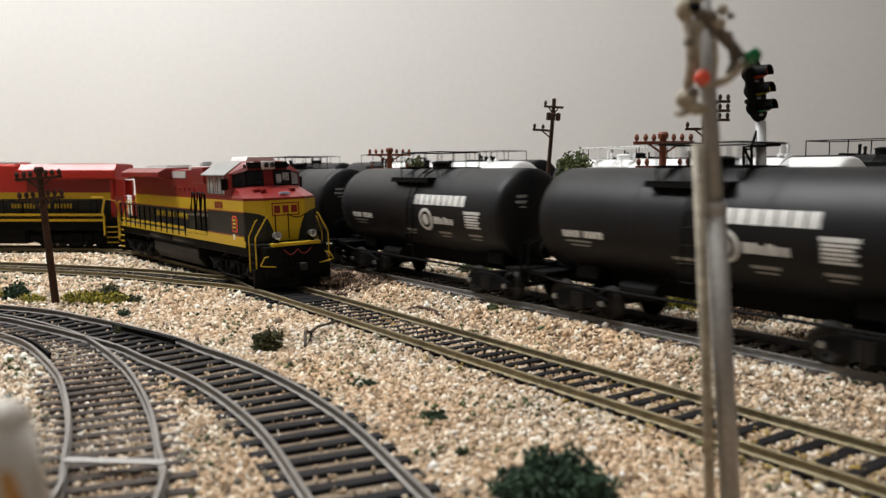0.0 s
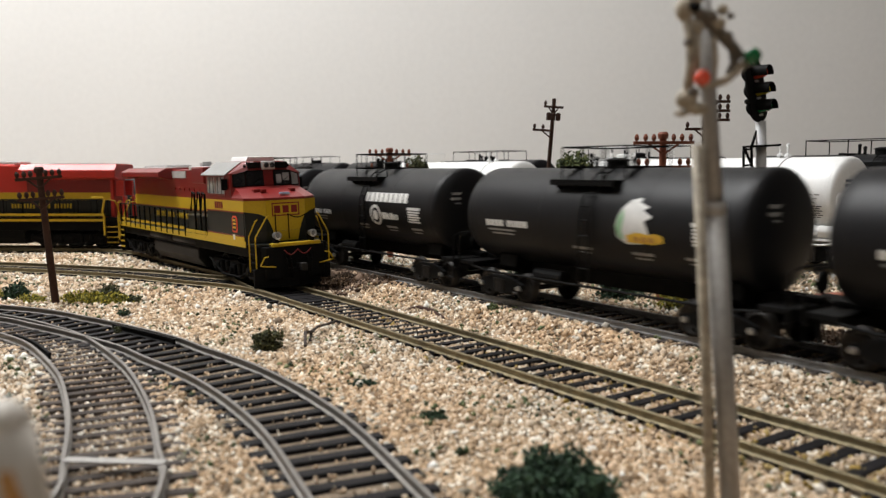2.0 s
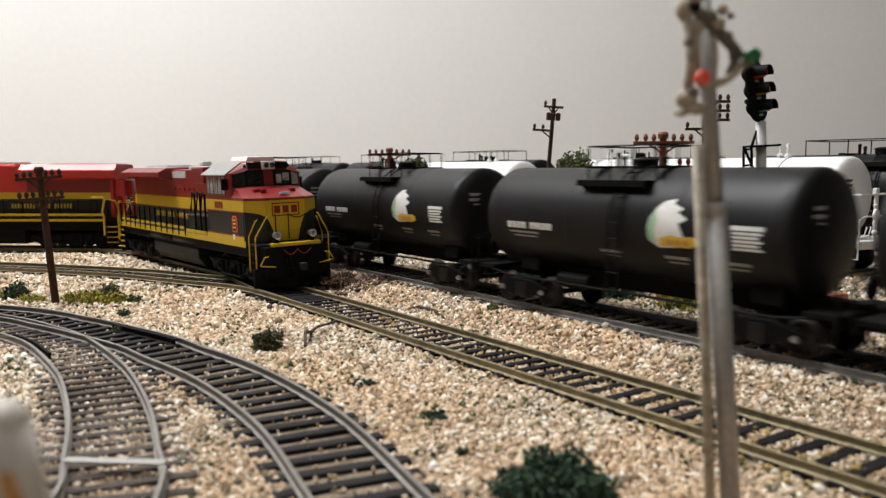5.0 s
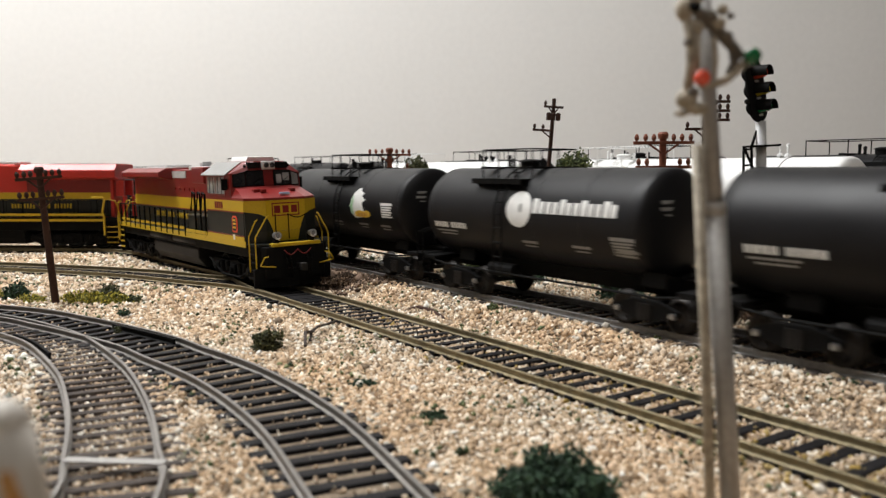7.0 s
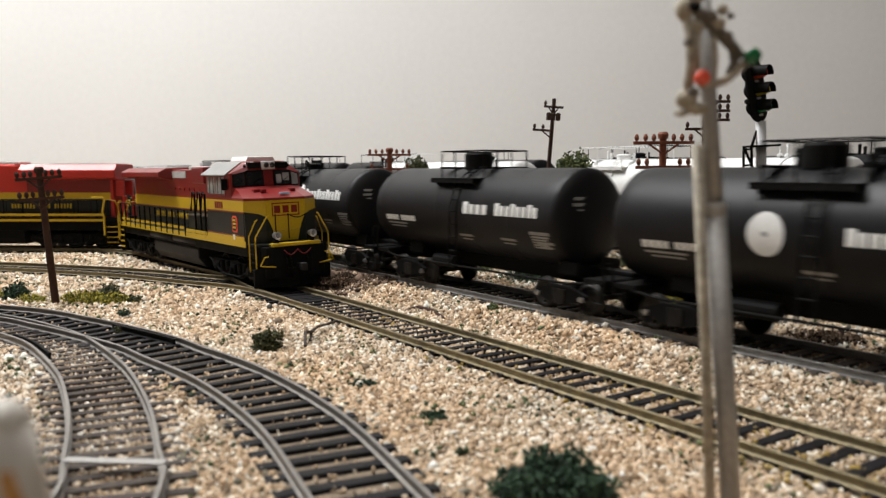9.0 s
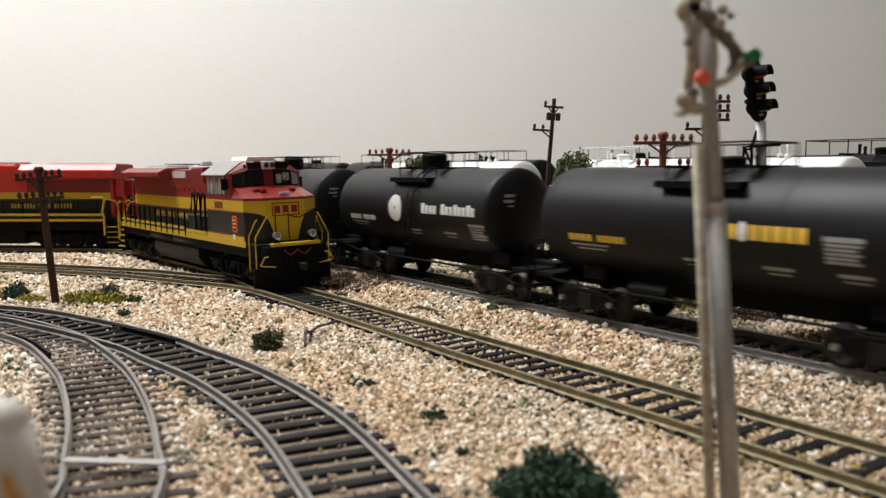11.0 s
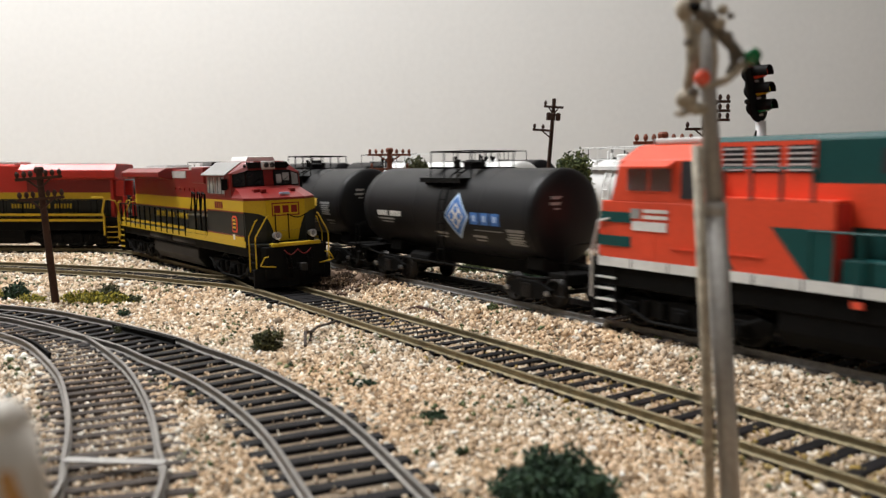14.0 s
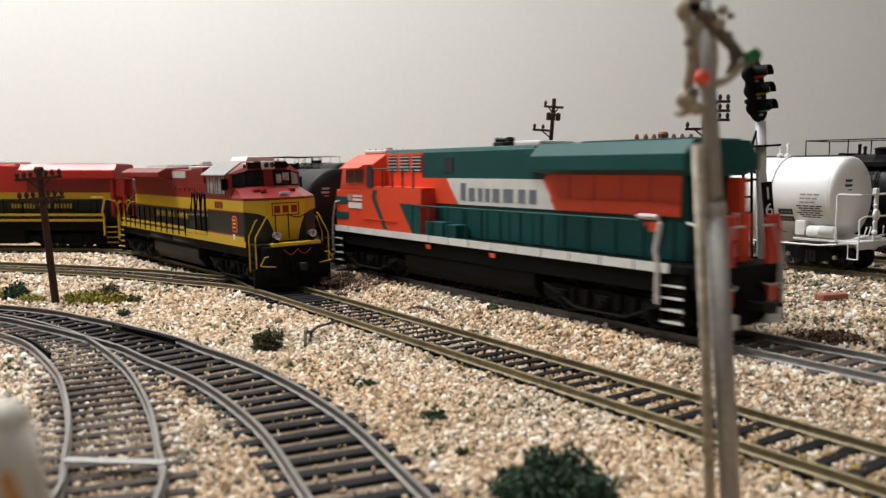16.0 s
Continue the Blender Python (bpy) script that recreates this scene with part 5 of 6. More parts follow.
    for y0, y1, z0, z1 in ((-6.6, 6.6, 30.6, 31.1), (-6.6, 6.6, 35.9, 36.4), (-6.6, -6.1, 31.1, 35.9), (6.1, 6.6, 31.1, 35.9)):
        skin("emblem_frame", [(y0, z0), (y1, z0), (y1, z1), (y0, z1)], 0.42, 0.3, M_RED, "red frame of the nose emblem")
    for k in (-4.1, 0, 4.1):
        skin("emblem_bar", [(k - 1.45, 31.9), (k + 1.45, 31.9), (k + 1.45, 35.1), (k - 1.45, 35.1)], 0.42, 0.3, M_RED, "red letter-sized bar")
    bm = B()
    for y in (-5.6, 0.6):
        tube(bm, [(X(8.2), y, 31.5), (X(7.9), y, 20.4)], 0.26, 6)
    tube(bm, [(X(8.0), 0.6 + i_ * 1.5, 31.2 - 1.6 * math.sin(i_ / 6 * math.pi)) for i_ in range(7)], 0.26, 6)
    part("nose_grab", bm, M_BLACK, nose, "black nose grab irons")
    for y, d in ((-11.0, 18.0), (-8.5, 16.5), (6.0, 17.0)):
        part("nose_latch", box(B(), X(d + 1.6), X(d - 1.6), y, y + 2.6, 41.0, 42.4, 0.3), M_RED, nose)
    part("nose_plate", box(B(), X(12.6), X(11.4), -1.2, 3.6, 39.9, 40.8, 0.1), M_MARK_PALEBLUE, nose, "small pale plate")
    part("anticlimber", box(B(), X(3), X(-0.4), -11.6, 11.6, 18.0, 19.5, 0.3), M_YELLOW, t, "yellow anticlimber edge")
    part("pilot", prism(B(), [(X(13), -17.0), (X(1.2), -14.0), (X(0.4), -10.5), (X(0.4), 10.5), (X(1.2), 14.0), (X(13), 17.0)], "z", 4.0, 18.0, 0.4), M_BLACK, t)
    part("snow_plough", prism(B(), [(X(4), -18.4), (X(-1.4), 0), (X(4), 18.4), (X(5.2), 18.4), (X(0.2), 0), (X(5.2), -18.4)], "z", 0.6, 8.6), M_BLACK, t)
    coupler(t, X(0), 1, 9.5)
    for y in (-8.5, 8.5):
        dl = part("ditch_light", lathe(B(), [(-2.6, 1.3), (0.5, 1.75), (0.6, 1.3), (0.2, 0.8)], (X(0.8), y, 22.8), "x", 18), M_SILVER, t, "round chrome ditch light")
        part("lens", lathe(B(), [(0.2, 1.1), (0.6, 0.8), (0.8, 0.3)], (X(0.8), y, 22.8), "x", 16), M_LENS, dl)
        part("light_bracket", box(B(), X(4.5), X(1.4), y - 0.9, y + 0.9, 19.0, 22.4, 0.2), M_BLACK, dl)
    for side in (1, -1):
        part("corner_rail", tube(B(), [(X(2), side * 11.5, 31.6), (X(2.4), side * 12.4, 31.0), (X(3.4), side * 17.4, 22.6), (X(3.4), side * 17.6, 21.4), (X(3.4), side * 17.6, 9.0)], 0.32, 6), M_YELLOW, t)
        part("corner_rail", tube(B(), [(X(8), side * 14.2, 29.6), (X(8.4), side * 15.0, 28.8), (X(9.4), side * 17.7, 22.6), (X(9.4), side * 17.8, 21.4), (X(9.4), side * 17.8, 7.0)], 0.32, 6), M_YELLOW, t)
        part("uncoupling_lever", tube(B(), [(X(-0.6), side * 10.6, 9.6), (X(-0.8), side * 16.6, 10.4), (X(-0.6), side * 17.6, 10.6), (X(-0.6), side * 15.6, 14.0), (X(-0.2), side * 13.6, 14.2)], 0.32, 6), M_YELLOW, t)
    bm = B()
    for y in (-6, -4, 4, 6):
        tube(bm, [(X(0.2), y, 15), (X(-2.0), y, 12.5), (X(-2.2), y * 0.9, 7.0), (X(-1.2), y * 0.8, 4.6)], 0.4, 6)
    part("air_hose", bm, M_BLACK, t)
    end_gear(t, X(202), -1, M_YELLOW, M_BLACK)
    bm = B()
    tube(bm, [(X(-0.9), -6.5 + i * 0.8, 16.6 - 2.2 * abs(math.sin((i) / 16 * math.pi * 2))) for i in range(17)], 0.26, 6)
    part("jumper_cable", bm, M_RED, t, "dark red jumper cable")
    steps(t, X(5), -1, 17.0, 18.2, M_BLACK, M_BLACK)
    steps(t, X(200), 1, 17.0, 18.2, M_YELLOW, M_BLACK)
    for side in (1, -1):
        handrails(t, [X(d) for d in range(85, 196, 9)], 17.9, 18.0, 31.0, M_BLACK, M_BLACK, side)
        for d in range(90, 192, 9):
            a, b = sorted((side * 17.5, side * 17.8))
            part("kick_plate", box(B(), X(d) - 3.4, X(d) + 3.0, a, b, 21.2, 22.6), M_YELLOW, t, "yellow kick plate")
        for d in (58, 64, 71):
            part("cab_grab", tube(B(), [(X(d), side * 17.4, 19), (X(d), side * 17.5, 39.6), (X(d + 2.5), side * 17.5, 40.4), (X(d + 6), side * 17.4, 31)], 0.55, 6), M_BLACK, t)
        a, b = sorted((side * 9.4, side * 16.6))
        part("battery_box", box(B(), X(84), X(57), a, b, 19.0, 29.0, 0.4), M_DARK, t, "black battery box on the walkway")
        part("step_plate", box(B(), X(84), X(57), min(side * 17.56, side * 17.9), max(side * 17.56, side * 17.9), 20.2, 21.8, 0.1), M_YELLOW, t, "yellow kick plate")
    t.matrix_world = at
    return t, axles


def ge_locomotive(name_label, scheme, at):
    """Road locomotive with wide radiator wings at its rear; front at +x; d counts back from the front."""
    L = 206.0
    c = scheme
    def X(d):
        return L / 2 - d
    t = thing("diesel_locomotive", name_label, "locomotive", "locomotives")
    part("underframe", box(B(), X(204), X(2), -16.5, 16.5, 12.0, 18.0, 0.4), M_BLACK, t)
    part("walkway", box(B(), X(205), X(1), -17.3, 17.3, 18.0, 20.2, 0.2), c["deck"], t)
    for d in range(4, 192, 13):
        panel("sill_stripe", rect(X(min(d + 12.4, 198)), X(d), 17.9, 20.6), 17.32, 0.3, c["stripe"], t, "sill stripe sheet")
    bm = B()
    prism(bm, [(-14, 14), (-16, 12.5), (-16, 7.0), (-13, 3.2), (13, 3.2), (16, 7.0), (16, 12.5), (14, 14)], "x", X(142), X(62), 0.5)
    part("fuel_tank", bm, M_BLACK, t)
    axles = loco_truck(t, X(33), 20.0) + loco_truck(t, X(172), 20.0)
    hood = part("hood", box(B(), X(198), X(38), -10.0, 10.0, 20.2, 53.6, 0.5), c["hood"], t)
    roof = B()
    prism(roof, [(-10.05, 52.6), (-8.6, 54.8), (8.6, 54.8), (10.05, 52.6)], "x", X(134), X(38.5), 0.3)
    part("hood_roof", roof, c["hood"], t)
    fh = 66.8 if c["banner"] else 60
    panel("front_hood", [(X(fh), 31.5), (X(38.5), 31.5), (X(38.5), 53.3), (X(fh), 53.3)], 10.02, 0.3, c["front"], hood, "hood side in the cab's colour")
    if c["banner"]:
        panel("front_slant", [(X(92), 33.0), (X(66.8), 33.0), (X(66.8), 43.0), (X(84), 43.0)], 10.03, 0.3, c["front"], hood, "hood side in the cab's colour")
        panel("banner", [(X(146), 33.0), (X(92), 33.0), (X(84), 43.0), (X(139.5), 43.0)], 10.04, 0.35, M_MARK, hood, "white name banner")
        panel("rear_band", [(X(196), 33.0), (X(146), 33.0), (X(143.5), 36.8), (X(196), 36.8)], 10.05, 0.8, c["front"], hood, "band in the cab's colour")
        panel("rear_screen", [(X(196), 36.8), (X(143.5), 36.8), (X(139.5), 43.0), (X(143), 46.0), (X(196), 46.0)], 10.02, 0.2, c["front"], hood, "orange-red radiator screen")
        for d in range(152, 196, 11):
            panel("screen_rib", rect(X(d) - 0.2, X(d) + 0.2, 37.0, 45.6), 10.22, 0.15, M_REDLIGHT, hood)
        for d in (158, 166, 176, 186):
            panel("band_door", rect(X(d + 5.5), X(d), 33.6, 36.2), 10.86, 0.2, c["front"], hood)
        x = 93.4
        for w, z1 in ((4.4, 41.2), (5.0, 39.4), (3.6, 39.4), (3.6, 39.4), (5.4, 39.4), (7.4, 39.4), (5.0, 39.4), (5.0, 39.4)):
            panel("lettering_bar", rect(X(x + w * 0.72), X(x), 34.6, z1), 10.4, 0.15, M_MARK_SLATE, hood, "slate letter-sized bar")
            x += w + 0.7
    else:
        panel("band", rect(X(196), X(38.5), 31.4, 36.2), 10.03, 0.32, M_YELLOW, hood, "golden yellow band")
        panel("lower_panel", rect(X(196), X(38.5), 20.4, 31.4), 10.03, 0.25, M_DARK, hood, "black hood doors")
        for x0, k in ((132, 8), (150, 4), (160, 6)):
            for i in range(k):
                panel("lettering_bar", rect(X(x0 + i * 2.0) - 0.55, X(x0 + i * 2.0) + 0.55, 26.0, 29.0), 10.3, 0.2, M_YELLOW, hood, "yellow letter-sized bar")
        # screen in a deeper red than the hood: the wing's shade painted in
        panel("rear_screen", rect(X(196), X(142), 36.2, 45.0), 10.03, 0.25, M_RED, hood, "radiator screen, darker red for shade under the wing")
        for z in (17.9, 21.4):
            panel("walk_stripe", rect(X(194), X(46), z, z + 1.6), 17.65, 0.2, M_YELLOW, t, "yellow stripe along the walkway")
    for d in range(84, 196, 11):
        panel("door_seam", rect(X(d) - 0.14, X(d) + 0.14, 21, 31.2), 10.06, 0.25, M_BLACK, hood)
    for d0, d1 in ((41, 47.6), (50.2, 57.4), (59.6, 66.2)):
        g = panel("grille", rect(X(d1), X(d0), 45.4, 52.2), 10.33, 0.2, M_GRILLE, hood, "dark intake grille")
        for k in range(5):
            panel("slat", rect(X(d1), X(d0), 45.9 + k * 1.35, 46.35 + k * 1.35), 10.55, 0.25, M_ROOF, g)
    bm = B()
    prism(bm, [(-10.2, 44.6), (-17.0, 46.0), (-17.0, 50.6), (-13.0, 54.6), (13.0, 54.6), (17.0, 50.6), (17.0, 46.0), (10.2, 44.6)], "x", X(202), X(140), 0.3)
    prism(bm, [(X(140.2), 44.8), (X(140.2), 54.3), (X(131), 52.0), (X(133), 46.0)], "y", -11.5, 11.5, 0.2)
    wing = part("radiator_wing", bm, c["wing"], t)
    part("radiator_top", box(B(), X(200), X(158), -11.5, 11.5, 54.5, 55.1, 0.2), c["roof"], wing)
    part("roof_hatch", box(B(), X(136), X(122), -8.5, 8.5, 54.0, 56.4, 0.8), c["hatch"], t, "pale roof hatch")
    bm = B()
    for k in (-2.2, 0, 2.2):
        lathe(bm, [(-3.4, 1.0), (-1.5, 0.5), (1.5, 0.5), (3.4, 1.0)], (X(107 + k * 0.6), k, 57.4), "x", 10)
    box(bm, X(110), X(104), -3.4, 3.4, 54.0, 56.6, 0.4)
    part("horn", bm, M_DARK, t)
    # cab and nose
    cab = part("cab", cab_shape(B(), X(12.5), X(38.2), X(8), 37.0, 53.6, 48.8, 17.0, 7.0), c["front"], t)
    part("cab_base", box(B(), X(38.2), X(4.5), -17.0, 17.0, 20.2, 37.2, 0.3), c["front"], t)
    bm = B()
    prism(bm, [(X(9), 20.2), (X(1.0), 20.2), (X(1.2), 30), (X(3.0), 36.0), (X(9), 38.5)], "y", -14.5, 14.5, 0.9)
    part("nose", bm, c["front"], t)
    if c["banner"]:
        for z in (24.0, 31.0):
            panel("nose_stripe", rect(X(16), X(4.4), z, z + 3.0), 17.02, 0.3, M_GREEN, t, "dark green nose stripe")
        part("nose_bar", box(B(), X(2.5), X(0.6), -14.4, 14.4, 24.0, 27.0), M_GREEN, t, "dark green nose stripe")
        panel("side_box", rect(X(75.5), X(38.3), 20.4, 38.9), 16.4, 0.6, c["front"], t, "raised side casing in the cab's colour")
        panel("side_skirt", [(X(75.6), 20.6), (X(69.8), 20.6), (X(60), 32.4), (X(75.6), 32.4)], 17.05, 0.25, M_GREEN, t, "dark green slanted panel")
        panel("cab_door", rect(X(24.6), X(20.2), 21.4, 28.0), 17.02, 0.12, c["front"], t, "small door in the cab side")
        panel("side_rail", rect(X(58), X(30), 24.6, 24.9), 17.1, 0.35, c["front"], t, "thin raised rib")
        panel("slash", [(X(50), 21.0), (X(47.6), 21.0), (X(37.5), 34.0), (X(38.5), 37.5), (X(41.5), 37.5), (X(40.6), 34.2)], 17.05, 0.25, M_GREEN, t, "dark green slash stripe")
        # end face in a darker red than the casing, shade put into the colour
        part("casing_end", box(B(), X(75.9), X(75.0), -16.3, 16.3, 20.4, 38.4), M_REDLIGHT, t, "casing end, darker red for its shaded side")
        part("casing_top", box(B(), X(75.5), X(38.3), -16.3, 16.3, 38.5, 39.2, 0.15), c["front"], t)
        panel("number_bar", rect(X(28.8), X(16.5), 29.0, 31.6), 17.1, 0.2, M_MARK, t, "white plain number bar")
        for k in range(2):
            panel("name_bar", rect(X(29), X(20.5), 32.4 + k * 1.7, 33.4 + k * 1.7), 17.1, 0.2, M_MARK, t, "small white name bar")
        panel("emblem", rect(X(19.3), X(16), 32.4, 35.2), 17.1, 0.2, M_MARK_GREY, t, "small grey emblem")
        panel("warning_flag", rect(X(83), X(80.4), 15.4, 17.0), 17.4, 0.3, M_REDLENS, t, "small red tag")
        panel("warning_flag", rect(X(123), X(120.4), 15.4, 17.0), 17.4, 0.3, M_REDLENS, t, "small red tag")
        bm = B()
        for side in (1, -1):
            lathe(bm, [(0, 2.6), (side * 1.6, 2.6), (side * 1.7, 1.8)], (X(187), side * 10.4, 31.0), "y", 18)
        part("sand_filler", bm, c["front"], t, "round filler cap in the cab's colour")
        panel("side_vent", rect(X(88), X(82), 45.4, 51.0), 10.02, 0.25, M_GRILLE, hood, "dark side vent")
        for side in (1, -1):
            a, b = sorted((side * 10.5, side * 16.2))
            part("equipment_box", box(B(), X(89.5), X(77), a, b, 20.2, 26.0, 0.4), M_GREEN, t, "dark green equipment box")
            part("equipment_box", box(B(), X(98), X(91), a, b, 20.2, 25.4, 0.4), M_GREEN, t, "dark green equipment box")
    windows(t, cab, X(30), X(14.6), X(10), 40.3, 46.5, 17.0, c["front"], c["front"])
    panel("cab_door_glass", rect(X(37.8), X(33.2), 38.4, 48.4), 17.02, 0.25, M_GRILLE, t, "dark cab door window")
    for y0, y1 in ((-13.5, -1.2), (1.2, 13.5)):
        bm = B()
        vs = [bm.verts.new((X(8 + 4.5 * (z - 37) / 16.6) + 0.3, y, z)) for y, z in ((y0, 42.0), (y1, 42.0), (y1, 47.5), (y0, 47.5))]
        bm.faces.new(vs)
        bmesh.ops.solidify(bm, geom=bm.faces[:], thickness=0.3)
        part("windscreen", bm, M_GRILLE, cab, "dark windscreen pane")
    part("air_conditioner", box(B(), X(36), X(17), -9, 9, 53.3, 55.2, 0.6), c["hatch"], t, "pale air conditioner on the cab roof")
    bm = B()
    lathe(bm, [(0, 0.4), (1.6, 0.5), (2.2, 0.2)], (X(15), 4, 53.4), "z", 8)
    part("beacon", bm, M_BLACK, t)
    for y in (-9.5, 9.5):
        part("ditch_light", lathe(B(), [(-1, 1.8), (0.5, 1.8), (0.6, 1.2)], (X(0.8), y, 22.0), "x", 16), M_LENS, t)
    end_gear(t, X(1), 1, c["rail"], M_BLACK)
    tail = 211 if c["banner"] else 205
    if c["banner"]:
        part("rear_platform", box(B(), X(211), X(205.05), -16.8, 16.8, 14.0, 20.1, 0.3), M_BLACK, t)
        for y in (-10.5, 10.5):
            part("rear_panel", box(B(), X(212), X(210.6), y - 3.2, y + 3.2, 20.1, 34.0, 0.4), M_REDLIGHT, t, "red end panel")
            part("end_plate", box(B(), X(212.2), X(211.02), y - 2.6, y + 2.6, 9.5, 14.5, 0.3), M_REDLIGHT, t, "red end plate")
            part("foot_step", box(B(), X(213.5), X(211.02), y - 3.4, y + 3.4, 3.6, 7.6, 0.3), M_MARK, t, "white foot step")
    end_gear(t, X(tail), -1, c["rail"], M_BLACK, not c["banner"])
    steps(t, X(3), -1, 17.0, 18.0, c["tread"], M_BLACK)
    steps(t, X(203), 1, 17.0, 18.0, c["tread"], M_BLACK)
    # rear end face: ladders, lamps, red fittings
    bm = B()
    for y in (-7.5, 7.5):
        box(bm, X(205), X(203.6), y - 2.4, y + 2.4, 20, 34, 0.3)
    part("end_step_box", bm, c["front"], t, "end casing in the cab's colour")
    bm = B()
    for y in (-2.2, 2.2):
        lathe(bm, [(-0.3, 1.6), (-1.2, 1.6), (-1.3, 1.1)], (X(198), y, 42.0), "x", 14)
    part("rear_headlight", bm, M_LENS, t)
    panel("rear_casing", rect(X(204), X(199), 34, 44), 6.0, 2.5, c["front"], t, "rear casing in the cab's colour")
    for side in (1, -1):
        handrails(t, [X(d) for d in range(70, 196, 12)] + [X(194)], 17.2, 20.0, 32.0, c["post"], c["post"], side)
        handrails(t, [X(d) for d in (38, 46, 54, 62, 70)], 16.8, 38.6, 46.6, c["post"], c["post"], side)
        part("end_grab", tube(B(), [(X(187), side * 17.5, 33.2), (X(194), side * 17.7, 33.2), (X(195), side * 17.7, 31.5), (X(193.5), side * 17.7, 24), (X(194.5), side * 17.7, 20), (X(194.5), side * 17.7, 9)], 0.75, 8), c["rail"], t, "grey stair rail")
    t.matrix_world = at
    return t, axles


FX = dict(deck=M_BLACK, stripe=M_MARK, hood=M_GREEN, front=M_ORANGE, wing=M_GREEN, roof=M_GREEN, hatch=M_ROOF, banner=True, rail=M_ROOF, tread=M_MARK, post=M_GREEN)
SOUTH = dict(deck=M_BLACK, stripe=M_BLACK, hood=M_REDLIGHT, front=M_REDLIGHT, wing=M_REDLIGHT, roof=M_ROOF, hatch=M_ROOF, banner=False, rail=M_YELLOW, tread=M_YELLOW, post=M_BLACK)
kcs_h = math.degrees(math.atan2(-0.7928, 0.6095))
kcs_locomotive(at_mm(-72.1 - 0.6095 * 84, 352.7 + 0.7928 * 84, RAIL_M + 0.2, 1.6, 0, kcs_h + 0.4))
ge_locomotive("bright red, yellow and black model locomotive coupled behind another", SOUTH, at_mm(-206 - 103, 525, RAIL_M, 0, 0, 180))
fx, fx_axles = ge_locomotive("orange-red, white and dark green model locomotive at the train's end", FX, at_mm(0, 0, 0))
FX_MID = -1034.4 - 103.0
train.append((fx, fx_axles, FX_MID))

# ---- poles and signals ----


def telegraph_pole(label, x, y, z0, height, material, arms, lean=0.0, turn=0.0, r=1.3, knob=True, mark=M_POLEORANGE):
    t = thing("telegraph_pole", label, "telegraph pole", "telegraph poles", at=at_mm(x, y, z0, 0, lean, turn))
    bm = tube(B(), [(0, 0, -1.5), (0, 0, height * 0.5), (0, 0, height)], r, 12, r * 0.8)
    if knob:
        lathe(bm, [(0, r * 1.15), (1.6, r * 1.25), (2.4, r * 0.9)], (0, 0, height - 1.2), "z", 12)
    part("post", bm, material, t)
    for z, x0, x1, pins in arms:
        arm = part("crossarm", box(B(), x0, x1, -1.6, -0.5, z - 0.6, z + 0.6, 0.15), material, t)
        for k in pins:
            bm = B()
            lathe(bm, [(0, 0.3), (0.6, 0.75), (1.4, 0.9), (2.2, 0.6), (2.6, 0.25)], (k, -1.0, z + 0.6), "z", 10)
            part("insulator", bm, material, arm)
        bm = B()
        for k in (x0, x1):
            if abs(k) > 3:
                tube(bm, [(k * 0.5, -1.0, z - 0.4), (0, -1.0, z - 4.2)], 0.4, 6)
        if len(bm.verts):
            part("brace", bm, material, t)
        else:
            bm.free()
    return t


THREE = [-8.4, -5.6, -3.0, 3.0, 5.6, 8.4]
telegraph_pole("dark brown telegraph pole with two crossarms, leaning slightly", -155.5, 314, -7.2, 53.6, M_POLEBROWN,
               [(50.3, -9.2, 9.2, THREE), (42.2, -9.2, 9.2, THREE)], lean=-4.5, r=1.5)
telegraph_pole("red-brown telegraph pole with insulators behind the main line", 80.5, 290, -2.8, 61.5, M_POLEORANGE,
               [(58.8, -11.0, 11.0, [-9.8, -6.6, -3.6, 3.6, 6.6, 9.8]), (50.0, -10.2, 10.2, [-9.0, -6.0, 6.0, 9.0])], lean=-0.5, r=1.6)
telegraph_pole("red-brown telegraph pole with insulators farther along the line", -29.6, 441, -2.8, 60.0, M_POLEORANGE,
               [(57.4, -12.0, 12.0, [-10.8, -7.4, -4.0, 4.0, 7.4, 10.8]), (49.6, -11, 11, [-9.8, 9.8])], r=1.7)


def yard_pole(x, y, height, lean, arms, can_z, label):
    t = telegraph_pole(label, x, y, -2.8, height, M_POLEBROWN, arms, lean=lean, r=1.3, knob=False)
    if can_z:
        bm = B()
        for k in (-2.6, 0, 2.6):
            lathe(bm, [(0, 1.2), (3.6, 1.3), (4.2, 0.7)], (k, -2.4, can_z), "z", 12)
        part("transformer", bm, M_POLEBROWN, t, "dark transformer cans")
    return t


yard_pole(54.5, 437, 88.0, 4.0, [(83.4, -5.4, 5.2, [-4.6]), (70.5, -10.5, 0.5, [-9.6, -5.0])], 76.0, "dark yard pole with transformer cans and a side arm")
yard_pole(116, 354, 84.0, 0.0, [(79.0, -1.0, 10.5, [6.0, 9.5]), (75.0, -1.0, 10.5, [6.0, 9.5]), (71.0, -1.0, 10.5, [6.0, 9.5]), (67.0, -9.0, 1.0, [-8.0])], 0, "dark yard pole with stacked short crossarms")


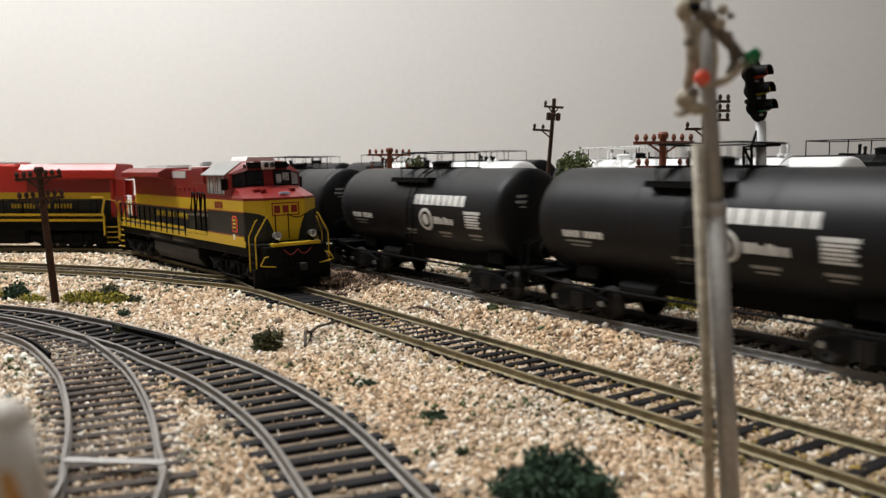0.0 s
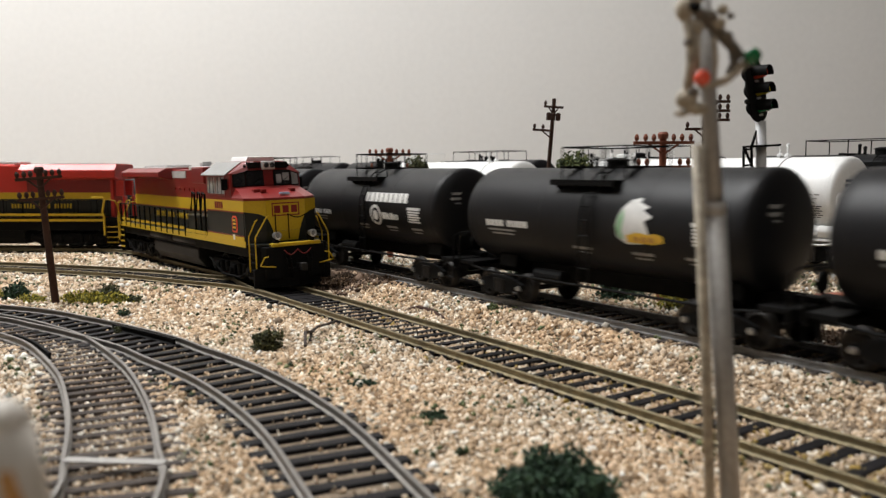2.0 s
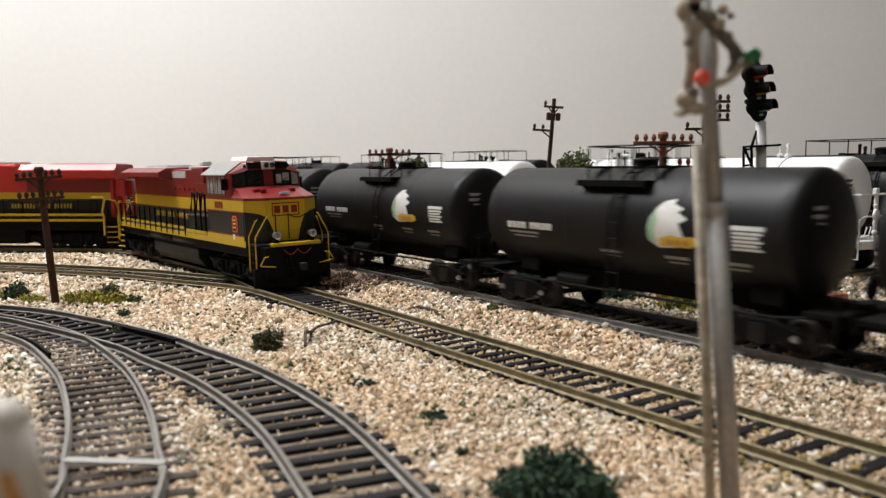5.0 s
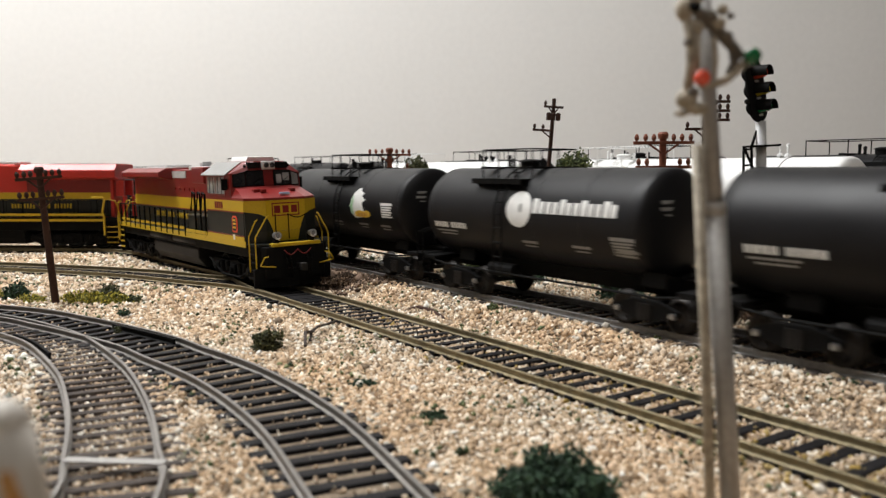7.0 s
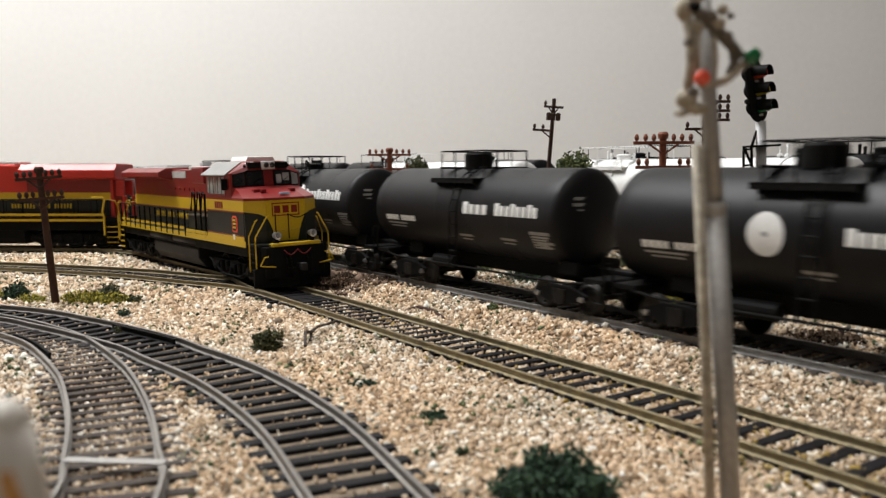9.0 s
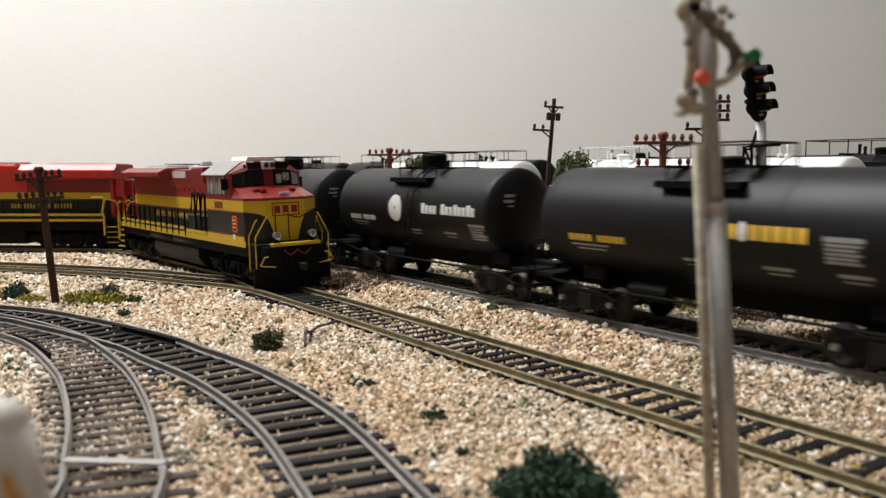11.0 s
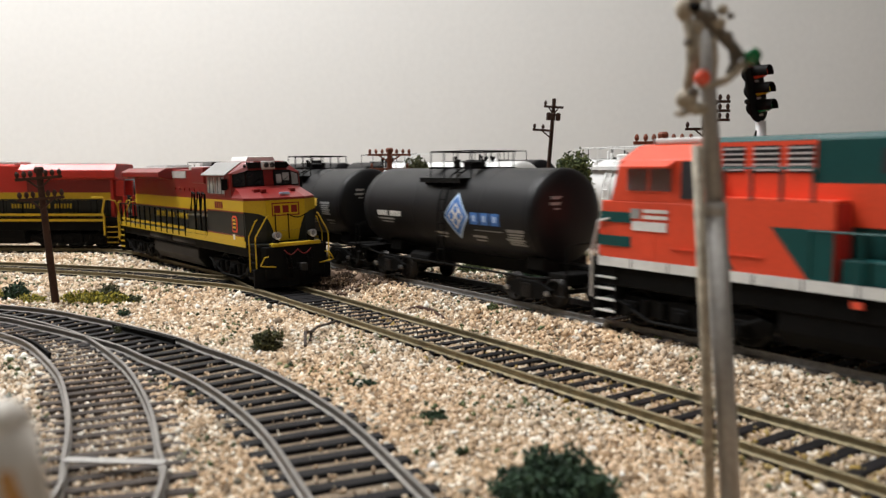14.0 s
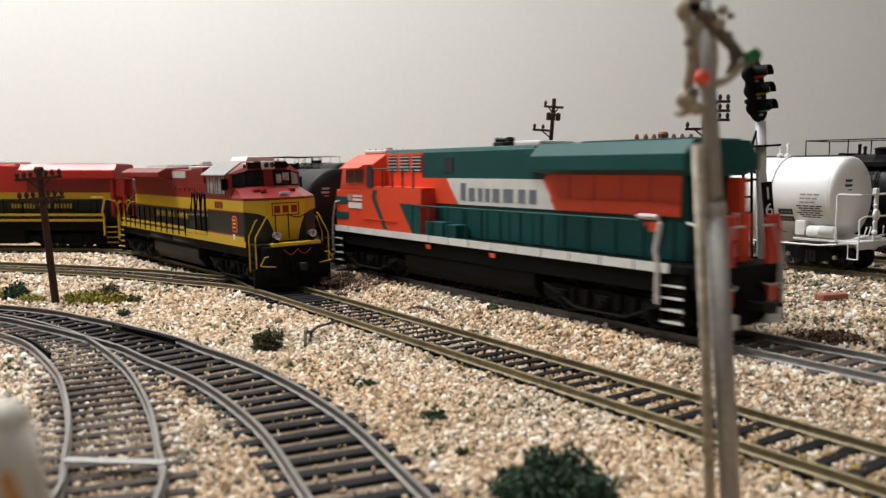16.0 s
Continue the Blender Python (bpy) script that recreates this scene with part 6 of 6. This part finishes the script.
def block_signal():
    """Three-lamp signal on a white mast with a ladder and a number board."""
    t = thing("railway_signal", "black three-lamp signal on a white mast with a ladder", "railway signal", at=at_mm(107.4, 262, -2.8, 0, -3.0, 0))
    part("mast", tube(B(), [(0, 0, -1), (0, 0, 30), (0, 0, 48), (0.2, 0.2, 65)], 1.7, 14), M_MAST, t, "glossy white mast", True)
    part("mast_base", lathe(B(), [(-1, 3.4), (1.2, 3.4), (1.6, 2.4), (3.0, 2.0)], (0, 0, 0), "z", 16), M_MAST, t)
    bm = B()
    arc = [(math.cos(a) * 5.4, math.sin(a) * 4.8) for a in (math.pi * i / 10 for i in range(11))]
    prism(bm, [(x, 82.0 + z) for x, z in arc] + [(-x, 70.6 - z) for x, z in arc], "y", -1.0, 0.0, 0.2)
    head = part("backplate", bm, M_BLACK, t, "black signal backplate with rounded ends")
    for z in (81.8, 76.3, 70.8):
        part("lamp_case", lathe(B(), [(0.0, 2.6), (2.2, 2.4), (3.0, 1.4)], (0, 0, z), "y", 16), M_BLACK, head)
        part("hood_clip", box(B(), -0.9, 0.9, -1.5, -1.0, z - 3.1, z - 2.4), M_ROOF, head, "small pale clip")
    for z, m in ((81.8, M_REDLENS), (76.3, M_YELLENS), (70.8, M_GREENLENS)):
        bm = B()
        n = 18
        prof = [[(math.cos(a) * rr, math.sin(a) * rr) for a in (math.pi * (-0.15 + 1.3 * i / n) for i in range(n + 1))] for rr in (2.3, 2.0)]
        outer = [bm.verts.new((x, -1.0, z + h)) for x, h in prof[0]]
        outer2 = [bm.verts.new((x, -6.2, z + h - 0.6)) for x, h in prof[0]]
        inner = [bm.verts.new((x, -1.0, z + h)) for x, h in prof[1]]
        inner2 = [bm.verts.new((x, -6.2, z + h - 0.6)) for x, h in prof[1]]
        for i in range(n):
            for q in ((outer[i], outer[i + 1], outer2[i + 1], outer2[i]), (inner[i + 1], inner[i], inner2[i], inner2[i + 1]), (outer2[i], outer2[i + 1], inner2[i + 1], inner2[i])):
                bm.faces.new(q)
        hood = part("lamp_hood", bm, M_BLACK, head)
        bm = B()
        lathe(bm, [(0, 1.7), (-3.0, 1.6), (-3.8, 1.2), (-4.1, 0.4)], (0, -1.05, z - 0.35), "y", 18)
        part("lens", bm, m, hood)
    bm = B()
    ball(bm, (-5.4, 0, 73.0), 0.9, 2)
    part("hinge", bm, M_BLACK, head)
    head.matrix_local = at_mm(-0.9, 0, 66.8, 0, -7, 0) @ at_mm(0, 0, -68, 0, 0, 40)
    lad = part("ladder", tube(tube(B(), [(-7.2, 0, 0), (-5.6, 0, 57), (-2.0, 0, 48)], 0.45, 6), [(-3.8, 0, 0), (-3.0, 0, 57), (-1.2, 0, 62)], 0.45, 6), M_BLACK, t)
    for i in range(11):
        z = 4 + i * 5.2
        k = z / 57
        part("rung", tube(B(), [(-7.2 + 1.6 * k, 0, z), (-3.8 + 0.8 * k, 0, z)], 0.4, 6), M_BLACK, lad)
    for z in (20, 46):
        part("ladder_bracket", tube(B(), [(-6.5, 0, z), (0.5, 0, z)], 0.45, 6), M_BLACK, t)
    bm = B()
    prism(bm, [(-5.4, 56.5), (5.2, 56.5), (5.2, 57.2), (-5.4, 57.2)], "y", -3.5, 1.5)
    part("platform", bm, M_BLACK, t)
    conduit = tube(B(), [(1.0, -1.8, 4), (1.0, -1.8, 44), (0.6, -1.5, 48)], 0.5, 8)
    part("conduit", conduit, M_MAST, t)


block_signal()


def number_board():
    t = thing("marker_board", "leaning black number board with white figures beside the signal", "signal number board", at=at_mm(109.6, 255, -2.8, 0, -7.3, 0))
    part("board", box(B(), -1.6, 1.6, -0.5, 0.5, 0, 45.5, 0.2), M_BLACK, t)
    for i, ch in enumerate("1680"):
        cu = bpy.data.curves.new("figure", "FONT")
        cu.body, cu.size, cu.extrude, cu.align_x = ch, 5.6 * MM, 0.05 * MM, "CENTER"
        tmp = bpy.data.objects.new("figure", cu)
        me = bpy.data.meshes.new_from_object(tmp)
        bpy.data.objects.remove(tmp)
        ob = new("figure", me)
        me.materials.append(M_MARK)
        ob.parent = t
        ob.matrix_local = at_mm(0, -0.62, 40.0 - i * 5.2, 90, 0, 0)


number_board()


def crossing_signal():
    """Old cast signal on a twin tube close to the camera, leaning."""
    t = thing("signal_post", "old grey twin-tube signal post with a cream cast head, leaning", "railway signal", at=at_mm(38.8, 105, -7.2))
    part("tube_post", tube(tube(B(), [(1.6, 0, -1), (-2.7, 0, 48.5)], 1.38, 16), [(-2.7, 0, 48), (-5.4, 0, 78)], 1.15, 14, 0.95), M_TUBE, t, "grey metal tube", True)
    part("collar", tube(B(), [(-2.6, 0, 47.4), (-2.75, 0, 49.0)], 1.46, 16), M_TUBE, t, "", True)
    part("pull_rod", tube(B(), [(-1.6, -0.4, -1), (-3.5, -0.4, 30), (-5.5, -0.4, 56.6)], 0.72, 10), M_CAST, t, "cream rod beside the tube", True)
    part("post_foot", box(B(), -4.5, 2.5, -2.5, 2.5, -1, 1.0, 0.3), M_TUBE, t)
    for c, r, q in (((-6.3, -0.6, 63.0), 1.35, (1.1, 0.8, 1.0)), ((-4.9, -0.6, 61.8), 1.25, (1.3, 0.8, 0.7)), ((-6.9, -0.6, 61.2), 0.8, (1.3, 0.8, 0.6)),
                    ((-6.9, -0.6, 74.4), 1.35, (0.9, 0.8, 1.2)), ((-5.6, -0.6, 75.8), 1.1, (1, 1, 1)), ((-5.3, -0.6, 72.2), 1.0, (1, 1, 1))):
        part("casting", ball(B(), c, r, 2, q), M_CAST, t, "lumpy cream casting", True)
    bm = B()
    tube(bm, [(-6.6, -0.6, 73.4), (-6.0, -0.7, 70.5), (-5.9, -0.7, 67.4), (-6.2, -0.7, 64.0)], 0.65, 8)
    part("cast_stem", bm, M_CAST, t, "cream cast stem", True)
    bm = B()
    tube(bm, [(-5.4, -0.5, 73.6), (-4.0, -0.5, 72.8), (-2.4, -0.5, 71.6), (-0.6, -0.6, 69.8), (0.6, -0.7, 68.2)], 0.95, 8, 0.7)
    tube(bm, [(-0.6, -0.5, 70.0), (-0.2, -0.5, 67.6), (-0.8, -0.5, 66.2)], 0.6, 8)
    ball(bm, (-5.1, -1.0, 73.8), 0.8, 2)
    part("lamp_arm", bm, M_STAIN, t, "dark stained lamp arm", True)
    for c, r, m in (((-3.9, -1.1, 73.4), 1.0, M_STAIN), ((-2.6, -1.2, 72.6), 0.85, M_CAST), ((-1.5, -1.0, 71.0), 0.8, M_STAIN), ((-5.9, -1.5, 74.6), 0.7, M_BLACK),
                    ((-1.0, -0.8, 73.6), 0.5, M_STAIN), ((-5.7, -1.2, 63.8), 0.8, M_STAIN), ((-6.4, -1.0, 70.2), 0.6, M_STAIN)):
        part("casting", ball(B(), c, r, 2, (1.1, 0.8, 0.9)), m, t, "grimy lump of the casting", True)
    part("inner_rod", tube(tube(B(), [(-5.2, -0.9, 72.8), (-5.0, -0.9, 66.2)], 0.34, 8), [(-4.0, -0.5, 72.4), (-3.8, -0.5, 65.4)], 0.3, 8), M_CAST, t, "thin pale rod", True)
    bm = B()
    tube(bm, [(-4.8, -0.7, 64.9), (-3.2, -0.7, 64.8), (-1.4, -0.7, 65.4), (0.2, -0.8, 66.8), (1.4, -0.8, 68.0)], 0.55, 8)
    tube(bm, [(-3.0, -0.6, 71.0), (-2.7, -0.6, 68.0), (-2.9, -0.6, 65.6)], 0.42, 8)
    ball(bm, (-2.0, -0.6, 74.4), 0.75, 2)
    part("lamp_bracket", bm, M_CAST, t, "cream curved lamp bracket", True)
    bm = B()
    lathe(bm, [(0, 1.0), (-0.8, 1.0), (-1.1, 0.5)], (-4.8, -1.6, 65.6), "y", 18)
    part("red_lens", bm, M_REDLENS, t, "orange-red round lens", True)
    bm = B()
    lathe(bm, [(0, 1.05), (-0.8, 1.05), (-1.1, 0.5)], (1.7, -1.2, 68.4), "y", 18)
    part("green_lens", bm, M_GREENLENS, t, "dark green round lens", True)
    for piece in t.children:
        if piece.name.split(".")[0] in ("casting", "cast_stem", "inner_rod", "lamp_arm", "lamp_bracket", "red_lens", "green_lens"):
            piece.matrix_local = at_mm(-0.8, 0, -0.6)


crossing_signal()


def marker_post():
    t = thing("marker_post", "cream rounded post with an ochre stripe at the layout's edge", "post", at=at_mm(-22.6, 50, -7.2))
    bm = tube(B(), [(-0.8, 0, -1), (-5.4, 0, 33), (-5.9, 0, 36.6)], 1.95, 20, 1.75)
    ball(bm, (-5.95, 0, 36.8), 1.74, 3)
    part("post", bm, M_CREAM, t, "", True)
    bm = tube(B(), [(-0.4, -1.5, 2), (-4.5, -1.5, 31.5), (-5.2, -1.3, 34.2)], 0.6, 12)
    part("stripe", bm, M_OCHRE, t, "ochre stripe", True)


marker_post()

# ---- plants and scraps ----


def shrub(label, x, y, rx, ry, h, kind, count, leaf, seed, name="shrub"):
    """A low plant: short twigs under an uneven cloud of small leaf tufts."""
    rnd = random.Random(seed)
    z0 = ground_height(x, y)
    t = thing(name, label, "shrub", "shrubs on the layout", at=at_mm(x, y, z0))
    bm = B()
    for k in range(7):
        a = rnd.uniform(0, 6.28)
        tube(bm, [(0, 0, -0.6), (math.cos(a) * rx * 0.3, math.sin(a) * ry * 0.3, h * 0.4), (math.cos(a) * rx * 0.6, math.sin(a) * ry * 0.6, h * rnd.uniform(0.5, 0.8))], 0.22, 5, 0.08)
    part("twigs", bm, M_POLEBROWN, t)
    vs, fs = [], []
    for i in range(count):
        a, u = rnd.uniform(0, 6.28), rnd.random()
        w = noise.noise(Vector((math.cos(a) * 1.7 + seed, math.sin(a) * 1.7, u * 2.2)))
        rr = (rnd.random() ** 0.45) * (1 + 0.55 * w)
        el = math.asin(u)
        c = Vector((math.cos(a) * math.cos(el) * rx * rr, math.sin(a) * math.cos(el) * ry * rr, math.sin(el) * h * rr + 0.1))
        q = Euler((rnd.uniform(0, 6.28), rnd.uniform(0, 6.28), rnd.uniform(0, 6.28))).to_matrix()
        s = leaf * rnd.uniform(0.6, 1.4)
        k = len(vs)
        for p in ((-1, -0.5, 0), (1, -0.6, 0.2), (0.1, 1.0, 0.1), (0, 0.1, 0.9)):
            vs.append((c + q @ Vector(p) * s) * MM)
        fs += [(k, k + 1, k + 2), (k, k + 1, k + 3), (k + 1, k + 2, k + 3), (k + 2, k, k + 3)]
    me = bpy.data.meshes.new("leaves")
    me.from_pydata(vs, [], fs)
    me.materials.append(LEAF[kind])
    ob = new("leaves", me)
    ob.parent = t
    return t


shrub("dense dark green foam bush by the siding", 17.8, 122, 10.2, 9.0, 8.2, "dark", 3800, 0.52, 1)
shrub("small olive brown bush between the tracks", -52.6, 233, 5.0, 4.2, 6.6, "olive", 1000, 0.55, 2)
shrub("small green tuft in the gravel", -2.2, 167, 3.2, 2.4, 1.7, "dark", 320, 0.4, 3)
shrub("small green tuft in the gravel", -20, 193, 3.6, 2.6, 1.6, "dark", 280, 0.4, 4)
shrub("small dark tuft in the gravel", -106, 257, 2.7, 2.2, 2.6, "olive", 240, 0.45, 5)
shrub("small dark tuft in the gravel", -117, 286, 2.6, 2.2, 3.0, "dark", 240, 0.45, 6)
shrub("yellow-green scrub around the pole's foot", -146, 319, 11.5, 5.0, 4.2, "yellow", 1300, 0.55, 7)
shrub("yellow-green scrub spreading along the track", -133, 317, 7.5, 4.0, 4.0, "yellow", 800, 0.5, 40)
shrub("yellow-green scrub spreading along the track", -168, 320, 6.0, 3.5, 3.0, "yellow", 600, 0.5, 41)
shrub("dark green scrub beside the pole", -142, 333, 6.5, 4.5, 4.8, "olive", 800, 0.6, 8)
shrub("dark blue-green scrub at the track side", -178, 327, 6.0, 4.0, 6.2, "dark", 800, 0.6, 9)
shrub("yellow-green scrub at the track side", -190, 331, 5.0, 3.5, 3.4, "yellow", 420, 0.5, 10)
shrub("dark scrub at the bank's foot", -128, 319, 5.0, 3.0, 3.0, "olive", 420, 0.5, 11)
shrub("small green tuft on the bank", 17.6, 275, 2.4, 2.0, 2.2, "bright", 260, 0.4, 12)
shrub("small green tuft on the bank", 76.5, 152, 2.0, 1.6, 1.8, "olive", 200, 0.35, 13)
shrub("heap of dry brown litter on the bank", -42, 350, 15.0, 9.0, 3.4, "brown", 2200, 0.6, 21)
shrub("heap of dry brown litter by the main line", -26, 345, 9.0, 6.0, 2.2, "brown", 900, 0.55, 22)
for i, (n, s, rx, h, kind) in enumerate(((228, 205, 9, 9, "dark"), (228, 176, 8, 8, "yellow"), (230, 150, 7, 4, "brown"), (232, 262, 10, 8, "dark"), (233, 300, 9, 6, "bright"),
                                         (300, 395, 12, 12, "bright"), (300, 260, 9, 10, "olive"), (221, 118, 12, 2.2, "brown"), (222, 92, 13, 1.8, "brown"), (290, 560, 11, 14, "olive"))):
    x, y = plan(n, s)
    shrub("clump of scenery foliage behind the main line", x, y, rx, rx * 0.8, h, kind, 700, 0.7, 30 + i)


def yard_tree(x, y, h, kind, seed):
    """A small scenery tree: trunk, limbs and a crown of leaf tufts."""
    rnd = random.Random(seed)
    t = thing("tree", "small model tree with a loose green crown", "tree", "model trees", at=at_mm(x, y, ground_height(x, y)))
    bm = tube(B(), [(0, 0, -1), (0.6, 0, h * 0.35), (0.2, 0.4, h * 0.72)], 1.4, 8, 0.6)
    for k in range(6):
        a, z = k * 1.05, h * (0.4 + 0.06 * k)
        tube(bm, [(0.4, 0, z), (math.cos(a) * 5, math.sin(a) * 5, z + 7)], 0.5, 6, 0.2)
    part("trunk", bm, M_POLEBROWN, t)
    vs, fs = [], []
    for i in range(3200):
        a, u = rnd.uniform(0, 6.28), rnd.uniform(-1, 1)
        w = noise.noise(Vector((math.cos(a) * 1.9 + seed, math.sin(a) * 1.9, u * 2.0)))
        rr = rnd.random() ** 0.4 * (1 + 0.6 * w)
        k2 = math.sqrt(1 - u * u)
        c = Vector((math.cos(a) * k2 * 9 * rr, math.sin(a) * k2 * 9 * rr, h * 0.74 + u * h * 0.26 * rr))
        q = Euler((rnd.uniform(0, 6.28), rnd.uniform(0, 6.28), 0)).to_matrix()
        k = len(vs)
        for p in ((-1, -0.5, 0), (1, -0.6, 0.2), (0.1, 1.0, 0.1), (0, 0.1, 0.9)):
            vs.append((c + q @ Vector(p) * rnd.uniform(0.6, 1.3)) * MM)
        fs += [(k, k + 1, k + 2), (k, k + 1, k + 3), (k + 1, k + 2, k + 3), (k + 2, k, k + 3)]
    me = bpy.data.meshes.new("crown")
    me.from_pydata(vs, [], fs)
    me.materials.append(LEAF[kind])
    ob = new("crown", me)
    ob.parent = t


yard_tree(*plan(300, 302), 55.5, "bright", 5)
yard_tree(*plan(300, 452), 55, "olive", 6)


def wire_scrap():
    t = thing("bent_wire", "dark bent switch wire lying on the gravel", "wire")
    z = -6.6
    part("wire", tube(B(), [(-41, 240, z + 0.4), (-41.5, 246, z + 2.0), (-40.5, 252, z + 2.4), (-39, 262, z + 1.2), (-37, 272, z + 0.4)], 0.45, 8), M_TIE_OLD, t)
    part("wire_end", tube(B(), [(-41, 246, z + 2.0), (-42.4, 240, z + 3.0), (-41.6, 235, z - 0.2)], 0.5, 8), M_TIE_OLD, t)
    d = thing("driftwood_scrap", "short dark twig lying on the bank", "twig")
    zz = ground_height(-7, 290)
    part("twig", tube(B(), [(-14, 299, zz - 1.2), (-9, 295, zz + 1.0), (-4, 288, zz + 1.0), (0.5, 278, zz - 0.2)], 1.0, 8, 0.7), M_POLEBROWN, d)
    b = thing("brick_scrap", "small brick-red block lying in the yard", "block", at=at_mm(143, 288, ground_height(143, 288) + 0.8, 0, 0, 20))
    part("block", box(B(), -6, 6, -2.2, 2.2, -1.5, 1.8, 0.4), M_BRICK, b)


wire_scrap()

# ---- what moves: the train runs along the main line ----


def run(t):
    """How far the train has gone, in millimetres."""
    return 87.736 * t - 0.1245 * t * t


def motions():
    times = [i * 0.5 for i in range(33)]
    ticks = [i * 2 / 30 for i in range(241)]
    for car, axles, mid in train:
        rows = []
        for t in times:
            x, y, h = main_line(mid + run(t))
            rows.append((t, at_mm(x, y, RAIL_A + drop(x, y), 0, 0, h)))
        walk(car, rows)
        for axle in axles:
            x0, r = axle.location.x, axle.location.z
            walk(axle, [(t, pose(x0, 0, r, 0, math.degrees(run(t) * MM / r), 0)) for t in ticks])


motions()
